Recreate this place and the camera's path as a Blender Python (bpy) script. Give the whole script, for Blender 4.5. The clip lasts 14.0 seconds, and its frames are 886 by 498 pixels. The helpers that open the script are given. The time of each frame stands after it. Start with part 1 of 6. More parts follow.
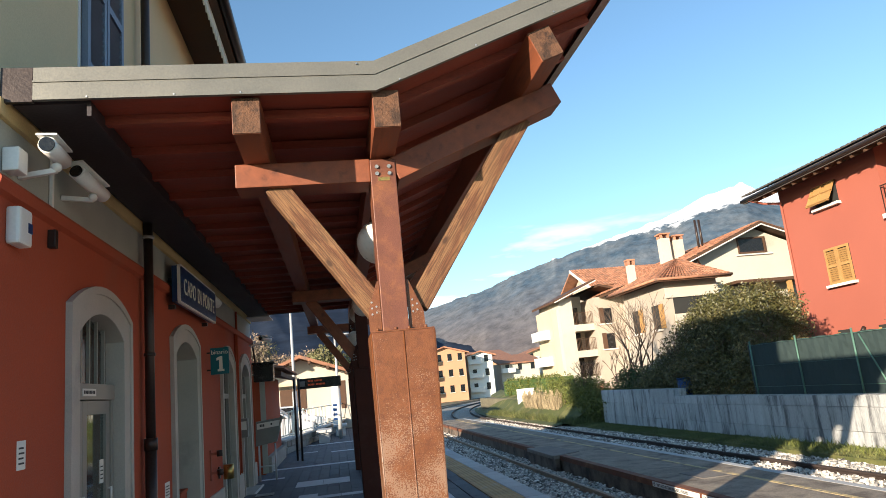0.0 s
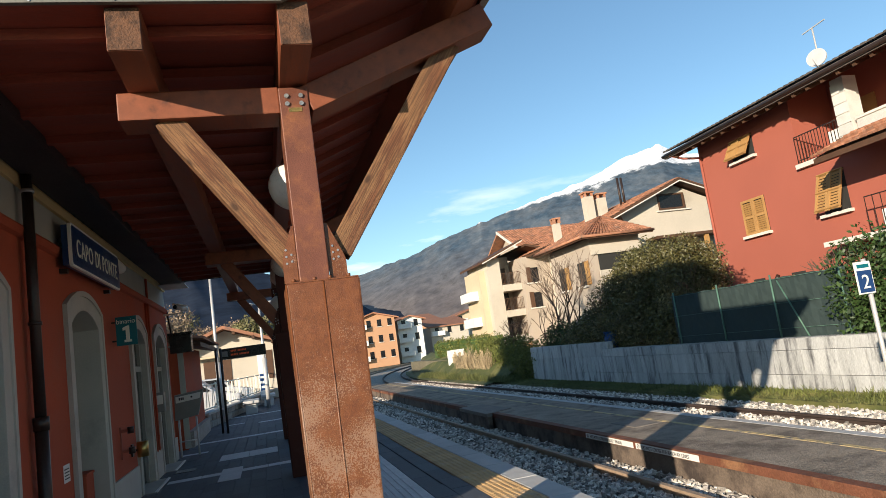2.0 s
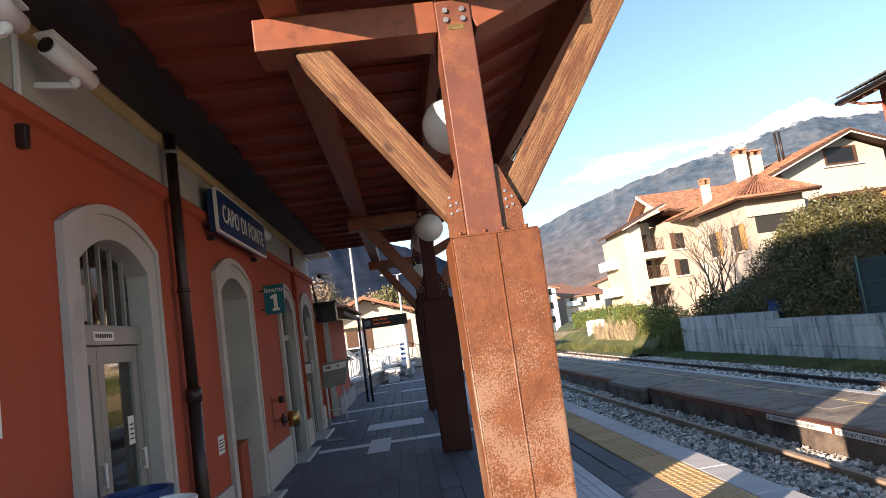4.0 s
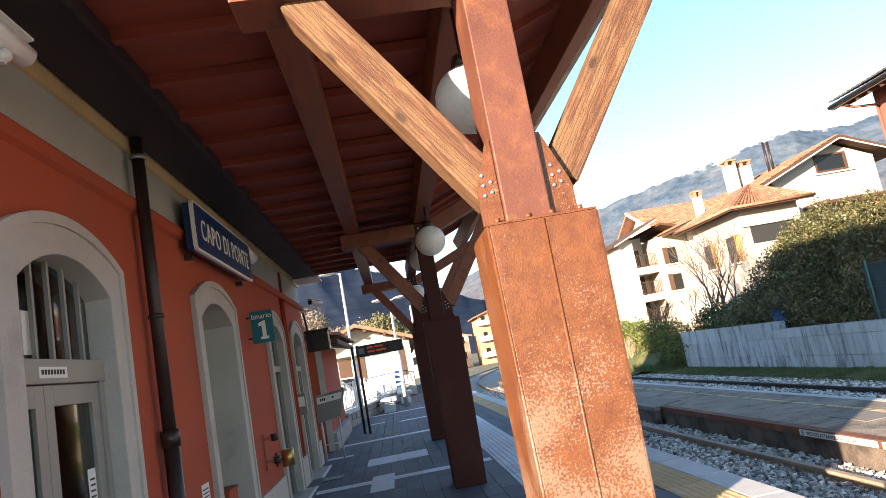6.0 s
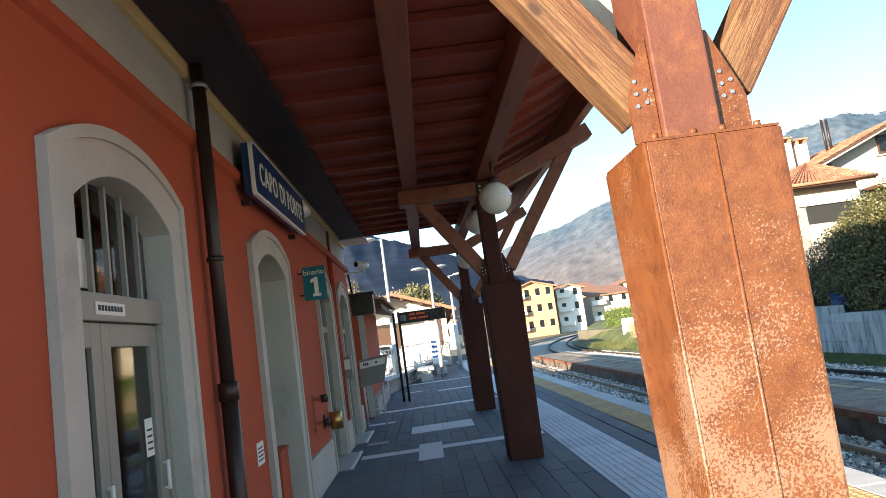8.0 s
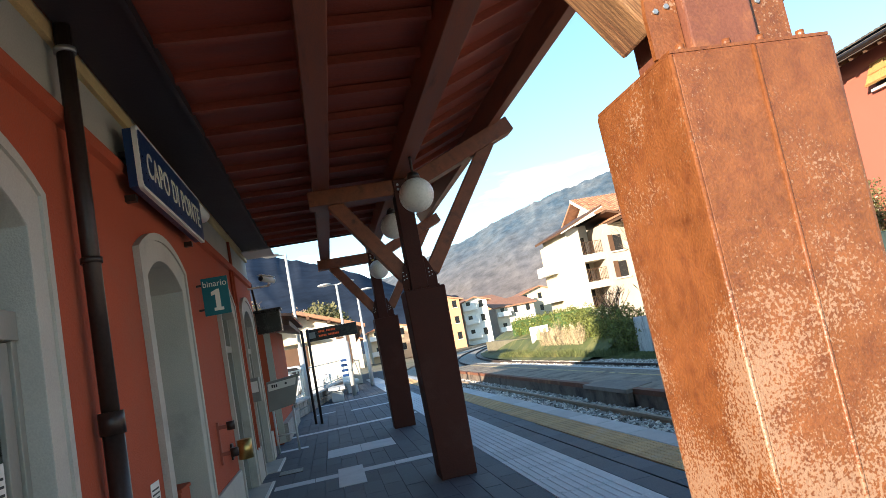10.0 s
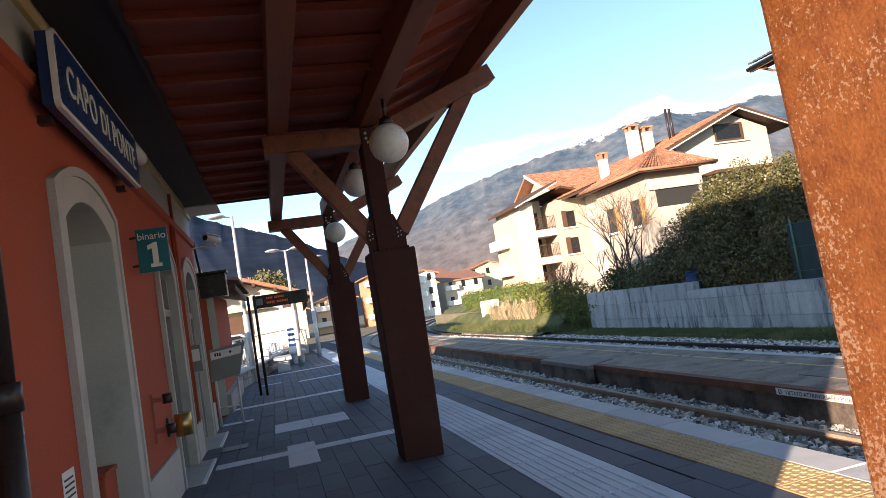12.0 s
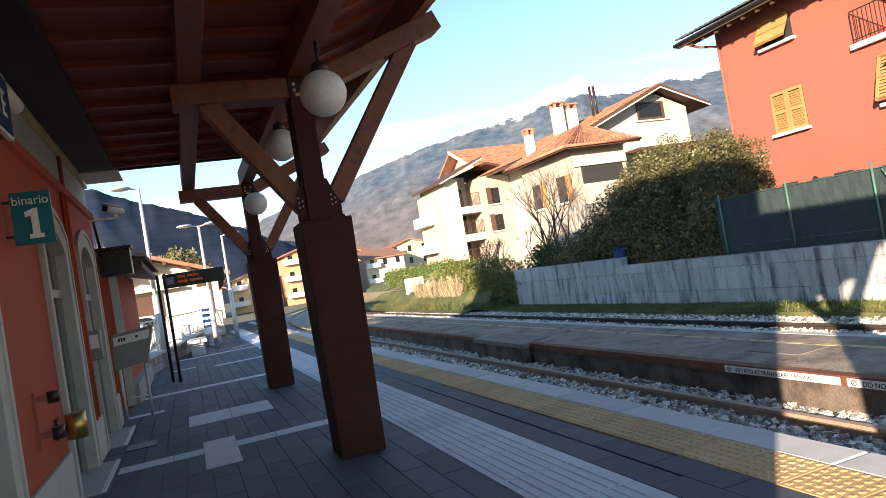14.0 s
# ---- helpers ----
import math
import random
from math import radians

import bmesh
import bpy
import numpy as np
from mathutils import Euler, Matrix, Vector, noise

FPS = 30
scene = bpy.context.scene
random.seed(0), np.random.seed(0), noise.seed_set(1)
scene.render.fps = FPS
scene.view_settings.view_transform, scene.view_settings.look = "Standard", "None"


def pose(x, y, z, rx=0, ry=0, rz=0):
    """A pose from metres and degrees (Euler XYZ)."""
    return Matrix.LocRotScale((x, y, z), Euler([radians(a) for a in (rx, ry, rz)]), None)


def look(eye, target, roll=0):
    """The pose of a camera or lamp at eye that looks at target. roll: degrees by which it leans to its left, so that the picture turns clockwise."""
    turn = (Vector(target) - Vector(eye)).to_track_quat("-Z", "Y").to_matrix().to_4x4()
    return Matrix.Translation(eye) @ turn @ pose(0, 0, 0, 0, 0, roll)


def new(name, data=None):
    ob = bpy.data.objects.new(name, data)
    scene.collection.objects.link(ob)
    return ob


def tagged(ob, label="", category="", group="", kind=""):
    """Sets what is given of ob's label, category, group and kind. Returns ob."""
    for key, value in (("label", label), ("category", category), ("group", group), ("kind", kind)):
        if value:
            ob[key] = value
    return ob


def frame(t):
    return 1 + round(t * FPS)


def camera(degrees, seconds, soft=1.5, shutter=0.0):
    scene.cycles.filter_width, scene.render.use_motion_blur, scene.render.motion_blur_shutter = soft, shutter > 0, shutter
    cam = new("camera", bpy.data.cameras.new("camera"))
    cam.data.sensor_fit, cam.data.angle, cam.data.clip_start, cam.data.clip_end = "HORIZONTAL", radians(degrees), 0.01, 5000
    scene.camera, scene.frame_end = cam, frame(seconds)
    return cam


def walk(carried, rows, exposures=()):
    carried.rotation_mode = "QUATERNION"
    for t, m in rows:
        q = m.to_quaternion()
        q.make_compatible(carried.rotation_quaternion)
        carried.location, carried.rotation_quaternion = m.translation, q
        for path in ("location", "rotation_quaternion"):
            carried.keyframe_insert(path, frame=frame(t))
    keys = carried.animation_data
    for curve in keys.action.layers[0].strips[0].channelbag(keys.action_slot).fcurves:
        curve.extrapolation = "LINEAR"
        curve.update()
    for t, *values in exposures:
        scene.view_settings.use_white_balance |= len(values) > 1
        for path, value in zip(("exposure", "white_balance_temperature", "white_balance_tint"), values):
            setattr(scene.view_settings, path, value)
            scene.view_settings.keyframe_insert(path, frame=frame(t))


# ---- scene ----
cam = camera(65.6, 14.0, soft=0.4)
PATH = [
    (0, (-0.66, -4.517, 1.554), (-0.334, -2.584, 1.946), -5.7),
    (0.5, (-0.558, -4.499, 1.533), (-0.145, -2.588, 1.955), -5.4),
    (1, (-0.534, -4.363, 1.538), (-0.143, -2.423, 1.824), -7.5),
    (1.5, (-0.595, -4.255, 1.521), (-0.171, -2.321, 1.807), -9.2),
    (2, (-0.574, -4.02, 1.486), (-0.05, -2.108, 1.755), -8.2),
    (2.2, (-0.558, -3.925, 1.517), (-0.058, -2.005, 1.769), -6.9),
    (2.5, (-0.565, -3.765, 1.528), (-0.126, -1.831, 1.782), -5.3),
    (2.9, (-0.619, -3.59, 1.525), (-0.099, -1.678, 1.796), -9.3),
    (3, (-0.671, -3.621, 1.523), (-0.241, -1.688, 1.802), -8.5),
    (3.5, (-0.707, -3.396, 1.508), (-0.394, -1.434, 1.737), -7.6),
    (4, (-0.707, -3.208, 1.514), (-0.563, -1.228, 1.752), -8.0),
    (4.2, (-0.723, -3.116, 1.516), (-0.658, -1.129, 1.728), -8.0),
    (6.3, (-0.91, -2.409, 1.497), (-0.701, -0.445, 1.808), -10.3),
    (6.5, (-0.967, -2.374, 1.493), (-0.72, -0.412, 1.791), -9.0),
    (7, (-1.038, -2.289, 1.487), (-0.822, -0.322, 1.778), -7.4),
    (7.5, (-1.049, -2.122, 1.471), (-0.834, -0.155, 1.76), -6.7),
    (8, (-1.152, -1.98, 1.459), (-1.066, 0.003, 1.706), -8.0),
    (8.5, (-1.229, -1.871, 1.472), (-0.99, 0.099, 1.718), -11.4),
    (8.7, (-1.235, -1.818, 1.465), (-0.932, 0.147, 1.684), -10.3),
    (10.8, (-1.303, -1.085, 1.402), (-0.9, 0.855, 1.678), -10.7),
    (11, (-1.283, -1.02, 1.411), (-0.897, 0.921, 1.695), -9.6),
    (11.5, (-1.3, -0.833, 1.417), (-0.984, 1.139, 1.533), -8.5),
    (12, (-1.378, -0.611, 1.403), (-0.877, 1.32, 1.55), -9.3),
    (12.5, (-1.389, -0.445, 1.389), (-0.801, 1.465, 1.483), -10.1),
    (13, (-1.324, -0.224, 1.409), (-0.712, 1.676, 1.53), -9.0),
    (13.5, (-1.357, -0.049, 1.389), (-0.893, 1.894, 1.478), -9.3),
    (14, (-1.365, 0.155, 1.417), (-0.656, 2.024, 1.463), -9.6),
]
# seconds, stops, white balance: the picture grows brighter and a little warmer under the canopy
EXPO = [(0.0, 1.06, 6500, 10), (0.8, 0.70, 6500, 10), (1.5, 0.54, 6500, 10), (3.0, 0.56, 6500, 10), (4.0, 1.3, 6850, 21), (6.5, 1.86, 6700, 14),
        (8.5, 1.84, 6500, 8), (11.0, 1.5, 6650, 11), (12.0, 1.38, 6850, 20), (13.0, 1.3, 6850, 20), (14.0, 1.44, 6850, 17)]
walk(cam, [(t, look(eye, target, roll)) for t, eye, target, roll in PATH], EXPO)

# world, sun
SUN_TO = Vector((1.0, 0.95, -0.318))
world = bpy.data.worlds.new("sky")
scene.world = world
world.use_nodes = True
wn, wl = world.node_tree.nodes, world.node_tree.links
sky = wn.new("ShaderNodeTexSky")
sky.sky_type = 'NISHITA'
sky.sun_disc = False
sky.sun_elevation = math.atan2(-SUN_TO.z, math.hypot(SUN_TO.x, SUN_TO.y))
sky.sun_rotation = math.atan2(-SUN_TO.x, -SUN_TO.y) % (2 * math.pi)
sky.altitude, sky.air_density, sky.dust_density, sky.ozone_density = 400, 1.0, 0.2, 1.6
# thin bright clouds low over the ridges
tc = wn.new("ShaderNodeTexCoord")
mp = wn.new("ShaderNodeMapping")
mp.inputs["Scale"].default_value = (2.2, 2.2, 11.0)
ns = wn.new("ShaderNodeTexNoise")
ns.inputs["Scale"].default_value, ns.inputs["Detail"].default_value, ns.inputs["Roughness"].default_value = 1.9, 7, 0.55
cr = wn.new("ShaderNodeValToRGB")
cr.color_ramp.elements[0].position, cr.color_ramp.elements[1].position = 0.54, 0.72
sx = wn.new("ShaderNodeSeparateXYZ")
band = wn.new("ShaderNodeValToRGB")
be = band.color_ramp.elements
be[0].position, be[0].color = 0.04, (0.5, 0.5, 0.5, 1)
be[1].position, be[1].color = 0.24, (0, 0, 0, 1)
be.new(0.15).color = (1, 1, 1, 1)
mul = wn.new("ShaderNodeMath")
mul.operation = 'MULTIPLY'
mixc = wn.new("ShaderNodeMix")
mixc.data_type = 'RGBA'
mixc.inputs["B"].default_value = (8.5, 8.7, 9.0, 1)
wl.new(tc.outputs["Generated"], mp.inputs["Vector"])
wl.new(mp.outputs[0], ns.inputs["Vector"])
wl.new(ns.outputs["Fac"], cr.inputs[0])
wl.new(tc.outputs["Generated"], sx.inputs[0])
wl.new(sx.outputs["Z"], band.inputs[0])
wl.new(cr.outputs[0], mul.inputs[0])
wl.new(band.outputs[0], mul.inputs[1])
wl.new(mul.outputs[0], mixc.inputs["Factor"])
tint = wn.new("ShaderNodeMix")
tint.data_type, tint.blend_type = 'RGBA', 'MULTIPLY'
tint.inputs["Factor"].default_value = 1.0
tint.inputs["B"].default_value = (0.84, 1.0, 1.05, 1)
wl.new(sky.outputs[0], tint.inputs["A"])
wl.new(tint.outputs["Result"], mixc.inputs["A"])
wl.new(mixc.outputs["Result"], wn["Background"].inputs["Color"])
wn["Background"].inputs["Strength"].default_value = 0.12

sun = new("sun", bpy.data.lights.new("sun", 'SUN'))
sun.data.energy, sun.data.angle, sun.data.color = 5.0, radians(0.5), (1.0, 0.86, 0.68)
sun.rotation_euler = SUN_TO.to_track_quat("-Z", "Y").to_euler()


# ---- materials ----
def mat(name, color, rough=0.7, metal=0.0, vary=0.25, scale=6.0, fine=60.0, bump=0.15, stain=None, stain_at=(0.55, 0.7), stain_scale=2.0,
        stretch=(1, 1, 1), piece=0.0, island=0.0, spec=0.4, grain_bump=0.02, local=False):
    """A surface with a broad and a fine variation, relief, optional stains of another colour and a shift from piece to piece."""
    m = bpy.data.materials.new(name)
    m.use_nodes = True
    nt = m.node_tree
    n, l = nt.nodes, nt.links
    p = n["Principled BSDF"]
    p.inputs["Roughness"].default_value, p.inputs["Metallic"].default_value = rough, metal
    p.inputs["Specular IOR Level"].default_value = spec
    co = n.new("ShaderNodeTexCoord" if local else "ShaderNodeNewGeometry")
    mp = n.new("ShaderNodeMapping")
    mp.inputs["Scale"].default_value = stretch
    l.new(co.outputs["Object" if local else "Position"], mp.inputs["Vector"])
    a = n.new("ShaderNodeTexNoise")
    a.inputs["Scale"].default_value, a.inputs["Detail"].default_value = scale, 6
    b = n.new("ShaderNodeTexNoise")
    b.inputs["Scale"].default_value, b.inputs["Detail"].default_value = fine, 4
    for t in (a, b):
        l.new(mp.outputs[0], t.inputs["Vector"])
    add = n.new("ShaderNodeMath")
    add.operation = 'ADD'
    l.new(a.outputs["Fac"], add.inputs[0])
    l.new(b.outputs["Fac"], add.inputs[1])
    rng = n.new("ShaderNodeMapRange")
    rng.inputs["From Min"].default_value, rng.inputs["From Max"].default_value = 0.65, 1.35
    rng.inputs["To Min"].default_value, rng.inputs["To Max"].default_value = 1 - vary, 1 + vary
    l.new(add.outputs[0], rng.inputs["Value"])
    fac = rng.outputs[0]
    for amount, node, out in ((piece, "ShaderNodeObjectInfo", "Random"), (island, "ShaderNodeNewGeometry", "Random Per Island")):
        if amount:
            oi = n.new(node)
            r2 = n.new("ShaderNodeMapRange")
            r2.inputs["To Min"].default_value, r2.inputs["To Max"].default_value = 1 - amount, 1 + amount
            l.new(oi.outputs[out], r2.inputs["Value"])
            mm = n.new("ShaderNodeMath")
            mm.operation = 'MULTIPLY'
            l.new(fac, mm.inputs[0])
            l.new(r2.outputs[0], mm.inputs[1])
            fac = mm.outputs[0]
    base = n.new("ShaderNodeRGB")
    base.outputs[0].default_value = (*color, 1)
    colour = base.outputs[0]
    if stain:
        s = n.new("ShaderNodeTexNoise")
        s.inputs["Scale"].default_value, s.inputs["Detail"].default_value, s.inputs["Roughness"].default_value = stain_scale, 8, 0.65
        l.new(mp.outputs[0], s.inputs["Vector"])
        r = n.new("ShaderNodeMapRange")
        r.inputs["From Min"].default_value, r.inputs["From Max"].default_value = stain_at
        l.new(s.outputs["Fac"], r.inputs["Value"])
        mx = n.new("ShaderNodeMix")
        mx.data_type = 'RGBA'
        mx.inputs["B"].default_value = (*stain, 1)
        l.new(r.outputs[0], mx.inputs["Factor"])
        l.new(colour, mx.inputs["A"])
        colour = mx.outputs["Result"]
    sc = n.new("ShaderNodeVectorMath")
    sc.operation = 'SCALE'
    l.new(colour, sc.inputs[0])
    l.new(fac, sc.inputs["Scale"])
    l.new(sc.outputs[0], p.inputs["Base Color"])
    if bump:
        bp = n.new("ShaderNodeBump")
        bp.inputs["Strength"].default_value, bp.inputs["Distance"].default_value = bump, grain_bump
        l.new(add.outputs[0], bp.inputs["Height"])
        l.new(bp.outputs[0], p.inputs["Normal"])
    rr = n.new("ShaderNodeMapRange")
    rr.inputs["From Min"].default_value, rr.inputs["From Max"].default_value = 0.65, 1.35
    rr.inputs["To Min"].default_value, rr.inputs["To Max"].default_value = max(rough - 0.1, 0.03), min(rough + 0.1, 1)
    l.new(add.outputs[0], rr.inputs["Value"])
    l.new(rr.outputs[0], p.inputs["Roughness"])
    return m


def glass(name, tint=(0.55, 0.6, 0.6), rough=0.04):
    m = bpy.data.materials.new(name)
    m.use_nodes = True
    p = m.node_tree.nodes["Principled BSDF"]
    p.inputs["Base Color"].default_value = (*tint, 1)
    p.inputs["Roughness"].default_value = rough
    p.inputs["Transmission Weight"].default_value = 1.0
    p.inputs["IOR"].default_value = 1.45
    return m


def rusted(name):
    """Orange-brown weathering steel; old pale paint clings in small flakes, more of it low down where it is sheltered."""
    m = mat(name, (0.165, 0.054, 0.017), 0.42, 0.0, 0.25, 8, 140, 0.2, stain=(0.115, 0.034, 0.012), stain_at=(0.45, 0.68), stain_scale=22, spec=0.5)
    n, l = m.node_tree.nodes, m.node_tree.links
    p = n["Principled BSDF"]
    co = n.new("ShaderNodeTexCoord")
    big, small = n.new("ShaderNodeTexNoise"), n.new("ShaderNodeTexNoise")
    big.inputs["Scale"].default_value, big.inputs["Detail"].default_value = 3.5, 3
    small.inputs["Scale"].default_value, small.inputs["Detail"].default_value, small.inputs["Roughness"].default_value = 120, 8, 0.66
    for t in (big, small):
        l.new(co.outputs["Object"], t.inputs["Vector"])
    sp = n.new("ShaderNodeSeparateXYZ")
    l.new(co.outputs["Object"], sp.inputs[0])
    lowness = n.new("ShaderNodeMapRange")
    lowness.inputs["From Min"].default_value, lowness.inputs["From Max"].default_value = 0.5, 1.75
    lowness.inputs["To Min"].default_value, lowness.inputs["To Max"].default_value = 0.13, -0.13
    l.new(sp.outputs["Z"], lowness.inputs["Value"])
    s1, s2 = n.new("ShaderNodeMath"), n.new("ShaderNodeMath")
    s1.operation, s2.operation = 'MULTIPLY_ADD', 'ADD'
    s1.inputs[1].default_value = 0.7
    l.new(big.outputs["Fac"], s1.inputs[0])
    l.new(small.outputs["Fac"], s1.inputs[2])
    l.new(s1.outputs[0], s2.inputs[0])
    l.new(lowness.outputs[0], s2.inputs[1])
    cut = n.new("ShaderNodeMapRange")
    cut.inputs["From Min"].default_value, cut.inputs["From Max"].default_value = 0.865, 0.905
    cut.inputs["To Max"].default_value = 0.7
    l.new(s2.outputs[0], cut.inputs["Value"])
    old = p.inputs["Base Color"].links[0].from_socket
    mx = n.new("ShaderNodeMix")
    mx.data_type = 'RGBA'
    mx.inputs["B"].default_value = (0.29, 0.18, 0.12, 1)
    l.new(cut.outputs[0], mx.inputs["Factor"])
    l.new(old, mx.inputs["A"])
    l.new(mx.outputs["Result"], p.inputs["Base Color"])
    return m


def weathered(name):
    """Greyed softwood: long dark grain lines that bend round knots, with red stain left in patches."""
    m = mat(name, (0.225, 0.112, 0.05), 0.75, 0, 0.4, 3, 60, 0.35, stain=(0.13, 0.052, 0.024), stain_at=(0.46, 0.58), stain_scale=3.2, stretch=(5, 5, 0.8), local=True)
    n, l = m.node_tree.nodes, m.node_tree.links
    p = n["Principled BSDF"]
    co, mp = n.new("ShaderNodeTexCoord"), n.new("ShaderNodeMapping")
    mp.inputs["Scale"].default_value = (1, 1, 0.05)
    l.new(co.outputs["Object"], mp.inputs["Vector"])
    wave = n.new("ShaderNodeTexWave")
    wave.inputs["Scale"].default_value, wave.inputs["Distortion"].default_value = 20, 14
    wave.inputs["Detail"].default_value, wave.inputs["Detail Scale"].default_value = 3, 1.6
    l.new(mp.outputs[0], wave.inputs["Vector"])
    lines = n.new("ShaderNodeMapRange")
    lines.inputs["From Min"].default_value, lines.inputs["From Max"].default_value = 0.55, 0.15
    lines.inputs["To Max"].default_value = 0.6
    l.new(wave.outputs["Fac"], lines.inputs["Value"])
    cell = n.new("ShaderNodeTexVoronoi")
    cell.inputs["Scale"].default_value = 1.0
    mk = n.new("ShaderNodeMapping")
    mk.inputs["Scale"].default_value = (6.5, 6.5, 3.2)
    l.new(co.outputs["Object"], mk.inputs["Vector"])
    l.new(mk.outputs[0], cell.inputs["Vector"])
    knot = n.new("ShaderNodeMapRange")
    knot.inputs["From Min"].default_value, knot.inputs["From Max"].default_value = 0.15, 0.07
    l.new(cell.outputs["Distance"], knot.inputs["Value"])
    dark = n.new("ShaderNodeMath")
    dark.operation = 'MAXIMUM'
    l.new(lines.outputs[0], dark.inputs[0])
    l.new(knot.outputs[0], dark.inputs[1])
    mx = n.new("ShaderNodeMix")
    mx.data_type = 'RGBA'
    mx.inputs["B"].default_value = (0.065, 0.03, 0.015, 1)
    old = p.inputs["Base Color"].links[0].from_socket
    l.new(old, mx.inputs["A"])
    l.new(dark.outputs[0], mx.inputs["Factor"])
    l.new(mx.outputs["Result"], p.inputs["Base Color"])
    return m


M_RUST = rusted("rusted_steel")
# Smoother rust-brown steel, its colour darkened for the shade under the canopy.
M_RUSTSHADE = mat("shade_darkened_steel", (0.058, 0.016, 0.011), 0.68, 0.0, 0.2, 3, 70, 0.12, stain=(0.07, 0.025, 0.018), spec=0.18)
M_POST = mat("brown_painted_steel", (0.155, 0.055, 0.034), 0.45, 0.1, 0.22, 5, 140, 0.14, stain=(0.25, 0.095, 0.04), stain_at=(0.5, 0.72), stain_scale=9)
M_BEAM = mat("stained_beam", (0.215, 0.064, 0.029), 0.55, 0, 0.3, 3, 60, 0.06, stain=(0.11, 0.036, 0.02), stretch=(4, 0.5, 4))
M_DECK = mat("stained_deck", (0.27, 0.058, 0.032), 0.6, 0, 0.3, 3, 40, 0.2, stretch=(0.6, 5, 2))
M_WOODX = weathered("weathered_brace")
M_FASCIA = mat("grey_metal_flashing", (0.175, 0.165, 0.14), 0.42, 0.35, 0.12, 2, 80, 0.05)
M_ENDGRAIN = mat("weathered_end_grain", (0.12, 0.056, 0.03), 0.8, 0, 0.4, 14, 90, 0.4, stain=(0.05, 0.025, 0.015), stain_at=(0.5, 0.62), stain_scale=11)
M_GUTTER = mat("dark_sheet_gutter", (0.036, 0.027, 0.03), 0.6, 0.1, 0.3, 2, 40, 0.1)
M_CREAMBAND = mat("cream_painted_ledge", (0.60, 0.43, 0.20), 0.8, 0, 0.15, 2, 80, 0.12)
M_DARKMETAL = mat("dark_brown_metal", (0.045, 0.03, 0.025), 0.4, 0.3, 0.2, 3, 50, 0.08)
M_ZINC = mat("zinc", (0.4, 0.41, 0.42), 0.42, 0.8, 0.15, 4, 60, 0.05)
M_RED = mat("red_stucco", (0.40, 0.075, 0.032), 0.85, 0, 0.13, 1.2, 90, 0.25, stain=(0.33, 0.085, 0.045), stain_at=(0.52, 0.75), stain_scale=1.1)
M_GREYSTUC = mat("grey_stucco", (0.40, 0.405, 0.36), 0.85, 0, 0.12, 2, 90, 0.2)
M_STONE = mat("arch_stone", (0.46, 0.43, 0.38), 0.75, 0, 0.12, 3, 120, 0.15, stain=(0.36, 0.34, 0.31))
M_OCHRE = mat("ochre_band", (0.62, 0.36, 0.10), 0.8, 0, 0.1, 2, 80, 0.12)
M_UPPER = mat("cream_stucco", (0.68, 0.52, 0.30), 0.85, 0, 0.08, 1, 80, 0.15)
M_SHUTTER = mat("blue_grey_shutter", (0.18, 0.22, 0.29), 0.55, 0, 0.12, 4, 60, 0.08)
M_DOOR = mat("grey_aluminium", (0.30, 0.29, 0.26), 0.45, 0.2, 0.1, 3, 60, 0.05)
M_GLASS = glass("glass")
# Near-black fill that paints the darkness of unlit rooms onto flat panels.
M_DARK = mat("unlit_interior_fill", (0.03, 0.03, 0.028), 0.8, 0, 0.2)
M_ROOM = mat("grey_interior", (0.25, 0.235, 0.2), 0.8, 0, 0.15, 2, 40, 0.1)
M_BLUE = mat("blue_enamel", (0.012, 0.045, 0.15), 0.35, 0, 0.08, 3, 40, 0.02)
M_TEAL = mat("teal_enamel", (0.0, 0.13, 0.16), 0.35, 0, 0.06, 3, 40, 0.02)
M_WHITE = mat("white_paint", (0.78, 0.77, 0.73), 0.5, 0, 0.06, 3, 60, 0.04)
M_LETTER = mat("letter_paint", (0.82, 0.80, 0.70), 0.5, 0, 0.03, 3, 60, 0.0)
M_PAPER = mat("paper", (0.75, 0.73, 0.68), 0.8, 0, 0.05, 6, 90, 0.03)
M_INK = mat("black_print", (0.03, 0.03, 0.03), 0.6, 0, 0.05, 6, 90, 0.0)
M_GLOBE = mat("opal_globe", (0.74, 0.70, 0.63), 0.28, 0, 0.05, 2, 40, 0.0, spec=0.5)
M_BRASS = mat("brass", (0.55, 0.36, 0.12), 0.35, 0.9, 0.15, 8, 60, 0.1)
M_SLATE = mat("slate_paver", (0.084, 0.093, 0.112), 0.72, 0, 0.2, 3, 70, 0.25, piece=0.16, island=0.16)
M_SLAB = mat("concrete_under", (0.10, 0.105, 0.115), 0.9, 0, 0.2, 3, 60, 0.3)
M_TACT = mat("light_tactile", (0.62, 0.63, 0.64), 0.75, 0, 0.15, 4, 80, 0.2, piece=0.07, island=0.07)
M_YELLOW = mat("yellow_tactile", (0.56, 0.36, 0.165), 0.75, 0, 0.18, 4, 80, 0.2, stain=(0.44, 0.34, 0.24), piece=0.08, island=0.08)
M_KERB = mat("granite_kerb", (0.52, 0.51, 0.49), 0.75, 0, 0.15, 4, 140, 0.2, piece=0.1)
M_BALLAST = mat("ballast", (0.50, 0.46, 0.41), 0.9, 0, 0.35, 9, 60, 0.3, stain=(0.20, 0.16, 0.125), stain_at=(0.55, 0.7), stain_scale=5, island=0.8)
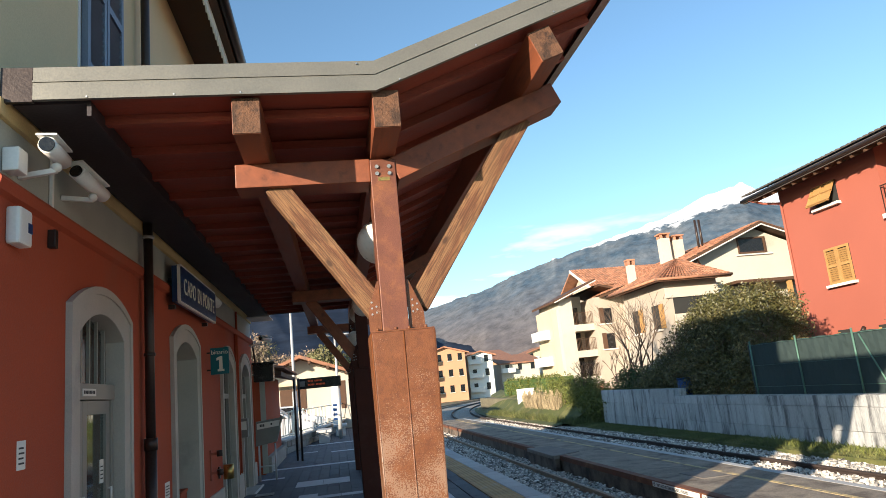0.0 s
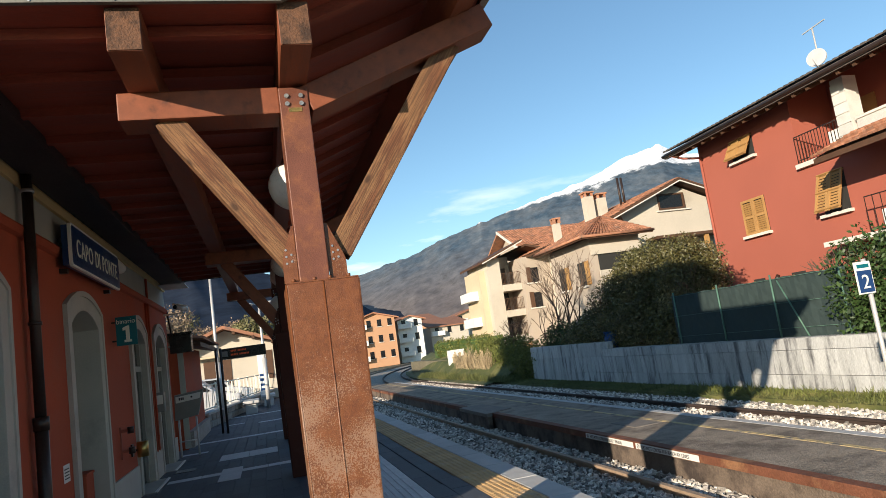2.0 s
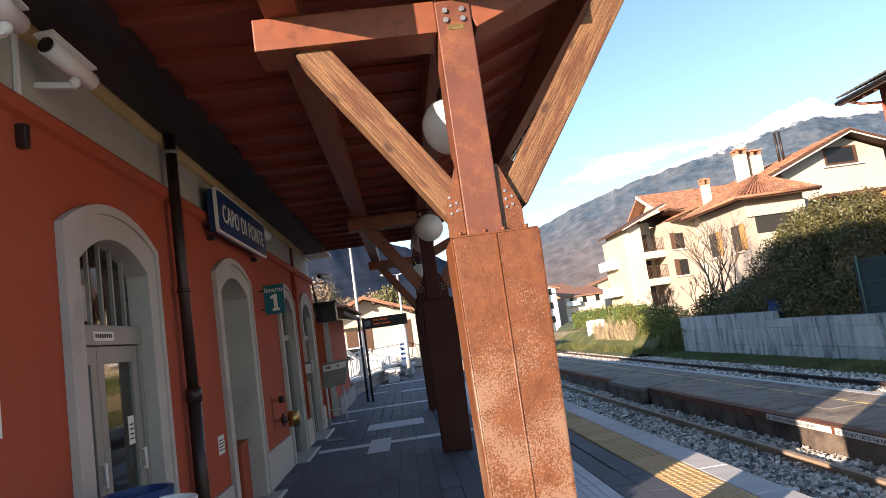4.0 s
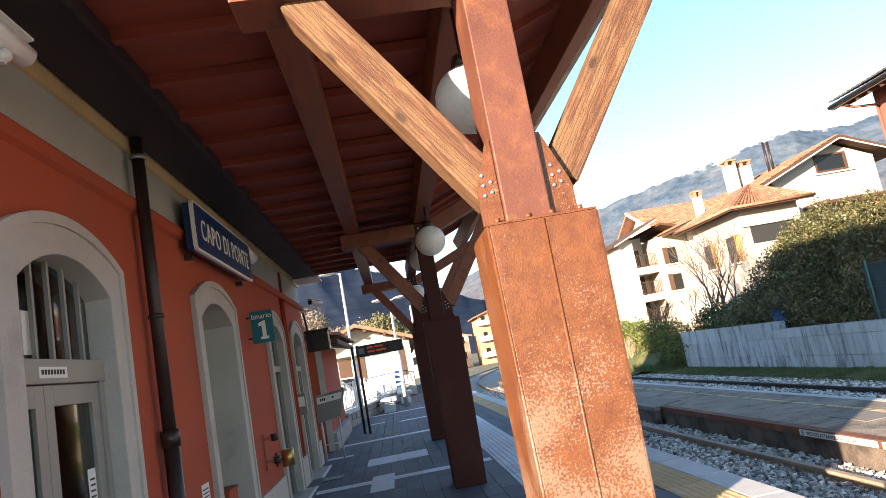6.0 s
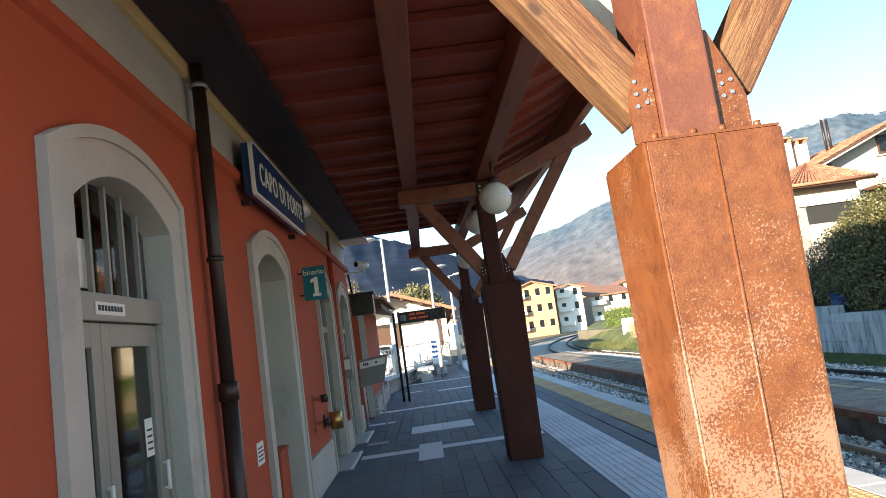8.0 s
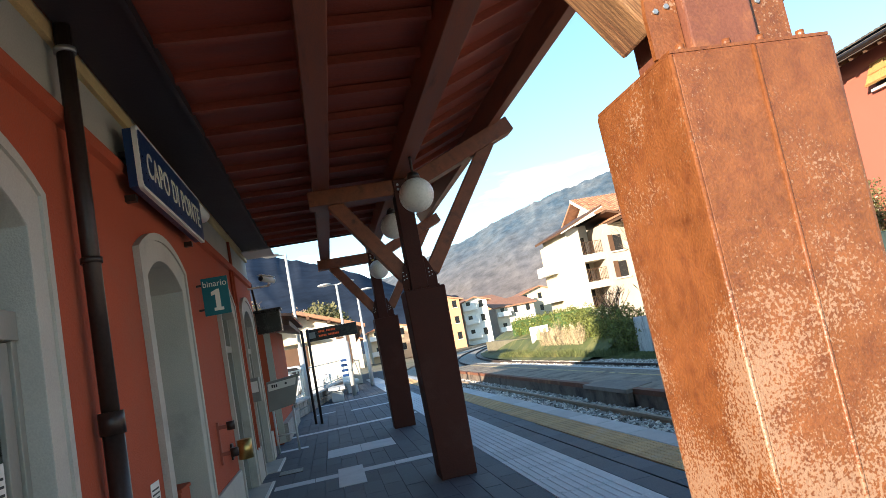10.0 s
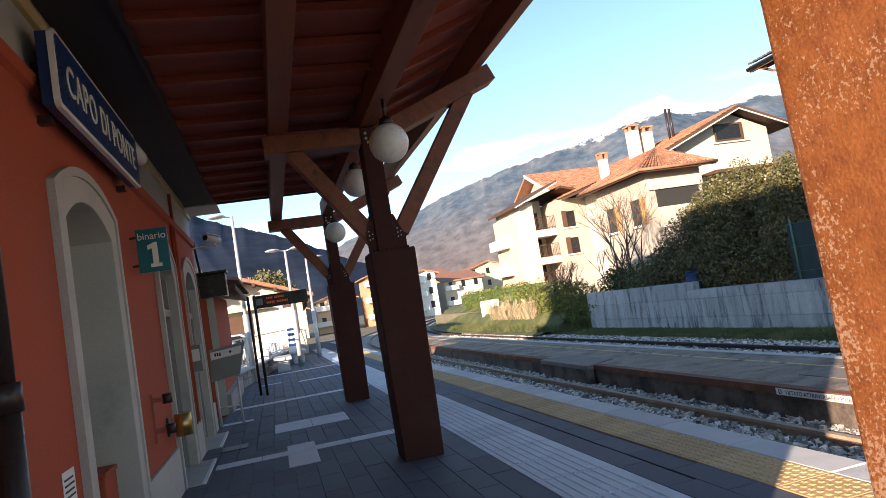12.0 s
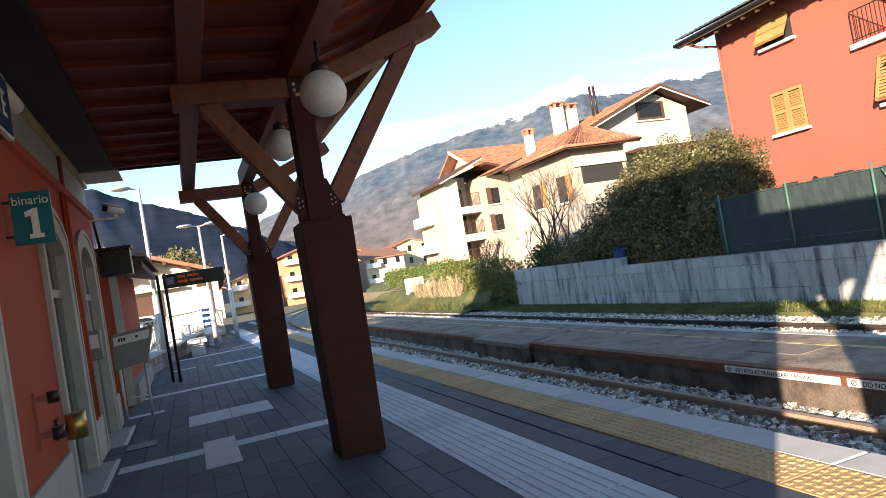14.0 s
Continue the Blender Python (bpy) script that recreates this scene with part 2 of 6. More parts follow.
# Bed colour is taken near black to paint the shade between loose stones.
M_BED = mat("gap_shade_bed", (0.07, 0.058, 0.048), 0.95, 0, 0.5, 18, 60, 0.9)
M_FARBED = mat("pale_far_ballast", (0.36, 0.32, 0.27), 0.95, 0, 0.35, 8, 50, 0.6, stain=(0.24, 0.19, 0.15), stain_scale=1.2)
M_RAILTOP = mat("rail_steel", (0.60, 0.54, 0.46), 0.4, 0.3, 0.2, 4, 60, 0.1)
M_RAILRUST = mat("rail_rust", (0.36, 0.26, 0.18), 0.8, 0.1, 0.3, 4, 60, 0.2)
# Second track's rail rust, with the shadow over it put into the colour.
M_RAILSHADE = mat("shaded_rail_rust", (0.055, 0.038, 0.032), 0.75, 0.1, 0.3, 4, 60, 0.2)
M_SLEEPER = mat("sleeper", (0.22, 0.19, 0.16), 0.9, 0, 0.3, 4, 60, 0.3)
M_P2TOP = mat("old_asphalt", (0.31, 0.26, 0.205), 0.95, 0, 0.35, 2.5, 45, 0.8, stain=(0.17, 0.14, 0.115), stain_at=(0.5, 0.64), stain_scale=1.6, spec=0.15)
M_P2EDGE = mat("rusty_edge", (0.17, 0.065, 0.036), 0.8, 0.05, 0.35, 3, 50, 0.3, stain=(0.28, 0.14, 0.07), stain_at=(0.5, 0.65))
M_P2WALL = mat("dark_concrete", (0.17, 0.13, 0.10), 0.9, 0, 0.4, 3, 40, 0.5, stain=(0.06, 0.045, 0.038), stain_at=(0.45, 0.62))
M_LINE = mat("yellow_line", (0.58, 0.44, 0.22), 0.8, 0, 0.25, 5, 60, 0.1, stain=(0.2, 0.18, 0.15), stain_at=(0.5, 0.6), stain_scale=6)
M_GROUND = mat("earth", (0.17, 0.15, 0.10), 0.95, 0, 0.35, 0.4, 8, 0.4, stain=(0.10, 0.12, 0.04), stain_scale=0.15)
M_GRASS = mat("grass", (0.085, 0.10, 0.03), 0.8, 0, 0.3, 1, 20, 0.2, stain=(0.22, 0.20, 0.07), stain_at=(0.5, 0.7), stain_scale=0.8, island=0.35)
M_WALL = mat("weathered_concrete", (0.47, 0.475, 0.465), 0.9, 0, 0.3, 2.2, 50, 0.5, stain=(0.13, 0.13, 0.135), stain_at=(0.5, 0.66), stain_scale=2.8, stretch=(1.8, 1.8, 0.3), piece=0.1)
M_MESH = mat("green_shade_cloth", (0.034, 0.054, 0.052), 0.8, 0, 0.2, 3, 120, 0.25)
M_FPOST = mat("green_post", (0.10, 0.20, 0.15), 0.5, 0.2, 0.1)
M_REDHOUSE = mat("red_render", (0.36, 0.105, 0.07), 0.9, 0, 0.07, 0.6, 50, 0.1)
M_BEIGE = mat("beige_render", (0.44, 0.37, 0.30), 0.9, 0, 0.1, 0.6, 30, 0.1, stain=(0.42, 0.36, 0.29))
M_PALE = mat("pale_render", (0.54, 0.485, 0.40), 0.9, 0, 0.1, 0.6, 30, 0.1, stain=(0.44, 0.385, 0.31), stain_at=(0.52, 0.75), stain_scale=0.8)
M_YELHOUSE = mat("yellow_render", (0.58, 0.47, 0.32), 0.9, 0, 0.08, 0.6, 30, 0.1)
M_ORANGE = mat("orange_render", (0.50, 0.285, 0.165), 0.9, 0, 0.08, 0.6, 30, 0.1)
M_TILE = mat("terracotta_tiles", (0.36, 0.165, 0.095), 0.85, 0, 0.35, 3, 40, 0.3, stain=(0.17, 0.12, 0.095), island=0.3)
M_TILEDARK = mat("brown_tiles", (0.10, 0.085, 0.075), 0.8, 0, 0.3, 3, 40, 0.3, island=0.3)
M_EAVE = mat("eave_wood", (0.09, 0.045, 0.025), 0.7, 0, 0.25, 3, 30, 0.2)
M_PINE = mat("pine_shutter", (0.42, 0.235, 0.085), 0.55, 0, 0.15, 3, 40, 0.1)
M_SILL = mat("pale_sill", (0.66, 0.62, 0.56), 0.7, 0, 0.1)
M_BRICKW = mat("pale_stone_block", (0.60, 0.58, 0.54), 0.85, 0, 0.15, 3, 40, 0.3, piece=0.12)
M_LEAF = mat("bush_leaf", (0.095, 0.09, 0.03), 0.48, 0, 0.3, 0.8, 12, 0, stain=(0.175, 0.14, 0.06), stain_at=(0.5, 0.62), stain_scale=0.9, island=0.5, spec=0.5)
M_LEAFLIGHT = mat("hedge_leaf", (0.125, 0.14, 0.032), 0.6, 0, 0.3, 0.8, 12, 0, island=0.4)
M_OLIVE = mat("olive_leaf", (0.15, 0.14, 0.06), 0.7, 0, 0.3, 0.8, 12, 0, stain=(0.26, 0.21, 0.11), island=0.4)
M_LEAFDARK = mat("evergreen_leaf", (0.04, 0.075, 0.02), 0.55, 0, 0.3, 0.8, 12, 0, island=0.4)
M_AUTUMN = mat("autumn_leaf", (0.30, 0.22, 0.15), 0.8, 0, 0.3, 0.5, 9, 0, island=0.4)
M_BARK = mat("bark", (0.13, 0.09, 0.065), 0.9, 0, 0.3, 6, 60, 0.5)
M_DRY = mat("dry_reeds", (0.36, 0.28, 0.17), 0.9, 0, 0.3, 4, 30, 0.1, island=0.3)
M_LAMP = mat("lamp_grey", (0.55, 0.54, 0.52), 0.45, 0.3, 0.08)
M_SCREEN = mat("black_screen", (0.012, 0.012, 0.014), 0.25, 0, 0.1)
M_CASE = mat("grey_case", (0.22, 0.22, 0.21), 0.5, 0.2, 0.1)
M_RUBBLE = mat("rubble_stone", (0.30, 0.28, 0.25), 0.9, 0, 0.3, 5, 40, 0.4, piece=0.2)
M_CAR = mat("car_paint", (0.55, 0.56, 0.58), 0.25, 0.2, 0.04)
M_TYRE = mat("tyre", (0.02, 0.02, 0.02), 0.8, 0, 0.1)


def amber():
    m = bpy.data.materials.new("amber_led")
    m.use_nodes = True
    p = m.node_tree.nodes["Principled BSDF"]
    p.inputs["Base Color"].default_value = (0.2, 0.03, 0.01, 1)
    p.inputs["Emission Color"].default_value = (1.0, 0.16, 0.03, 1)
    p.inputs["Emission Strength"].default_value = 0.07
    return m


M_AMBER = amber()


def mountain_mat(name, low, high, woods, snow_z, soft):
    m = bpy.data.materials.new(name)
    m.use_nodes = True
    n, l = m.node_tree.nodes, m.node_tree.links
    p = n["Principled BSDF"]
    p.inputs["Roughness"].default_value = 0.95
    p.inputs["Specular IOR Level"].default_value = 0.1
    co = n.new("ShaderNodeTexCoord")
    a = n.new("ShaderNodeTexNoise")
    a.inputs["Scale"].default_value, a.inputs["Detail"].default_value, a.inputs["Roughness"].default_value = 0.011, 12, 0.7
    f = n.new("ShaderNodeTexNoise")
    f.inputs["Scale"].default_value, f.inputs["Detail"].default_value, f.inputs["Roughness"].default_value = 0.035, 12, 0.75
    mp = n.new("ShaderNodeMapping")
    mp.vector_type = 'TEXTURE'
    mp.inputs["Rotation"].default_value = (0, 0, radians(-24))
    mp.inputs["Scale"].default_value = (1, 4.5, 1)
    l.new(co.outputs["Object"], mp.inputs["Vector"])
    for t in (a, f):
        l.new(mp.outputs[0], t.inputs["Vector"])
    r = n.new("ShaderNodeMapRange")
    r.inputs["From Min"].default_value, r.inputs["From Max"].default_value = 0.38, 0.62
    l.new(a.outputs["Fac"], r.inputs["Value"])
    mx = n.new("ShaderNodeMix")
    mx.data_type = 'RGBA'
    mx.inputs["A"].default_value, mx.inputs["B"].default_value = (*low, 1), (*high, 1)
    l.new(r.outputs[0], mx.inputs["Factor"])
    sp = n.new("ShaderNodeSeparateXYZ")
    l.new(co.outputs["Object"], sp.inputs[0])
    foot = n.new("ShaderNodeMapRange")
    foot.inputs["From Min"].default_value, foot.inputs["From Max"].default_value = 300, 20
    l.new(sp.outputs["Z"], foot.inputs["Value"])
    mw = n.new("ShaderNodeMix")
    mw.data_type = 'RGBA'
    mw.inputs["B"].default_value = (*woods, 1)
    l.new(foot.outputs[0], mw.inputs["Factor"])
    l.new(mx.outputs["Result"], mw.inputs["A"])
    ad = n.new("ShaderNodeMath")
    ad.operation = 'MULTIPLY_ADD'
    ad.inputs[1].default_value = soft * 5
    l.new(a.outputs["Fac"], ad.inputs[0])
    l.new(sp.outputs["Z"], ad.inputs[2])
    sr = n.new("ShaderNodeMapRange")
    sr.inputs["From Min"].default_value, sr.inputs["From Max"].default_value = snow_z + soft * 2.5, snow_z + soft * 3.0
    l.new(ad.outputs[0], sr.inputs["Value"])
    m2 = n.new("ShaderNodeMix")
    m2.data_type = 'RGBA'
    m2.inputs["B"].default_value = (0.85, 0.87, 0.9, 1)
    l.new(sr.outputs[0], m2.inputs["Factor"])
    l.new(mw.outputs["Result"], m2.inputs["A"])
    v = n.new("ShaderNodeMapRange")
    v.inputs["From Min"].default_value, v.inputs["From Max"].default_value = 0.3, 0.7
    v.inputs["To Min"].default_value, v.inputs["To Max"].default_value = 0.55, 1.45
    l.new(f.outputs["Fac"], v.inputs["Value"])
    sc = n.new("ShaderNodeVectorMath")
    sc.operation = 'SCALE'
    l.new(m2.outputs["Result"], sc.inputs[0])
    l.new(v.outputs[0], sc.inputs["Scale"])
    l.new(sc.outputs[0], p.inputs["Base Color"])
    return m


# Distance haze is put into the bluish low and high colours.
M_MOUNT = mountain_mat("hazed_mountain_forest", (0.062, 0.10, 0.14), (0.15, 0.17, 0.19), (0.195, 0.16, 0.145), 455, 40)
# The flank gets no cast shadow; its shade is painted as dark blue.
M_MOUNTDARK = mountain_mat("shade_toned_mountain", (0.022, 0.032, 0.055), (0.04, 0.05, 0.075), (0.03, 0.04, 0.06), 3000, 40)


# ---- building helpers ----
def box(bm, x0, x1, y0, y1, z0, z1):
    vs = [bm.verts.new((x, y, z)) for x in (x0, x1) for y in (y0, y1) for z in (z0, z1)]
    for f in ((0, 1, 3, 2), (4, 6, 7, 5), (0, 4, 5, 1), (2, 3, 7, 6), (0, 2, 6, 4), (1, 5, 7, 3)):
        bm.faces.new([vs[i] for i in f])
    return bm


def beam(bm, p, q, w, h, side=(0, 1, 0)):
    """A bar from p to q; w along side, h across it."""
    p, q = Vector(p), Vector(q)
    d = (q - p).normalized()
    s = Vector(side)
    s = (s - d * s.dot(d)).normalized()
    u = d.cross(s)
    vs = [bm.verts.new(c + s * (w / 2 * i) + u * (h / 2 * j)) for c in (p, q) for i in (-1, 1) for j in (-1, 1)]
    for f in ((0, 1, 3, 2), (4, 6, 7, 5), (0, 4, 5, 1), (2, 3, 7, 6), (0, 2, 6, 4), (1, 5, 7, 3)):
        bm.faces.new([vs[i] for i in f])
    return bm


def tube(bm, p, q, r0, r1=None, seg=12, caps=True):
    p, q = Vector(p), Vector(q)
    r1 = r0 if r1 is None else r1
    d = (q - p).normalized()
    s = d.orthogonal().normalized()
    u = d.cross(s)
    rings = [[bm.verts.new(c + (s * math.cos(a) + u * math.sin(a)) * r) for a in (2 * math.pi * i / seg for i in range(seg))] for c, r in ((p, r0), (q, r1))]
    for i in range(seg):
        j = (i + 1) % seg
        f = bm.faces.new((rings[0][i], rings[0][j], rings[1][j], rings[1][i]))
        f.smooth = True
    if caps:
        bm.faces.new(rings[0][::-1])
        bm.faces.new(rings[1])
    return bm


def ball(bm, c, r, seg=24, rings=14, zs=1.0):
    got = bmesh.ops.create_uvsphere(bm, u_segments=seg, v_segments=rings, radius=r, matrix=Matrix.Translation(c) @ Matrix.Diagonal((1, 1, zs, 1)))
    for f in {f for v in got["verts"] for f in v.link_faces}:
        f.smooth = True
    return bm


def prism(bm, pts, axis, a, b):
    """A flat outline of (u, v) carried from a to b along an axis: x takes (y, z), y takes (x, z), z takes (x, y)."""
    def place(u, v, w):
        return {"x": (w, u, v), "y": (u, w, v), "z": (u, v, w)}[axis]
    r0 = [bm.verts.new(place(u, v, a)) for u, v in pts]
    r1 = [bm.verts.new(place(u, v, b)) for u, v in pts]
    bm.faces.new(r0)
    bm.faces.new(r1[::-1])
    for i in range(len(pts)):
        j = (i + 1) % len(pts)
        bm.faces.new((r0[i], r1[i], r1[j], r0[j]))
    return bm


def link(name, bm, material, bevel=0.0):
    bmesh.ops.recalc_face_normals(bm, faces=bm.faces)
    if bevel:
        bmesh.ops.bevel(bm, geom=[e for e in bm.edges if len(e.link_faces) == 2 and e.calc_face_angle(0) > 0.6], offset=bevel, segments=2, affect='EDGES', profile=0.6)
    me = bpy.data.meshes.new(name)
    bm.to_mesh(me)
    bm.free()
    me.materials.append(material)
    return new(name, me)


def part(name, bm, material, parent, label="", bevel=0.0):
    ob = link(name, bm, material, bevel)
    ob.parent = parent
    if parent.type == 'EMPTY' or parent.location.length:
        ob.matrix_parent_inverse = Matrix.Translation(-parent.location) if parent.parent is None else Matrix.Identity(4)
    return tagged(ob, label)


def thing(name, at, label, category, group=""):
    ob = new(name)
    ob.location = at
    ob.empty_display_size = 0.1
    return tagged(ob, label, category, group)


def setting(name, bm, material, label="", bevel=0.0):
    return tagged(link(name, bm, material, bevel), label, kind="structure")


def raw(name, verts, faces, material, smooth=False):
    me = bpy.data.meshes.new(name)
    me.from_pydata(verts, [], faces)
    me.materials.append(material)
    if smooth:
        me.polygons.foreach_set("use_smooth", [True] * len(me.polygons))
    me.update()
    return new(name, me)


def nb():
    return bmesh.new()


def text(name, body, size, m, parent, material, extrude=0.003, align='LEFT', squeeze=1.0, spread=1.0):
    """Raised lettering: every character becomes a part of its own."""
    cu = bpy.data.curves.new(name, 'FONT')
    cu.body, cu.size, cu.extrude, cu.align_x, cu.align_y = body, size, extrude, align, 'BOTTOM_BASELINE'
    cu.space_character = spread
    tmp = bpy.data.objects.new(name, cu)
    me = bpy.data.meshes.new_from_object(tmp)
    bpy.data.objects.remove(tmp)
    bpy.data.curves.remove(cu)
    me.transform(m @ Matrix.Diagonal((squeeze, 1, 1, 1)))
    bm = nb()
    bm.from_mesh(me)
    bpy.data.meshes.remove(me)
    bmesh.ops.remove_doubles(bm, verts=bm.verts, dist=1e-6)
    todo = set(bm.verts)
    while todo:
        stack, isle = [todo.pop()], []
        while stack:
            v = stack.pop()
            isle.append(v)
            for e in v.link_edges:
                o = e.other_vert(v)
                if o in todo:
                    todo.discard(o)
                    stack.append(o)
        index = {v: i for i, v in enumerate(isle)}
        faces = {f for v in isle for f in v.link_faces}
        me = bpy.data.meshes.new(name)
        me.from_pydata([tuple(v.co) for v in isle], [], [[index[v] for v in f.verts] for f in faces])
        me.materials.append(material)
        ob = new(name, me)
        ob.parent = parent
        ob.matrix_parent_inverse = Matrix.Translation(-parent.location)
    bm.free()


FACE_X = Matrix(((0, 0, 1, 0), (1, 0, 0, 0), (0, 1, 0, 0), (0, 0, 0, 1)))      # reads along +y, faces +x
FACE_Y = Matrix(((1, 0, 0, 0), (0, 0, -1, 0), (0, 1, 0, 0), (0, 0, 0, 1)))     # reads along +x, faces -y
FACE_NX = Matrix(((0, 0, -1, 0), (-1, 0, 0, 0), (0, 1, 0, 0), (0, 0, 0, 1)))   # reads along -y, faces -x


# ---- station building ----
WX = -2.45                      # wall face
Y0, Y1 = -0.60, 10.75           # ends of the building
TH = 0.4


def arch_line(ya, yb, spring, apex, n=12):
    """Points of a flat arch from (ya, spring) over the apex to (yb, spring)."""
    w, h = (yb - ya) / 2, apex - spring
    r = (w * w + h * h) / (2 * h)
    c, a0 = apex - r, math.asin(w / r)
    return [((ya + yb) / 2 + r * math.sin(a), c + r * math.cos(a)) for a in (-a0 + 2 * a0 * i / n for i in range(n + 1))]


# opening: y from, y to, spring, apex, sill
OPENINGS = [(0.66, 1.68, 2.19, 2.36, 0.0), (3.62, 4.76, 2.21, 2.38, 0.0), (6.85, 7.90, 2.15, 2.36, 0.0), (8.97, 10.08, 2.15, 2.36, 0.0)]
bm = nb()
edges = [Y0] + [v for o in OPENINGS for v in (o[0] - 0.08, o[1] + 0.08)] + [Y1]
for a, b in zip(edges[::2], edges[1::2]):
    box(bm, WX - TH, WX, a, b, 0, 2.6)
for ya, yb, sp, ap, sill in OPENINGS:
    prism(bm, arch_line(ya - 0.08, yb + 0.08, sp + 0.09, ap + 0.09) + [(yb + 0.08, 2.6), (ya - 0.08, 2.6)], "x", WX - TH, WX)
    if sill:
        box(bm, WX - TH, WX, ya - 0.08, yb + 0.08, 0, sill - 0.002)
box(bm, WX - TH, WX, Y0, Y1, 2.6, 2.9)
wall = setting("wall_station", bm, M_RED, "red stuccoed station wall with arched doorways")
bm = nb()
box(bm, WX - TH, WX - 0.004, Y0, Y1, 2.9, 3.29)
setting("trim_grey_band", bm, M_GREYSTUC, "plain grey rendered band above the red wall")
bm = nb()
prism(bm, [(WX, 2.84), (WX + 0.035, 2.86), (WX + 0.05, 2.92), (WX + 0.03, 2.95), (WX, 2.955)], "y", Y0, Y1)
setting("trim_string_course", bm, M_RED, "moulded red string course")
bm = nb()
box(bm, WX - TH, WX + 0.03, Y0, Y1, 3.29, 3.395)
setting("trim_ochre_band", bm, M_CREAMBAND, "pale ochre painted ledge under the canopy", bevel=0.006)
bm = nb()
for a, b in zip(edges[::2], edges[1::2]):
    if b - a > 0.4:
        box(bm, WX, WX + 0.035, a + (0.17 if a > Y0 else 0), b - (0.17 if b < Y1 else 0), 0, 0.42)
setting("baseboard_stone", bm, M_STONE, "grey stone plinth along the wall foot", bevel=0.008)
# upper storey: wall with one shuttered window seen, roof with wide eaves
bm = nb()
UX = WX - 0.02
box(bm, UX - TH, UX, Y0, 0.75, 3.396, 7.2)
box(bm, UX - TH, UX, 1.75, Y1, 3.396, 7.2)
box(bm, UX - TH, UX, 0.75, 1.75, 3.396, 4.25)
box(bm, UX - TH, UX, 0.75, 1.75, 5.95, 7.2)
setting("wall_upper", bm, M_UPPER, "cream rendered upper storey wall")
bm = nb()
box(bm, -6.8, WX - TH, Y0, Y0 + 0.35, 0, 7.2)
box(bm, -6.8, WX - TH, Y1 - 0.35, Y1, 0, 7.2)
box(bm, -6.8, -6.45, Y0 + 0.35, Y1 - 0.35, 0, 7.2)
box(bm, -6.45, WX - TH, Y0 + 0.35, Y1 - 0.35, 3.0, 3.2)
setting("wall_end", bm, M_UPPER, "cream rendered end walls of the station")
bm = nb()
box(bm, WX - TH - 0.5, WX - TH - 0.4, Y0 + 0.4, Y1 - 0.4, 0, 3.0)
setting("wall_inner", bm, M_ROOM, "dim grey wall inside the station")
bm = nb()
box(bm, -6.45, WX - TH, Y0 + 0.35, Y1 - 0.35, -0.05, 0.0)
setting("floor_inside", bm, M_ROOM, "grey floor inside the station")
EV, EZ = 0.60, 6.65
xa, xb, ya, yb = -6.8 - EV, UX + EV, Y0 - EV, Y1 + EV
bm = nb()
base = [bm.verts.new(v) for v in ((xa, ya, EZ), (xb, ya, EZ), (xb, yb, EZ), (xa, yb, EZ))]
top = [bm.verts.new(v) for v in ((xa, ya, EZ + 0.12), (xb, ya, EZ + 0.12), (xb, yb, EZ + 0.12), (xa, yb, EZ + 0.12))]
xm = (xa + xb) / 2
r0, r1 = bm.verts.new((xm, ya + 3.6, EZ + 0.75)), bm.verts.new((xm, yb - 3.6, EZ + 0.75))
bm.faces.new(base)
for i in range(4):
    bm.faces.new((base[i], base[(i + 1) % 4], top[(i + 1) % 4], top[i]))
bm.faces.new((top[0], top[1], r0))
bm.faces.new((top[1], top[2], r1, r0))
bm.faces.new((top[2], top[3], r1))
bm.faces.new((top[3], top[0], r0, r1))
roof = setting("roof_station", bm, M_EAVE, "dark boarded hipped roof with deep eaves")
bm = nb()
tube(bm, (xb + 0.06, ya, EZ + 0.1), (xb + 0.06, yb, EZ + 0.1), 0.075)
part("gutter", bm, M_DARKMETAL, roof, "dark brown round gutter")
# scalloped white eave trim
prof = [(0, 0.0), (0.16, 0.0), (0.16, -0.10), (0.13, -0.17), (0.08, -0.22), (0.03, -0.17), (0, -0.10)]
first = None
for i in range(66):
    y = -1.2 + i * 0.17
    if first is None:
        first = part("scallop", prism(nb(), prof, "x", 0, 0.02), M_LETTER, roof, "pale scalloped eave board")
        first.location = (xb - 0.12, y, EZ)
    else:
        o = first.copy()
        scene.collection.objects.link(o)
        o.location = (xb - 0.12, y, EZ)

# upper shutter
sh = thing("window_shutters", (UX, 1.25, 4.25), "closed blue-grey louvred wooden shutters on the cream wall", "shutter")
bm = nb()
for a in (0.78, 1.26):
    for y in (a, a + 0.40):
        box(bm, UX, UX + 0.05, y, y + 0.06, 4.27, 5.93)
    for z in (4.27, 5.05, 5.86):
        box(bm, UX, UX + 0.05, a + 0.06, a + 0.40, z, z + 0.07)
part("shutter_frame", bm, M_SHUTTER, sh)
for a in (0.84, 1.32):
    for z0, z1 in ((4.36, 5.04), (5.14, 5.85)):
        z = z0
        while z < z1:
            bm = beam(nb(), (UX + 0.022, a, z), (UX + 0.022, a + 0.34, z), 0.045, 0.008, (0.8, 0, 0.6))
            part("slat", bm, M_SHUTTER, sh)
            z += 0.05
bm = nb()
box(bm, UX - 0.01, UX + 0.006, 0.70, 0.748, 3.9, 6.0)
box(bm, UX - 0.01, UX + 0.006, 1.752, 1.80, 3.9, 6.0)
part("window_surround", bm, M_WHITE, sh, "pale painted window surround")

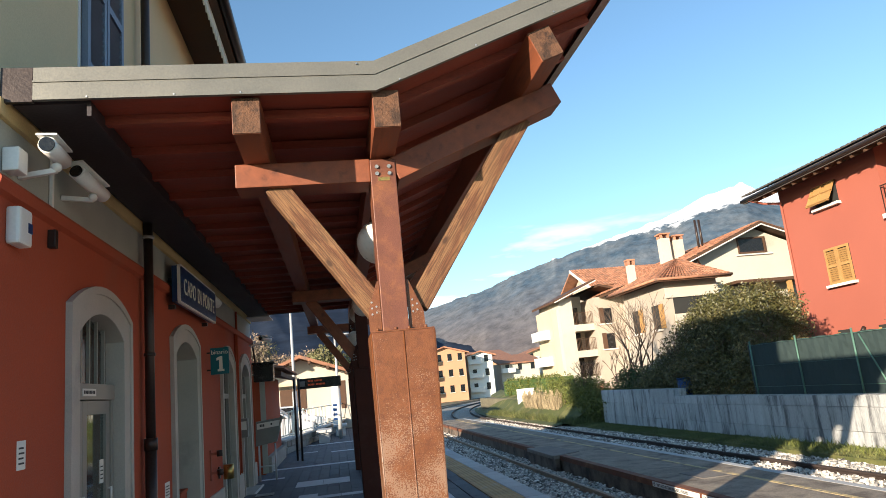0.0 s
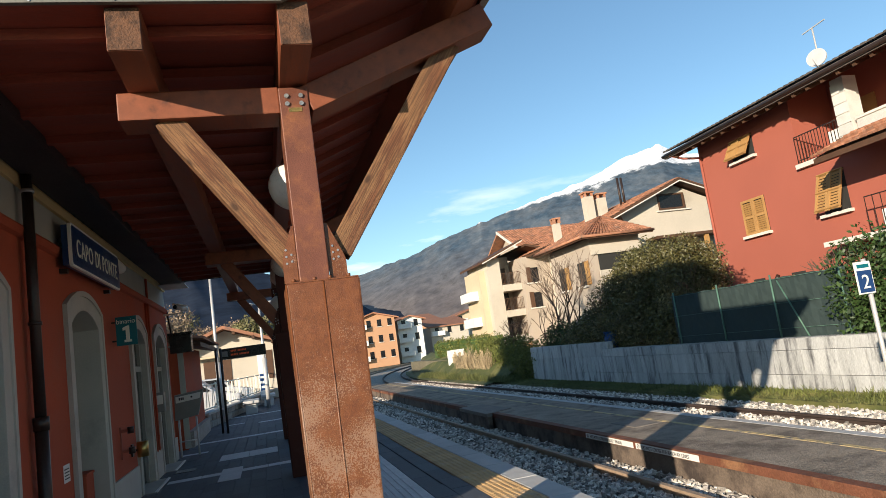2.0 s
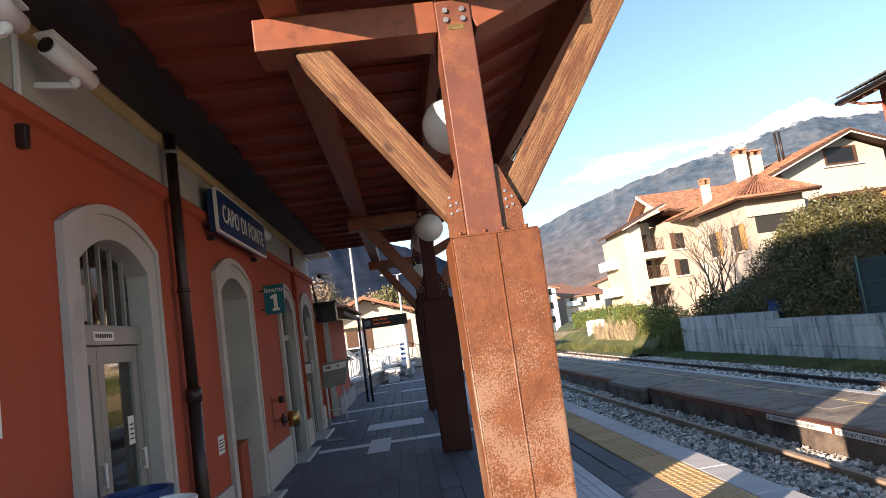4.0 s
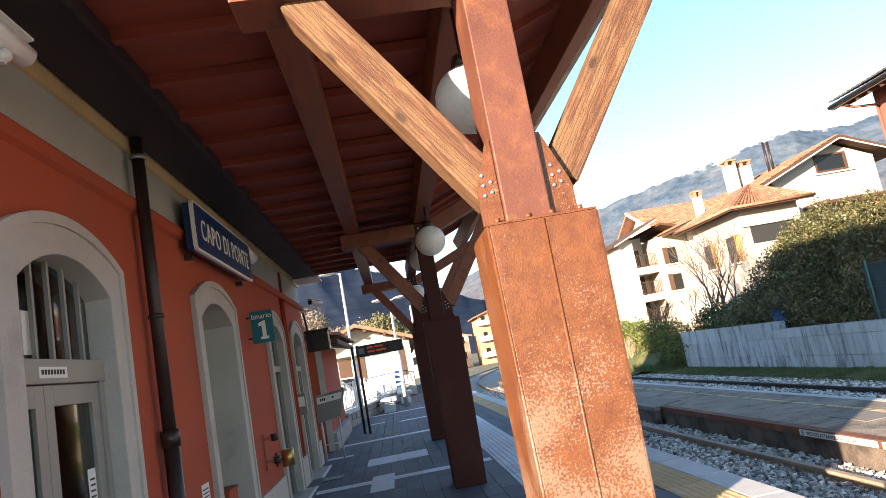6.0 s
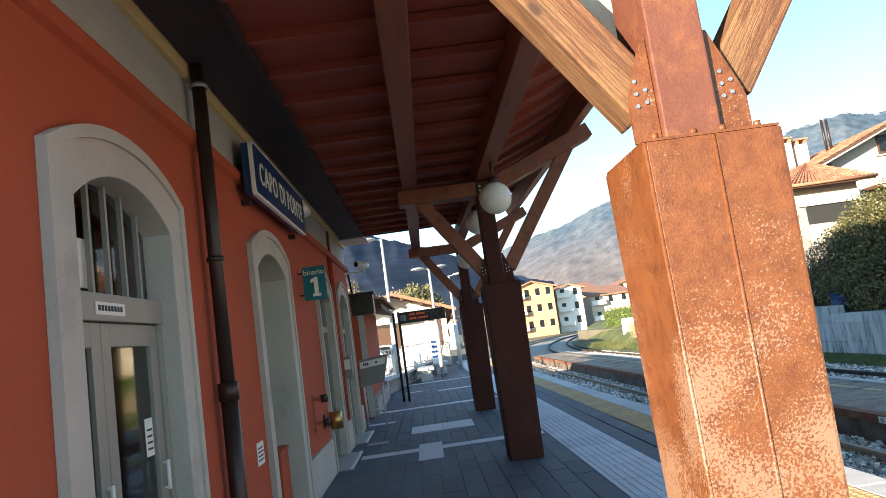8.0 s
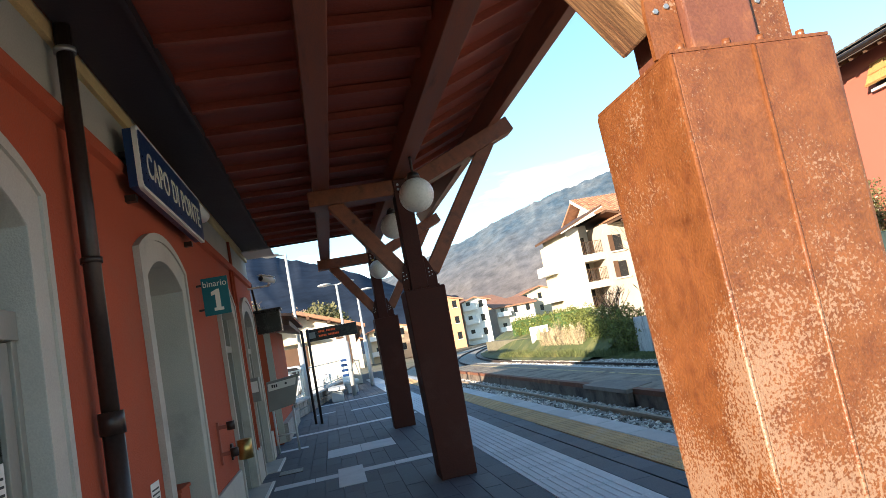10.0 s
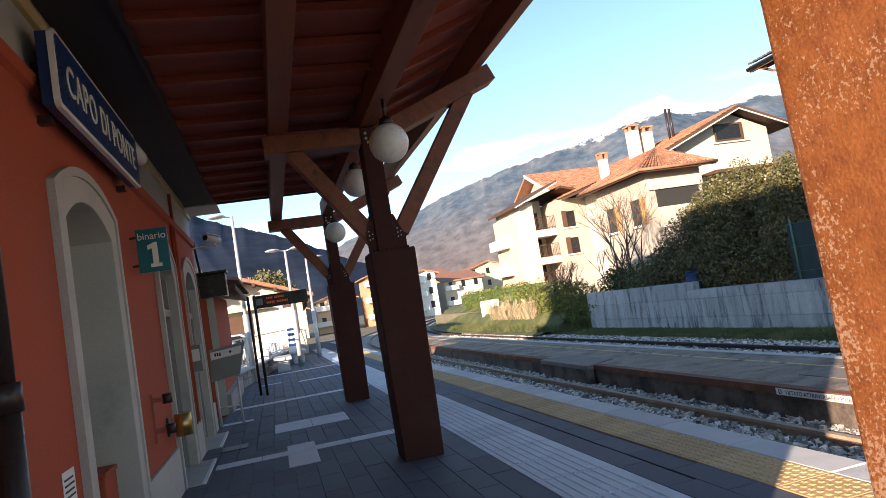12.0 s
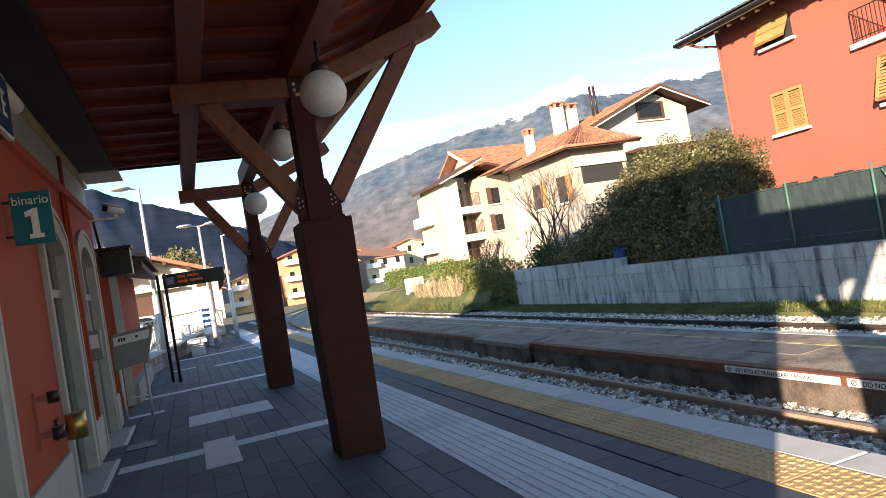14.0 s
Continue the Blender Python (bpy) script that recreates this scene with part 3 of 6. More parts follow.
# arched stone surrounds
for i, (ya, yb, sp, ap, sill) in enumerate(OPENINGS):
    bm = nb()
    inner, outer = arch_line(ya, yb, sp, ap), arch_line(ya - 0.17, yb + 0.17, sp + 0.18, ap + 0.18)
    prism(bm, [(ya - 0.17, sill), (ya, sill), *inner, (yb, sill), (yb + 0.17, sill), *outer[::-1]], "x", WX - (0.17 if i == 0 else TH), WX + 0.03)
    s = setting("trim_arch_%d" % (i + 1), bm, M_STONE, "grey stone arched door surround", bevel=0.006)
    bm = nb()
    o2, i2 = arch_line(ya - 0.20, yb + 0.20, sp + 0.18, ap + 0.21), arch_line(ya - 0.145, yb + 0.145, sp + 0.16, ap + 0.15)
    prism(bm, [(ya - 0.20, sill), (ya - 0.145, sill), *i2, (yb + 0.145, sill), (yb + 0.20, sill), *o2[::-1]], "x", WX + 0.001, WX + 0.045)
    part("rim", bm, M_STONE, s)


def bars(bm, ya, yb, z0, sp, ap, n, x):
    line = arch_line(ya, yb, sp, ap)
    for k in range(n):
        y = ya + (yb - ya) * (k + 1) / (n + 1)
        z1 = np.interp(y, [p[0] for p in line], [p[1] for p in line]) - 0.01
        box(bm, x, x + 0.022, y - 0.011, y + 0.011, z0, z1)


# door 1: double glazed door with barred fanlight
ya, yb, sp, ap, _ = OPENINGS[0]
DX = WX - 0.10
d1 = tagged(thing("door_1", (DX, (ya + yb) / 2, 0), "grey aluminium double door with glass panes and barred fanlight", "door"), kind="structure")
bm = nb()
box(bm, DX - 0.05, DX + 0.05, ya, yb, 1.72, 1.84)
box(bm, DX - 0.05, DX + 0.04, ya, ya + 0.05, 0, 1.72)
box(bm, DX - 0.05, DX + 0.04, yb - 0.05, yb, 0, 1.72)
part("door_frame", bm, M_DOOR, d1, bevel=0.004)
bm = nb()
bars(bm, ya, yb, 1.84, sp, ap, 5, DX + 0.0)
part("fanlight_bars", bm, M_DOOR, d1)
part("fanlight_glass", prism(nb(), [(ya, 1.84), *arch_line(ya, yb, sp, ap), (yb, 1.84)], "x", DX - 0.03, DX - 0.022), M_GLASS, d1)
for a, b in ((ya + 0.05, ya + 0.36), (ya + 0.36, yb - 0.05)):
    bm = nb()
    box(bm, DX - 0.02, DX + 0.025, a + 0.003, a + 0.09, 0.02, 1.715)
    box(bm, DX - 0.02, DX + 0.025, b - 0.09, b - 0.003, 0.02, 1.715)
    for z0, z1 in ((0.02, 0.2), (1.61, 1.715)):
        box(bm, DX - 0.02, DX + 0.025, a + 0.09, b - 0.09, z0, z1)
    leaf = part("door_leaf", bm, M_DOOR, d1, bevel=0.003)
    bm = nb()
    box(bm, DX - 0.004, DX + 0.004, a + 0.09, b - 0.09, 0.2, 1.61)
    part("pane", bm, M_GLASS, leaf)
    bm = nb()
    tube(bm, (DX + 0.05, b - 0.05, 0.90), (DX + 0.05, b - 0.05, 1.04), 0.009)
    tube(bm, (DX + 0.02, b - 0.05, 0.91), (DX + 0.05, b - 0.05, 0.91), 0.007)
    tube(bm, (DX + 0.02, b - 0.05, 1.03), (DX + 0.05, b - 0.05, 1.03), 0.007)
    part("handle", bm, M_WHITE, leaf, "white door handle")
nt = thing("door_plate", (DX + 0.05, 1.05, 1.75), "small white printed plate on the door transom", "sign")
part("plate", box(nb(), DX + 0.051, DX + 0.056, 0.93, 1.21, 1.745, 1.80), M_PAPER, nt)
for k in range(8):
    part("print", box(nb(), DX + 0.0565, DX + 0.058, 0.95 + k * 0.03, 0.97 + k * 0.03, 1.762, 1.786), M_INK, nt)
pl = thing("paper_notice", (DX + 0.01, 1.5, 1.1), "small white paper notice taped to the door glass", "notice")
part("sheet", box(nb(), DX + 0.006, DX + 0.009, 1.44, 1.53, 1.08, 1.26), M_PAPER, pl)
for k in range(4):
    part("print", box(nb(), DX + 0.0095, DX + 0.0105, 1.455, 1.515, 1.11 + k * 0.03, 1.12 + k * 0.03), M_INK, pl)
pst = thing("paper_notice", (DX - 0.02, 0.93, 2.0), "two white paper notices behind the fanlight glass", "notice")
for y in (0.80, 0.95):
    part("sheet", box(nb(), DX - 0.019, DX - 0.015, y, y + 0.12, 1.87, 2.10 - (y - 0.8) * 0.1), M_PAPER, pst)

# doorway 2: open lobby with a plain grey back and a low red box
ya, yb, sp, ap, _ = OPENINGS[1]
bm = nb()
box(bm, WX - 0.40, WX - 0.34, ya - 0.3, yb + 0.3, 0, 2.7)
setting("wall_lobby", bm, M_ROOM, "plain grey wall inside the open doorway")
lb = thing("red_box", (WX - 0.2, 4.55, 0), "low red painted metal box standing in the doorway", "box")
part("body", box(nb(), WX - 0.32, WX - 0.12, 4.38, 4.71, 0, 0.62), M_RED, lb, bevel=0.012)
part("lid", box(nb(), WX - 0.33, WX - 0.11, 4.37, 4.72, 0.62, 0.65), M_RED, lb, bevel=0.008)
# doors 3 and 4
for i, nm in ((2, "door_3"), (3, "door_4")):
    ya, yb, sp, ap, sill = OPENINGS[i]
    d = tagged(thing(nm, (DX, (ya + yb) / 2, sill), "grey framed glazed arched " + nm.split("_")[0] + " in the red wall", nm.split("_")[0]), kind="structure")
    bm = nb()
    box(bm, DX - 0.04, DX + 0.04, ya, ya + 0.06, sill, sp)
    box(bm, DX - 0.04, DX + 0.04, yb - 0.06, yb, sill, sp)
    box(bm, DX - 0.04, DX + 0.04, (ya + yb) / 2 - 0.05, (ya + yb) / 2 + 0.05, sill, sp)
    box(bm, DX - 0.045, DX + 0.045, ya, yb, sill + 1.1 if sill else 1.72, (sill + 1.1 if sill else 1.72) + 0.08)
    part("window_frame", bm, M_DOOR, d, bevel=0.004)
    part("pane", prism(nb(), [(ya, sill), *arch_line(ya, yb, sp, ap), (yb, sill)], "x", DX - 0.01, DX - 0.004), M_GLASS, d)

# downpipe with collar, bracket and shoe
dp = thing("downpipe", (WX + 0.08, 2.28, 0), "dark brown metal downpipe fixed to the red wall", "pipe")
part("pipe", tube(tube(nb(), (WX + 0.08, 2.28, 1.25), (WX + 0.08, 2.28, 3.4), 0.043), (WX + 0.08, 2.28, 3.4), (WX + 0.08, 2.28, 7.25), 0.043), M_DARKMETAL, dp)
part("shoe", tube(nb(), (WX + 0.08, 2.28, 0.0), (WX + 0.08, 2.28, 1.27), 0.051), M_DARKMETAL, dp, "thicker cast iron foot of the pipe")
part("collar", tube(nb(), (WX + 0.08, 2.28, 1.25), (WX + 0.08, 2.28, 1.36), 0.061), M_DARKMETAL, dp)
part("clamp", tube(nb(), (WX + 0.08, 2.28, 3.22), (WX + 0.08, 2.28, 3.25), 0.055), M_ZINC, dp, "zinc clamp")
part("clamp", tube(nb(), (WX + 0.08, 2.28, 2.1), (WX + 0.08, 2.28, 2.13), 0.053), M_DARKMETAL, dp)
part("bend", tube(nb(), (WX + 0.08, 2.28, 7.2), (xb, 2.28, 7.32), 0.047), M_DARKMETAL, dp)

# station name sign
SX = -2.29
sg = thing("station_sign", (SX, 4.25, 2.72), "blue enamel station name sign with a white rim and white letters", "sign")
bm = nb()


def rounded(ya, yb, za, zb, r, n=5):
    pts = []
    for cy, cz, a0 in ((yb - r, zb - r, 0), (ya + r, zb - r, 90), (ya + r, za + r, 180), (yb - r, za + r, 270)):
        pts += [(cy + r * math.cos(radians(a0 + 90 * k / n)), cz + r * math.sin(radians(a0 + 90 * k / n))) for k in range(n + 1)]
    return pts


part("rim", prism(nb(), rounded(3.25, 5.50, 2.73, 3.17, 0.05), "x", SX - 0.03, SX), M_WHITE, sg, "white rim")
part("field", prism(nb(), rounded(3.275, 5.475, 2.755, 3.145, 0.04), "x", SX, SX + 0.004), M_BLUE, sg)
text("letter", "CAPO DI PONTE", 0.26, Matrix.Translation((SX + 0.006, 3.42, 2.855)) @ FACE_X, sg, M_LETTER, squeeze=0.9, spread=1.12)
part("casing", box(nb(), SX - 0.09, SX - 0.03, 3.27, 5.48, 2.75, 3.15), M_BLUE, sg, "dark casing behind the sign")
for y in (3.4, 5.3):
    part("bracket", box(nb(), WX, SX - 0.09, y, y + 0.06, 2.69, 2.735), M_DARKMETAL, sg)
    part("bracket", box(nb(), WX, SX - 0.09, y, y + 0.06, 3.0, 3.04), M_DARKMETAL, sg)

# platform number plate, standing out from the wall
bp = thing("platform_number_plate", (WX, 5.52, 2.03), "teal enamel platform number plate with white letters", "sign")
part("plate", box(nb(), -2.40, -2.15, 5.60, 5.62, 2.035, 2.405), M_TEAL, bp, bevel=0.003)
for z in (2.09, 2.33):
    part("arm", box(nb(), WX, -2.398, 5.604, 5.616, z, z + 0.02), M_DARKMETAL, bp, "thin steel arm")
text("small_letter", "binario", 0.086, Matrix.Translation((-2.275, 5.597, 2.315)) @ FACE_Y, bp, M_LETTER, 0.002, 'CENTER', 0.95)
part("number", prism(nb(), [(-2.305, 2.075), (-2.215, 2.075), (-2.215, 2.105), (-2.238, 2.105), (-2.238, 2.285), (-2.262, 2.285), (-2.318, 2.262), (-2.318, 2.225), (-2.283, 2.235), (-2.283, 2.105), (-2.305, 2.105)], "y", 5.592, 5.598), M_LETTER, bp, "white numeral one")

# ---- canopy ----
CY = (0.0, 5.72, 10.91)
RIDGE = -0.30


def bar(name, p, q, w, h, material, parent, label):
    """A timber whose grain runs along it: built upright, then leaned from p to q."""
    p, q = Vector(p), Vector(q)
    d = q - p
    ob = part(name, box(nb(), -h / 2, h / 2, -w / 2, w / 2, 0, d.length), material, parent, label, bevel=0.008)
    z = d.normalized()
    yv = Vector((0, 1, 0))
    xv = yv.cross(z).normalized()
    m = Matrix((xv, yv, z)).transposed().to_4x4()
    m.translation = p
    ob.matrix_basis = m
    return ob


def column(y, label, steel, wood, seams=True):
    """Steel box column with a slim post, gusset plates, two timber braces and the forked beam."""
    c = thing("canopy_column", (-0.215, y + 0.215, 0), label, "column", "columns of the platform canopy")
    bm = nb()
    lo = [bm.verts.new(v) for v in ((-0.40, y + 0.02, 0), (-0.03, y + 0.02, 0), (-0.03, y + 0.41, 0), (-0.40, y + 0.41, 0))]
    hi = [bm.verts.new(v) for v in ((-0.43, y, 1.945), (0, y, 1.945), (0, y + 0.44, 1.945), (-0.43, y + 0.44, 1.945))]
    bm.faces.new(lo)
    bm.faces.new(hi)
    for i in range(4):
        bm.faces.new((lo[i], lo[(i + 1) % 4], hi[(i + 1) % 4], hi[i]))
    part("column_box", bm, steel, c, bevel=0.012)
    part("cap", box(nb(), -0.424, -0.006, y + 0.006, y + 0.434, 1.945, 1.953), steel, c)
    if seams:
        part("seam", tube(nb(), (-0.215, y + 0.02, 0.02), (-0.215, y, 1.94), 0.006, seg=6), steel, c, "welded seam")
    if seams:
        part("edge_bead", tube(nb(), (-0.396, y + 0.024, 0.02), (-0.426, y + 0.004, 1.94), 0.007, seg=6), steel, c)
    part("post", box(nb(), -0.345, -0.17, y + 0.03, y + 0.30, 1.95, 3.14), M_POST if seams else steel, c, "smooth brown painted steel post", bevel=0.006)
    for s, pts in ((-1, [(-0.43, 1.953), (-0.348, 1.953), (-0.348, 2.29), (-0.362, 2.29), (-0.425, 2.11), (-0.43, 2.07)]),
                   (1, [(-0.165, 1.953), (-0.06, 1.953), (-0.06, 2.06), (-0.068, 2.09), (-0.15, 2.29), (-0.165, 2.29)])):
        g = part("gusset", prism(nb(), pts, "y", y + 0.055, y + 0.07), steel, c)
        cx = -0.39 if s < 0 else -0.118
        for dx, z in ((-0.015, 2.07), (0.015, 2.08), (-0.015, 2.11), (0.015, 2.12), (-0.015, 2.15)):
            part("bolt", tube(nb(), (cx + dx, y + 0.05, z), (cx + dx, y + 0.056, z), 0.007, seg=6), M_ZINC, g)
    for x in (-0.38, -0.26, -0.17, -0.06):
        part("bolt", tube(nb(), (x, y + 0.03, 1.953), (x, y + 0.03, 1.972), 0.011, seg=6), steel, c)
    for x in (-0.30, -0.215):
        for z in (3.035, 3.085):
            part("bolt", tube(nb(), (x, y + 0.018, z), (x, y + 0.03, z), 0.014, seg=8), M_ZINC, c, "bright bolt")
    part("maker_plate", box(nb(), -0.295, -0.215, y + 0.027, y + 0.031, 2.985, 3.01), M_BRASS, c, "small dull metal plate")
    bar("brace", (-0.345, y + 0.17, 2.08), (-1.00, y + 0.17, 3.01), 0.16, 0.15, wood, c, "weathered timber brace")
    bar("brace", (-0.085, y + 0.17, 2.12), (0.80, y + 0.17, 3.44), 0.16, 0.15, wood, c, "weathered timber brace")
    part("tie_beam", box(nb(), -1.25, -0.345, y + 0.04, y + 0.30, 2.985, 3.15), M_BEAM, c, "dark stained timber beam", bevel=0.008)
    bm = nb()
    beam(bm, (-0.18, y + 0.17, 3.07), (1.07, y + 0.17, 3.605), 0.26, 0.17)
    part("rafter_beam", bm, M_BEAM, c, "dark stained sloping timber beam", bevel=0.008)
    return c


column(CY[0], "rust-brown steel box column with weathered timber braces, paint flaking", M_RUST, M_WOODX)
column(CY[1], "dark rust-brown steel box column with timber braces, in the shade", M_RUSTSHADE, M_BEAM, False)
column(CY[2], "dark rust-brown steel box column under the canopy end", M_RUSTSHADE, M_BEAM, False)

# purlins along the platform
for x, z0, z1, tilt in ((-1.10, 3.15, 3.385, 0), (-0.25, 3.16, 3.41, 0), (0.84, 3.60, 3.82, 0.40)):
    p = thing("canopy_purlin", (x, 0, z0), "dark stained timber purlin carrying the canopy roof", "beam", "canopy purlins")
    bm = beam(nb(), (x, -0.50, (z0 + z1) / 2), (x, 11.35, (z0 + z1) / 2), 0.17, z1 - z0, (math.cos(math.atan(tilt)), 0, math.sin(math.atan(tilt))))
    part("timber", bm, M_BEAM, p, bevel=0.008)
    part("sawn_end", beam(nb(), (x, -0.506, (z0 + z1) / 2), (x, -0.4985, (z0 + z1) / 2), 0.16, z1 - z0 - 0.01, (math.cos(math.atan(tilt)), 0, math.sin(math.atan(tilt)))), M_ENDGRAIN, p, "weathered sawn end with flaking stain")

CE = 10.1                       # end of the boarded roof
SL = 0.415                      # slope of the outer roof
bm = nb()
prism(bm, [(-2.42, 3.40), (RIDGE, 3.42), (1.30, 3.42 + 1.6 * SL), (1.30, 3.45 + 1.6 * SL), (RIDGE, 3.46), (-2.42, 3.44)], "y", -0.53, CE)
tagged(link("ceiling_canopy", bm, M_DECK), "dark stained board ceiling of the platform canopy", kind="structure")
bm = nb()
prism(bm, [(-2.44, 3.445), (RIDGE, 3.465), (1.32, 3.455 + 1.6 * SL), (1.32, 3.56 + 1.6 * SL), (RIDGE, 3.56), (-2.44, 3.54)], "y", -0.52, CE + 0.02)
tagged(link("roof_canopy", bm, M_DARKMETAL), "dark sheet metal canopy roof", kind="structure")
# joists under the boards
jo = thing("canopy_joists", (-1, 4, 3.4), "thin dark stained joists under the canopy boards", "joist")
for k in range(19):
    y = -0.25 + k * 0.555
    part("joist", box(nb(), -2.0, RIDGE - 0.04, y, y + 0.055, 3.345, 3.405), M_DECK, jo)
    part("joist", beam(nb(), (RIDGE + 0.06, y + 0.027, 3.415), (1.27, y + 0.027, 3.385 + 1.57 * SL), 0.055, 0.06), M_DECK, jo)
# folded metal edge at the front, with a bent joint over the ridge
fa = thing("canopy_fascia", (-0.5, -0.56, 3.38), "grey folded metal flashing along the canopy edge", "fascia")


def fascia(x0, x1, z0, slope, name):
    q = lambda x, z: (x, z0 + (x - x0) * slope + z)
    for lo, hi, ya, yb in ((0.0, 0.105, -0.565, -0.535), (0.105, 0.115, -0.572, -0.535), (0.115, 0.20, -0.56, -0.53)):
        part(name, prism(nb(), [q(x0, lo), q(x1, lo), q(x1, hi), q(x0, hi)], "y", ya, yb), M_FASCIA, fa)


fascia(-2.27, RIDGE - 0.012, 3.38, 0.0, "flashing")
fascia(RIDGE - 0.012, 1.33, 3.38, SL, "flashing")
part("end_piece", box(nb(), -2.44, -2.272, -0.562, -0.53, 3.37, 3.58), M_DARKMETAL, fa, "dark corner piece of the flashing")
for x, z in ((-1.98, 3.39), (-1.5, 3.39), (-1.12, 3.39), (-0.42, 3.56), (-0.16, 3.45), (0.35, 3.67), (0.9, 3.9)):
    part("rivet", tube(nb(), (x, -0.57, z), (x, -0.562, z), 0.006, seg=6), M_ZINC, fa)
bm = prism(nb(), [(1.30, 3.38 + 1.6 * SL), (1.40, 3.43 + 1.6 * SL), (1.40, 3.55 + 1.6 * SL), (1.33, 3.55 + 1.6 * SL)], "y", -0.56, CE + 0.02)
part("eave_gutter", bm, M_DARKMETAL, fa, "dark metal eaves gutter")
part("rear_flashing", prism(nb(), [(-2.44, 3.37), (RIDGE, 3.38), (1.33, 3.38 + 1.63 * SL), (1.33, 3.55 + 1.63 * SL), (RIDGE, 3.56), (-2.44, 3.55)], "y", CE + 0.022, CE + 0.04), M_DARKMETAL, fa)
# box gutter along the wall
bg = thing("box_gutter", (-2.2, 5, 3.15), "dark metal box gutter along the wall under the canopy", "gutter")
part("trough", box(nb(), -2.40, -1.98, -0.50, CE + 0.3, 3.375, 3.395), M_GUTTER, bg)
part("lip", box(nb(), -2.0, -1.975, -0.50, CE + 0.3, 3.30, 3.375), M_GUTTER, bg)
part("end_plate", box(nb(), -2.38, -1.93, CE - 0.5, CE + 0.28, 3.28, 3.296), M_ZINC, bg, "bare metal plate at the gutter end")

# opal globe lamps on short stems
for x, y, zc in ((-0.28, 0.66, 2.69), (-0.24, 4.99, 2.78), (-0.23, 7.3, 2.92), (-0.23, 10.45, 2.76)):
    g = thing("globe_lamp", (x, y, zc), "round opal glass globe lamp hanging from the canopy", "lamp", "globe lamps under the canopy")
    part("globe", ball(nb(), (x, y, zc), 0.168), M_GLOBE, g)
    part("neck", tube(nb(), (x, y, zc + 0.155), (x, y, zc + 0.22), 0.07, 0.05), M_DARKMETAL, g)
    part("stem", tube(nb(), (x, y, zc + 0.21), (x, y, 3.17), 0.014), M_DARKMETAL, g)

# stone door thresholds
for i, (a, b) in enumerate(((0.5, 1.84), (3.45, 4.93), (6.7, 8.05), (8.85, 10.2))):
    bm = nb()
    box(bm, WX - 0.4, -2.24, a, b, -0.02, 0.012)
    t_ = setting("trim_threshold_%d" % (i + 1), bm, M_STONE, "grey stone door threshold", bevel=0.004)
    part("pale_edge", box(nb(), -2.27, -2.235, a, b, -0.01, 0.016), M_WHITE, t_)


# ---- ground, platforms, tracks ----
def bend(y):
    """How far the railway has swung aside at y."""
    return 0.0051 * max(0.0, y - 33) ** 2


bm = nb()
box(bm, -3000, 3000, -600, 3500, -0.95, -0.75)
setting("ground", bm, M_GROUND, "bare earth and grass of the valley floor")


def ribbon(name, x0, x1, y0, y1, z0, z1, material, label, step=4.0, follow=True):
    """A long slab that follows the railway's bend."""
    bm = nb()
    n = max(1, int((y1 - y0) / step))
    rows = []
    for i in range(n + 1):
        y = y0 + (y1 - y0) * i / n
        d = bend(y) if follow else 0
        rows.append([bm.verts.new((x + d, y, z)) for x, z in ((x0, z0), (x1, z0), (x1, z1), (x0, z1))])
    for a, b in zip(rows, rows[1:]):
        for j in range(4):
            k = (j + 1) % 4
            bm.faces.new((a[j], a[k], b[k], b[j]))
    bm.faces.new(rows[0])
    bm.faces.new(rows[-1][::-1])
    return link(name, bm, material)


PE = 2.02                       # platform edge
tagged(ribbon("platform", -2.45, PE - 0.30, -14, 46, -0.7, -0.03, M_SLAB, ""), "dark paved station platform", kind="structure")
bm = nb()
box(bm, -30, -2.452, 10.76, 46, -0.7, -0.03)
box(bm, -30, -2.452, -14, -0.76, -0.7, -0.03)
setting("yard", bm, M_SLAB, "paved yard beside the station")
tagged(ribbon("trackbed", PE, 8.98, -30, 98, -0.9, -0.66, M_BED, ""), "brown ballast bed under the tracks, darkened for the shade between stones", kind="structure")
P2A, P2B, P2Z = 4.27, 6.12, -0.25
tagged(ribbon("pavement_island", P2A + 0.12, P2B - 0.15, -20, 34, -0.7, P2Z - 0.004, M_P2TOP, ""), "worn asphalt of the low island platform", kind="structure")
tagged(ribbon("trim_island_wall", P2A + 0.03, P2A + 0.118, -20, 34, -0.7, P2Z - 0.1, M_P2WALL, ""), "stained concrete side of the island platform", kind="structure")
tagged(ribbon("trim_island_edge", P2A, P2A + 0.14, -20, 34, P2Z - 0.1, P2Z, M_P2EDGE, ""), "rusty edge of the island platform", kind="structure")
tagged(ribbon("trim_island_kerb", P2B - 0.15, P2B, -20, 34, -0.7, P2Z, M_KERB, ""), "pale kerb of the island platform", kind="structure")
tagged(ribbon("trim_yellow_line", 5.44, 5.52, -20, 33, P2Z - 0.003, P2Z + 0.002, M_LINE, ""), "worn yellow safety line", kind="structure")
tagged(ribbon("grass_verge", 8.95, 10.4, -30, 60, -0.9, -0.52, M_GRASS, ""), "grassy verge below the wall", kind="structure")

RAIL = [(-0.075, 0), (0.075, 0), (0.075, 0.012), (0.012, 0.03), (0.012, 0.10), (0.036, 0.115), (0.036, 0.15), (-0.036, 0.15), (-0.036, 0.115), (-0.012, 0.10), (-0.012, 0.03), (-0.075, 0.012)]


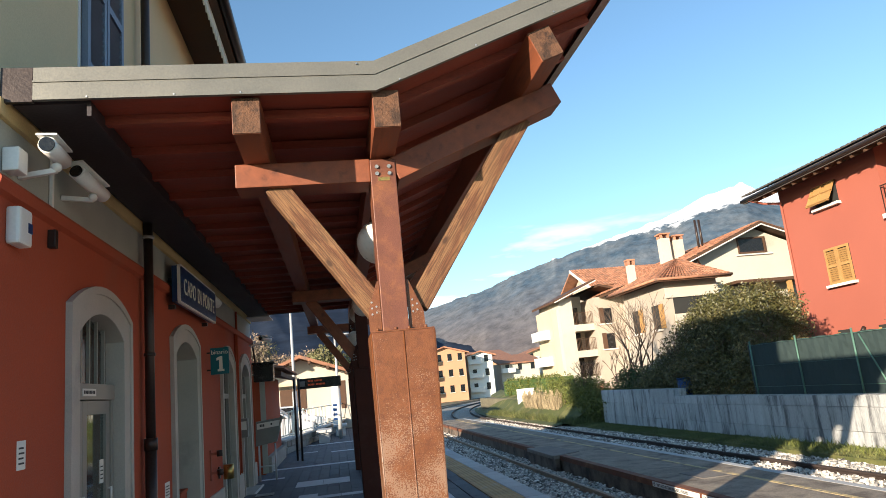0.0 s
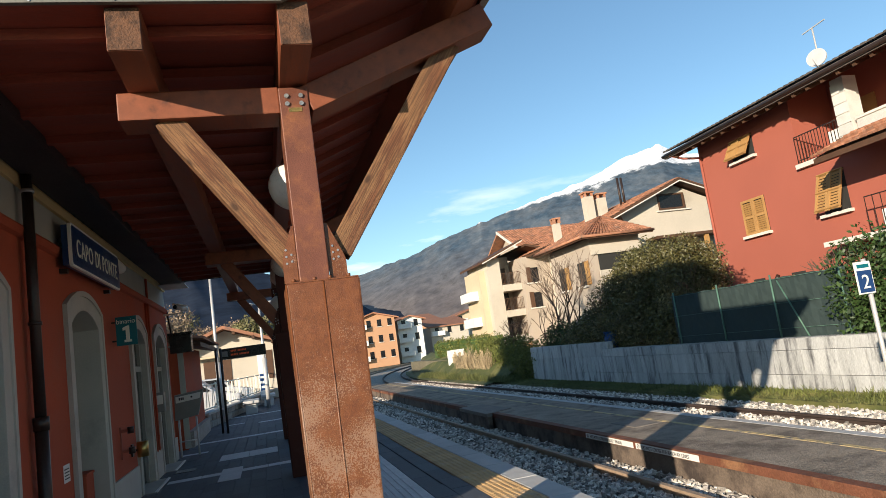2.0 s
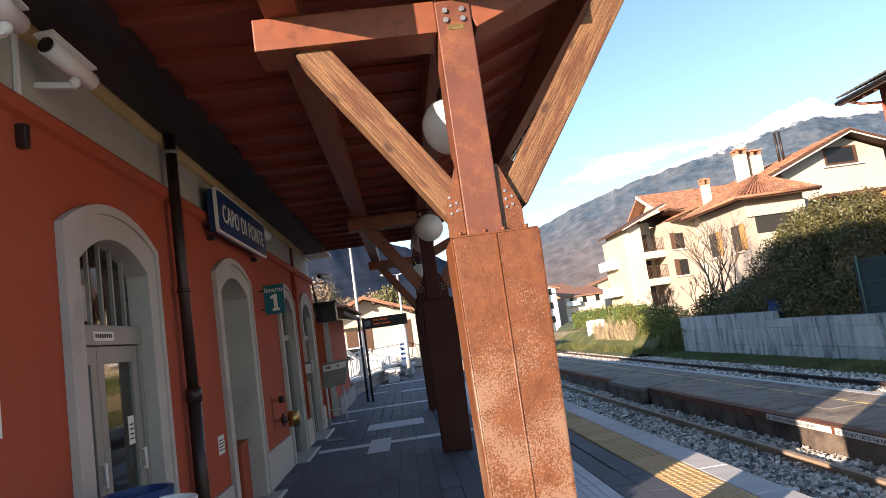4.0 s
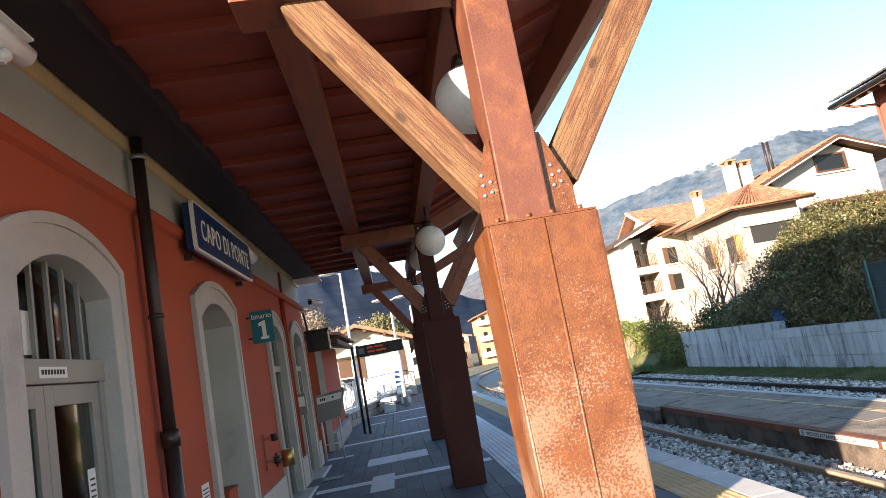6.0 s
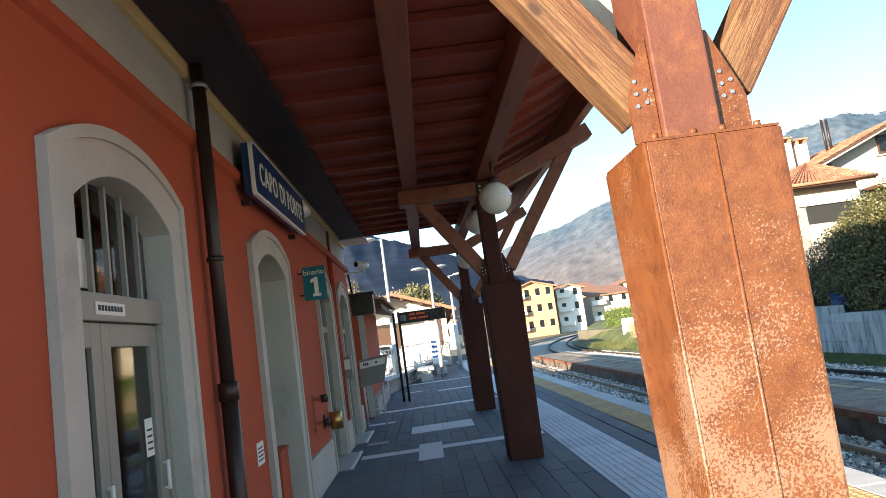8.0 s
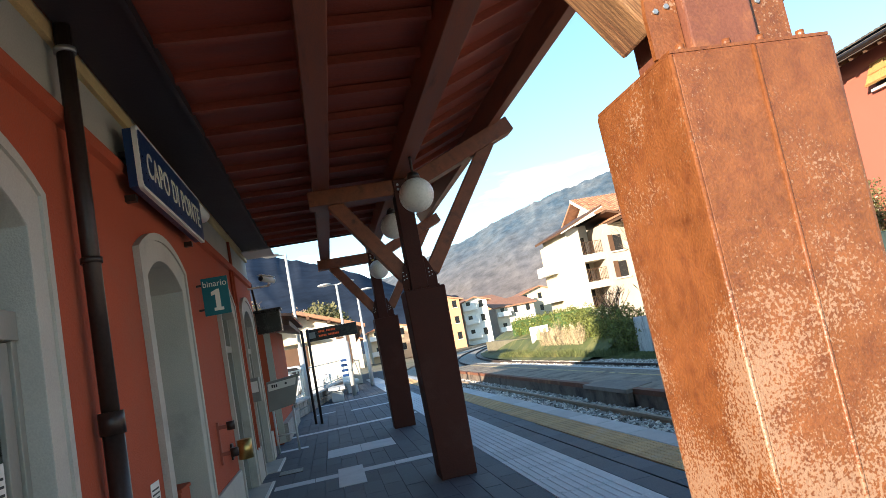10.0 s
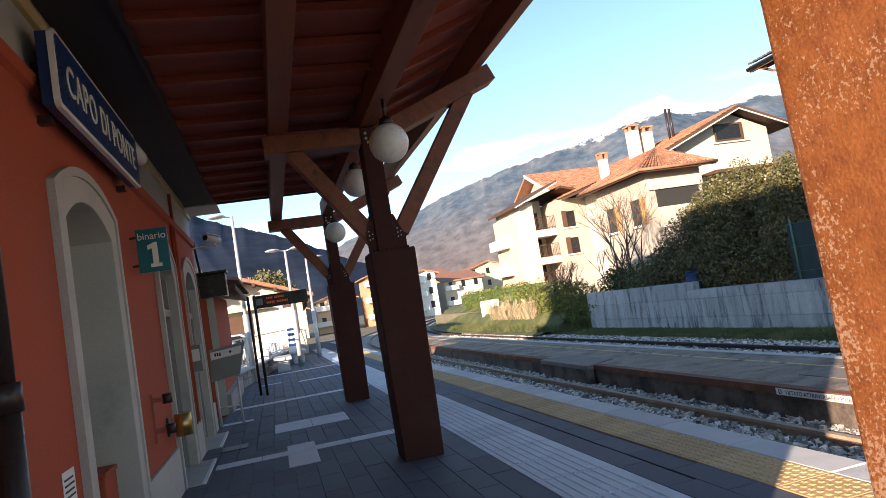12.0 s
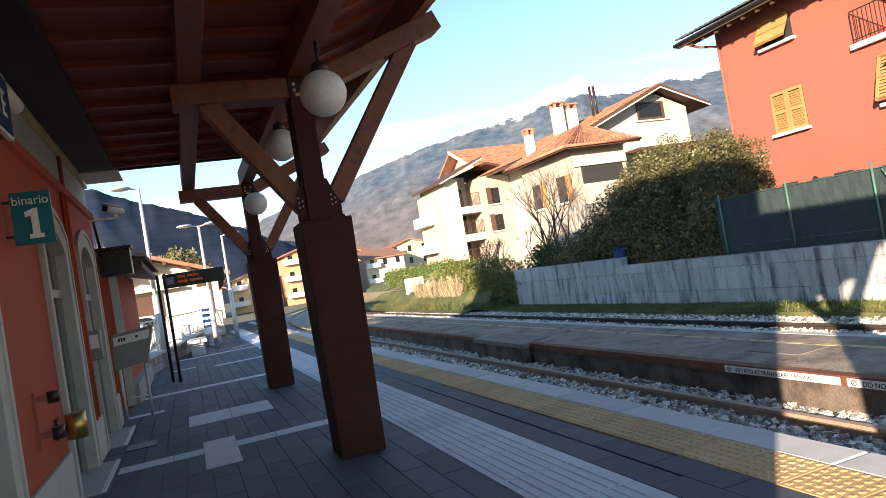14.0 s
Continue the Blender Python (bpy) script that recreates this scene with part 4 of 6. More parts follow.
def rail(x, label, side):
    bm = nb()
    rows = []
    for i in range(41):
        y = -20 + i * 3.0
        rows.append([bm.verts.new((x + u + bend(y), y, -0.655 + v)) for u, v in RAIL])
    for a, b in zip(rows, rows[1:]):
        for j in range(len(RAIL)):
            k = (j + 1) % len(RAIL)
            bm.faces.new((a[j], a[k], b[k], b[j]))
    ob = link("rail", bm, side)
    ob.data.materials.append(M_RAILTOP)
    for p in ob.data.polygons:
        if p.normal.z > 0.9 and p.center.z > -0.56:
            p.material_index = 1
    return tagged(ob, label, "rail", "railway rails")


for x, lab in ((2.32, "steel rail with a worn bright top"), (3.76, "steel rail with a worn bright top beside the island platform"),
               (6.46, "brown rusted steel rail of the second track"), (7.90, "brown rusted steel rail of the second track by the grass")):
    rail(x, lab, M_RAILRUST if x < 5 else M_RAILSHADE)

# sleepers of both tracks, sunk in the stones
for cx in (3.04, 7.18):
    base = None
    for k in range(56):
        y = -8 + k * 0.6
        if base is None:
            base = tagged(link("sleeper", box(nb(), -1.15, 1.15, -0.12, 0.12, -0.78, -0.645), M_SLEEPER, 0.01), "concrete railway sleeper sunk in the ballast", "sleeper", "railway sleepers")
            base.location = (cx, y, 0)
        else:
            o = base.copy()
            scene.collection.objects.link(o)
            o.location = (cx, y, 0)

rng = np.random.default_rng(5)


def stones(name, x0, x1, y0, y1, z, count, size, label):
    """Loose broken stones strewn over a strip, one mesh."""
    cube = np.array([(x, y, w) for x in (-1, 1) for y in (-1, 1) for w in (-1, 1)], float)
    quads = np.array(((0, 1, 3, 2), (4, 6, 7, 5), (0, 4, 5, 1), (2, 3, 7, 6), (0, 2, 6, 4), (1, 5, 7, 3)))
    c = np.stack([rng.uniform(x0, x1, count), y0 + (y1 - y0) * rng.random(count) ** 1.5, np.zeros(count)], 1)
    s = rng.uniform(0.55, 1.25, (count, 1, 3)) * size * (1 + 0.02 * (c[:, None, 1:2] - y0))
    v = cube[None] * s * rng.uniform(0.55, 1.1, (count, 8, 1))
    a, b = rng.uniform(0, 6.28, count), rng.uniform(-0.7, 0.7, count)
    ca, sa, cb, sb = np.cos(a), np.sin(a), np.cos(b), np.sin(b)
    x = v[..., 0] * ca[:, None] - v[..., 1] * sa[:, None]
    y = v[..., 0] * sa[:, None] + v[..., 1] * ca[:, None]
    zz = v[..., 2] * cb[:, None] + x * sb[:, None]
    x = x * cb[:, None]
    c[:, 2] = z + rng.uniform(-0.015, 0.03, count)
    v = np.stack([x, y, zz], 2) + c[:, None]
    f = (quads[None] + 8 * np.arange(count)[:, None, None]).reshape(-1, 4)
    ob = raw(name, v.reshape(-1, 3).tolist(), f.tolist(), M_BALLAST)
    return tagged(ob, label, "ballast", kind="stuff")


tagged(ribbon("trackbed_far", PE + 0.1, 8.4, 33, 98, -0.8, -0.62, M_FARBED, ""), "pale sunlit ballast of the far track", kind="structure")
stones("ballast", PE + 0.02, P2A + 0.02, -8, 1.5, -0.64, 7500, 0.04, "pale broken stone ballast along the near track")
stones("ballast", P2B + 0.02, 9.0, -8, 2.0, -0.64, 6500, 0.045, "pale broken stone ballast along the second track")
stones("ballast", PE + 0.02, P2A + 0.02, 1.5, 34, -0.64, 25000, 0.033, "pale broken stone ballast between platform and rails")
stones("ballast", P2B + 0.02, 9.0, 2.0, 36, -0.64, 24000, 0.034, "pale broken stone ballast on the second track")

# island platform: concrete crossing slab and warning strips
sb = thing("crossing_slab", (4.7, 12.5, -0.25), "pale concrete slab let into the island platform edge", "slab")
part("slab", prism(nb(), [(4.12, 13.75), (4.75, 13.75), (4.85, 11.75), (4.10, 11.35)], "z", -0.32, -0.235), M_SLEEPER, sb, bevel=0.01)
part("block", box(nb(), 4.15, 4.26, 11.45, 13.7, -0.68, -0.32), M_P2WALL, sb)
for ya, yb, words in ((5.05, 6.58, "VIETATO ATTRAVERSARE I BINARI"), (3.50, 5.00, "DO NOT CROSS THE RAILWAY LINES")):
    w = thing("warning_strip", (P2A - 0.004, (ya + yb) / 2, -0.35), "white warning strip with black letters and red rim", "sign", "warning strips")
    part("rim", box(nb(), P2A - 0.008, P2A - 0.002, ya, yb, -0.352, -0.258), M_P2EDGE, w, "red painted rim")
    part("plate", box(nb(), P2A - 0.012, P2A - 0.008, ya + 0.012, yb - 0.012, -0.344, -0.266), M_WHITE, w)
    text("letter", words, 0.068, Matrix.Translation((P2A - 0.014, yb - 0.17, -0.33)) @ FACE_NX, w, M_INK, 0.001, squeeze=0.98)
    bm = nb()
    for k in range(16):
        a, b = 2 * math.pi * k / 16, 2 * math.pi * (k + 1) / 16
        prism(bm, [(yb - 0.08 + r * math.cos(t), -0.305 + r * math.sin(t)) for r, t in ((0.03, a), (0.03, b), (0.022, b), (0.022, a))], "x", P2A - 0.014, P2A - 0.012)
    beam(bm, (P2A - 0.013, yb - 0.10, -0.285), (P2A - 0.013, yb - 0.06, -0.325), 0.002, 0.007, (1, 0, 0))
    part("pictogram", bm, M_INK, w, "barred circle pictogram")
bm = nb()
box(bm, 4.9, 5.35, 6.1, 6.9, P2Z - 0.003, P2Z + 0.004)
setting("trim_patch", bm, M_SLEEPER, "pale repair patch in the asphalt")


def blades(name, x0, x1, y0, y1, z, count, h, material, label, spread=0.06):
    """Tufts of narrow grass blades, one mesh."""
    cx, cy = rng.uniform(x0, x1, count), rng.uniform(y0, y1, count)
    tuft = np.array([noise.noise(Vector((a * 0.9, b * 0.9, 2))) for a, b in zip(cx, cy)])
    hh = h * rng.uniform(0.4, 1.2, count) * (1 + 0.9 * tuft)
    a = rng.uniform(0, 6.28, count)
    w = 0.012
    v = np.zeros((count, 3, 3))
    v[:, 0] = np.stack([cx - w * np.cos(a), cy - w * np.sin(a), np.full(count, z)], 1)
    v[:, 1] = np.stack([cx + w * np.cos(a), cy + w * np.sin(a), np.full(count, z)], 1)
    v[:, 2] = np.stack([cx + spread * np.sin(a * 3), cy + spread * np.cos(a * 2), z + hh], 1)
    f = np.arange(count * 3).reshape(-1, 3)
    return tagged(raw(name, v.reshape(-1, 3).tolist(), f.tolist(), material), label, "grass", kind="stuff")


blades("grass", 8.95, 9.98, -4, 36, -0.52, 42000, 0.055, M_GRASS, "short green grass below the retaining wall")
blades("weeds", 9.1, 10.0, 2, 12, -0.52, 1300, 0.16, M_LEAFLIGHT, "taller green weeds in the grass", 0.12)


# ---- far side: wall, fence, hedges ----
RW = 10.0
bm = nb()
box(bm, RW, RW + 0.25, 16.5, 23.2, -0.75, 0.78)
box(bm, RW, RW + 0.25, -16, 16.5, -0.75, 0.56)
setting("wall_retaining", bm, M_WALL, "weathered concrete retaining wall streaked with black")
bm = nb()
box(bm, RW + 0.25, 70, -30, 23.2, -0.76, 0.3)
prism(bm, [(23.2, -0.76), (23.2, 0.3), (30, 0.4), (50, 0.4), (50, -0.76)], "x", 10.3, 70)
setting("ground_terrace", bm, M_GROUND, "earth terrace behind the wall")
bm = nb()
rows = []
for i in range(15):
    y = 24.5 + i * 2.2
    rows.append([bm.verts.new((x + bend(y), y, z)) for x, z in ((8.3, -0.52), (9.2, -0.35), (9.9, 0.1 + 0.03 * i), (10.8, 0.45 + 0.03 * i))])
for a, b in zip(rows, rows[1:]):
    for j in range(3):
        bm.faces.new((a[j], a[j + 1], b[j + 1], b[j]))
setting("ground_bank", bm, M_GRASS, "sunlit grassy bank beside the track")
blades("grass", 8.6, 10.0, 23.5, 40, -0.45, 8000, 0.28, M_GRASS, "rough green grass on the sunlit bank", 0.15)


def leaves(name, blobs, count, size, material, parent, label=""):
    """A crown of small leaves strewn through ellipsoids, denser towards the skin, with gaps."""
    vol = np.array([b[3] * b[4] * b[5] for b in blobs])
    pick = rng.choice(len(blobs), count, p=vol / vol.sum())
    B = np.array(blobs)[pick]
    d = rng.normal(size=(count, 3))
    d /= np.linalg.norm(d, axis=1)[:, None]
    r = rng.random(count) ** 0.35
    wave = np.array([noise.noise(Vector(v * 2.3) + Vector((k, 0, 0))) for v, k in zip(d, pick)])
    c = B[:, :3] + d * B[:, 3:] * (r * (1 + 0.35 * wave))[:, None]
    n = rng.normal(size=(count, 3))
    n /= np.linalg.norm(n, axis=1)[:, None]
    t = np.cross(n, rng.normal(size=(count, 3)))
    t /= np.linalg.norm(t, axis=1)[:, None]
    u = np.cross(n, t)
    s = size * rng.uniform(0.6, 1.4, (count, 1))
    v = np.stack([c - t * s, c - u * s * 0.45, c + t * s, c + u * s * 0.45], 1)
    f = np.arange(count * 4).reshape(-1, 4)
    ob = raw(name, v.reshape(-1, 3).tolist(), f.tolist(), material)
    ob.parent = parent
    ob.matrix_parent_inverse = Matrix.Translation(-parent.location)
    return tagged(ob, label)


def branch(bm, p, d, length, r, depth, spread=0.6):
    q = p + d * length
    tube(bm, p, q, r, r * 0.65, seg=5, caps=False)
    if depth:
        for k in range(random.choice((2, 3))):
            e = (d + Vector((random.uniform(-1, 1), random.uniform(-1, 1), random.uniform(-0.3, 0.7))) * spread).normalized()
            branch(bm, q, e, length * random.uniform(0.6, 0.85), r * 0.62, depth - 1, spread)


def bush(at, blobs, count, size, material, label, name="bush", stems=5):
    b = thing(name, at, label, name.split("_")[-1])
    bm = nb()
    for k in range(stems):
        branch(bm, Vector(at) + Vector((random.uniform(-0.3, 0.3), random.uniform(-0.5, 0.5), 0)), Vector((random.uniform(-0.3, 0.3), random.uniform(-0.3, 0.3), 1)).normalized(), 0.8, 0.035, 3)
    part("trunk", bm, M_BARK, b, "thin brown stems")
    leaves("crown", blobs, count, size, material, b)
    return b


bush((11.5, 13.2, 0.3), [(11.5, 13.3, 1.3, 0.9, 0.8, 1.1), (11.8, 13.9, 2.2, 1.1, 1.1, 1.4), (11.3, 13.8, 1.0, 1.0, 1.5, 0.9), (12.3, 14.8, 2.6, 1.0, 1.1, 1.15), (11.7, 13.3, 2.2, 0.6, 0.5, 0.8)], 46000, 0.042, M_LEAF, "dense olive green evergreen bush behind the wall")
bush((11.6, 16.0, 0.3), [(11.9, 15.9, 2.4, 1.1, 1.2, 1.4), (11.9, 17.1, 2.4, 1.1, 1.3, 1.35), (11.3, 16.4, 1.2, 1.1, 2.0, 1.0), (12.0, 16.5, 3.1, 0.7, 0.7, 0.7), (11.5, 15.3, 2.6, 0.5, 0.6, 0.8)], 50000, 0.042, M_LEAF, "dense olive green evergreen bush with browning top")
bush((11.6, 18.8, 0.3), [(11.8, 18.4, 1.7, 1.1, 1.1, 1.3), (11.5, 19.5, 1.2, 0.9, 1.2, 1.0), (11.0, 19.7, 0.8, 0.9, 1.9, 0.8), (11.9, 18.1, 2.6, 0.6, 0.7, 0.6)], 30000, 0.042, M_LEAF, "dark green evergreen bush in the shade")
bush((10.9, 21.8, 0.3), [(10.8, 21.5, 1.0, 0.5, 1.4, 0.7), (10.9, 22.6, 0.9, 0.5, 1.0, 0.7)], 3500, 0.05, M_LEAFDARK, "thin dark shrub in the shade")
bush((10.9, 7.4, 0.3), [(10.8, 6.7, 1.4, 0.8, 1.0, 1.1), (10.9, 5.4, 1.6, 0.8, 1.3, 1.3), (10.5, 6.3, 0.8, 0.5, 1.1, 0.8)], 12000, 0.055, M_LEAFDARK, "dark glossy evergreen bush overhanging the wall")
bush((10.4, 26.0, 0.1), [(10.2, 24.0, 0.3, 0.8, 1.3, 1.0), (10.3, 26.0, 0.5, 0.8, 1.4, 1.05), (10.4, 28.0, 0.55, 0.7, 1.4, 1.0), (10.5, 30.2, 0.6, 0.7, 1.5, 0.95)], 18000, 0.05, M_LEAFLIGHT, "bright yellow-green clipped hedge in the sun", "hedge")
# clipped far hedge
fh = thing("clipped_hedge", (11.2, 37, 0.3), "long clipped green hedge with a flat top", "hedge")
part("core", box(nb(), 10.9, 11.9, 31.8, 44, 0.4, 1.5), M_LEAFDARK, fh)
leaves("foliage", [(11.2, 32 + k * 1.0, 0.8 + 0.5 * (k % 2), 0.5, 0.8, 0.45) for k in range(12)] + [(10.95, 32 + k * 1.0, 1.0, 0.15, 0.8, 0.65) for k in range(12)], 9000, 0.06, M_LEAFLIGHT, fh)
dg = thing("garden_fence", (10.0, 32, 0.0), "old wooden paling fence overgrown with dry reeds", "fence")
for k in range(26):
    y = 28.6 + k * 0.28
    part("paling", box(nb(), 9.95, 9.99, y, y + 0.16, -0.2, 0.75 + 0.15 * math.sin(k * 1.7)), M_DRY, dg)
for z in (0.1, 0.55):
    part("fence_rail", box(nb(), 10.0, 10.04, 28.5, 36, z, z + 0.07), M_DRY, dg)
blades("dry_reeds", 9.6, 9.95, 28, 34, -0.2, 1800, 0.9, M_DRY, "dry straw coloured reeds along the fence", 0.2)
wp = thing("garden_wall", (9.9, 38, 0), "short white rendered garden wall end", "wall")
part("wall_piece", box(nb(), 9.8, 10.8, 36.0, 36.3, -0.3, 1.0), M_WHITE, wp)

# bare tree before the houses
bt = thing("bare_tree", (11.4, 22.6, 0.3), "leafless branching tree before the pale houses", "tree")
random.seed(11)
bm = nb()
for k in range(5):
    branch(bm, Vector((11.4 + 0.15 * k, 22.6, 0.3)), Vector((random.uniform(-0.35, 0.35), random.uniform(-0.3, 0.3), 1)).normalized(), 1.25, 0.05, 5, 0.55)
part("trunk", bm, M_BARK, bt)

# shade-cloth fence on the wall
fc = thing("cloth_fence", (10.35, 9, 0.3), "green shade-cloth fence on posts behind the wall", "fence")
bm = nb()
cols = []
for i in range(41):
    y = 6.9 + i * 0.15
    top = 1.86 + 0.012 * math.sin(i * 1.3)
    cols.append([bm.verts.new((10.36 + 0.012 * math.sin(i * 1.9 + j), y, 0.35 + (top - 0.35) * j / 8)) for j in range(9)])
for a, b in zip(cols, cols[1:]):
    for j in range(8):
        bm.faces.new((a[j], b[j], b[j + 1], a[j + 1]))
part("shade_cloth", bm, M_MESH, fc, "dark green woven cloth")
for k in range(4):
    y = 7.0 + k * 1.9
    part("fence_post", tube(nb(), (10.31, y, 0.3), (10.31, y, 1.95), 0.022, seg=8), M_FPOST, fc, "pale green steel post")
part("brace_post", tube(nb(), (10.30, 8.0, 0.4), (10.30, 8.7, 1.8), 0.018, seg=8), M_FPOST, fc)
for z in (0.75, 1.3, 1.84):
    part("wire", tube(nb(), (10.325, 6.9, z), (10.325, 12.9, z), 0.004, seg=5), M_FPOST, fc)
bb = thing("blue_barrel", (10.7, 17.3, 0.3), "blue plastic barrel half hidden under the bush", "barrel")
part("drum", tube(nb(), (10.6, 17.2, 0.3), (10.6, 17.2, 1.05), 0.22, 0.22, 16), M_BLUE, bb)
part("lid", tube(nb(), (10.6, 17.2, 1.05), (10.6, 17.2, 1.09), 0.235, 0.235, 16), M_BLUE, bb)

# platform 2 number plate
b2 = thing("platform_number_post", (5.95, 2.2, P2Z), "blue platform number plate on a grey pole", "sign")
part("pole", tube(nb(), (5.98, 2.25, P2Z), (5.98, 2.25, 1.75), 0.025), M_LAMP, b2)
part("plate", box(nb(), 5.80, 6.02, 2.21, 2.225, 1.36, 1.72), M_WHITE, b2)
part("field", box(nb(), 5.812, 6.008, 2.204, 2.21, 1.375, 1.62), M_BLUE, b2)
text("number", "2", 0.22, Matrix.Translation((5.91, 2.202, 1.42)) @ FACE_Y, b2, M_LETTER, 0.002, 'CENTER')
part("word", box(nb(), 5.83, 5.99, 2.204, 2.21, 1.65, 1.69), M_TEAL, b2)


# ---- houses ----
def window_x(parent, x, ya, yb, za, zb, style):
    """A window in a wall that faces -x, with pine shutters: closed, ajar or tilted out."""
    w = part("window", box(nb(), x - 0.012, x + 0.05, ya, yb, za, zb), M_DARK, parent, "dark panel for the unlit window opening")
    part("sill", box(nb(), x - 0.16, x + 0.02, ya - 0.08, yb + 0.08, za - 0.09, za), M_SILL, w, "pale stone sill")
    m = (ya + yb) / 2
    for a, b in ((ya, m - 0.01), (m + 0.01, yb)):
        bm = nb()
        if style == "awning":
            for c, d in ((a, a + 0.07), (b - 0.07, b)):
                beam(bm, (x - 0.03, (c + d) / 2, zb), (x - 0.40, (c + d) / 2, za + 0.06), d - c, 0.04, (0, 1, 0))
            for f in (0.03, 0.5, 0.95):
                p = Vector((x - 0.03, 0, zb)).lerp(Vector((x - 0.40, 0, za + 0.06)), f)
                beam(bm, (p.x, a, p.z), (p.x, b, p.z), 0.04, 0.08, (1, 0, 1))
            for f in np.linspace(0.1, 0.9, 12):
                p = Vector((x - 0.02, 0, zb)).lerp(Vector((x - 0.39, 0, za + 0.06)), f)
                beam(bm, (p.x, a + 0.05, p.z), (p.x, b - 0.05, p.z), 0.012, 0.06, (1, 0, 0))
        else:
            box(bm, x - 0.06, x - 0.02, a, a + 0.07, za, zb)
            box(bm, x - 0.06, x - 0.02, b - 0.07, b, za, zb)
            for z in (za, (za + zb) / 2 - 0.04, zb - 0.08):
                box(bm, x - 0.06, x - 0.02, a + 0.07, b - 0.07, z, z + 0.08)
            for z in np.arange(za + 0.1, zb - 0.1, 0.07):
                beam(bm, (x - 0.04, a + 0.06, z), (x - 0.04, b - 0.06, z), 0.012, 0.06, (1, 0, 0.5))
        s = part("shutter", bm, M_PINE, w, "varnished pine shutter")
    return w


def railing(parent, p, q, h, n, material, name="railing"):
    r = part(name, beam(beam(nb(), (p[0], p[1], p[2] + h), (q[0], q[1], q[2] + h), 0.03, 0.03, (0, 0, 1)), (p[0], p[1], p[2] + 0.1), (q[0], q[1], q[2] + 0.1), 0.025, 0.025, (0, 0, 1)), material, parent)
    for k in range(n + 1):
        a = Vector(p).lerp(Vector(q), k / n)
        part("baluster", box(nb(), a.x - 0.008, a.x + 0.008, a.y - 0.008, a.y + 0.008, a.z, a.z + h), material, r)
    return r


def tile_rows(name, quad, n, m, material, parent):
    """Rows of half-round roof tiles laid over a sloped four-cornered plane (low a, low b, high b, high a)."""
    a, b, c, d = (Vector(v) for v in quad)
    nrm = (b - a).cross(d - a).normalized()
    if nrm.z < 0:
        nrm = -nrm
    verts, faces = [], []
    for i in range(n):
        for j in range(m):
            k = len(verts)
            for v in (j / m, (j + 1.12) / m):
                lift = 0.05 if v == j / m else 0.015
                for u, w in ((0.05, 0), (0.3, 0.055), (0.7, 0.055), (0.95, 0)):
                    f = (i + u) / n
                    p = a.lerp(b, f).lerp(d.lerp(c, f), min(v, 1))
                    verts.append(tuple(p + nrm * (w + lift)))
            for q in range(3):
                faces.append((k + q, k + q + 1, k + q + 5, k + q + 4))
            faces.append((k, k + 1, k + 2, k + 3))
    ob = raw(name, verts, faces, material)
    ob.parent = parent
    if parent.type == 'EMPTY':
        ob.matrix_parent_inverse = Matrix.Translation(-parent.location)
    return tagged(ob, kind="stuff")


def sloped(bm, quad, th):
    a = [bm.verts.new(v) for v in quad]
    b = [bm.verts.new((v[0], v[1], v[2] - th)) for v in quad]
    bm.faces.new(a)
    bm.faces.new(b[::-1])
    for i in range(4):
        j = (i + 1) % 4
        bm.faces.new((a[i], b[i], b[j], a[j]))
    return bm


FX = 15.9
rh = thing("red_house", (FX + 4, 12, 0.3), "red rendered house with pine shutters and a dark tiled roof", "house")
part("wall", box(nb(), FX, FX + 9, 13.15, 17.85, 0.3, 7.5), M_REDHOUSE, rh)
part("lower_wall", box(nb(), FX, FX + 9, 2.0, 13.149, 0.3, 5.2), M_REDHOUSE, rh)
part("recessed_wall", prism(nb(), [(FX + 1.6, 5.2), (FX + 9, 5.2), (FX + 9, 8.9), (FX + 4.4, 8.9), (FX + 1.6, 8.1)], "y", 2.0, 13.149), M_REDHOUSE, rh)
part("wall_head", prism(nb(), [(FX + 0.002, 7.501), (FX + 8.9, 7.501), (FX + 8.9, 8.9), (FX + 4.4, 8.95), (FX + 0.002, 7.56)], "y", 13.151, 17.848), M_REDHOUSE, rh)
q = [(14.95, 18.55, 7.40), (14.95, 2.0, 7.40), (20.4, 2.0, 9.3), (20.4, 18.55, 9.3)]
r = part("roof", sloped(nb(), q, 0.16), M_TILEDARK, rh, "dark brown tiled roof with deep eaves")
tile_rows("roof_tiles", [(14.9, 18.6, 7.42), (14.9, 2.0, 7.42), (20.4, 2.0, 9.32), (20.4, 18.6, 9.32)], 72, 14, M_TILEDARK, r)
part("soffit", sloped(nb(), [(14.97, 18.53, 7.22), (14.97, 2.0, 7.22), (15.95, 2.0, 7.56), (15.95, 18.53, 7.56)], 0.03), M_EAVE, r, "dark boarded soffit")
part("fascia_board", box(nb(), 14.90, 14.95, 2.0, 18.58, 7.20, 7.40), M_TILEDARK, r)
part("eaves_gutter", tube(nb(), (14.86, 2.0, 7.30), (14.86, 18.6, 7.30), 0.07, seg=8), M_DARKMETAL, r)
for k in range(29):
    y = 2.6 + k * 0.55
    part("rafter_tail", beam(nb(), (15.0, y, 7.15), (15.95, y, 7.48), 0.1, 0.1), M_EAVE, r)
part("downpipe", tube(tube(tube(nb(), (14.9, 18.2, 7.25), (15.3, 18.0, 7.05), 0.045, seg=8), (15.3, 18.0, 7.05), (15.84, 17.74, 6.95), 0.045, seg=8), (15.84, 17.74, 6.95), (15.84, 17.74, 0.3), 0.045, seg=8), M_REDHOUSE, rh, "painted downpipe at the corner")
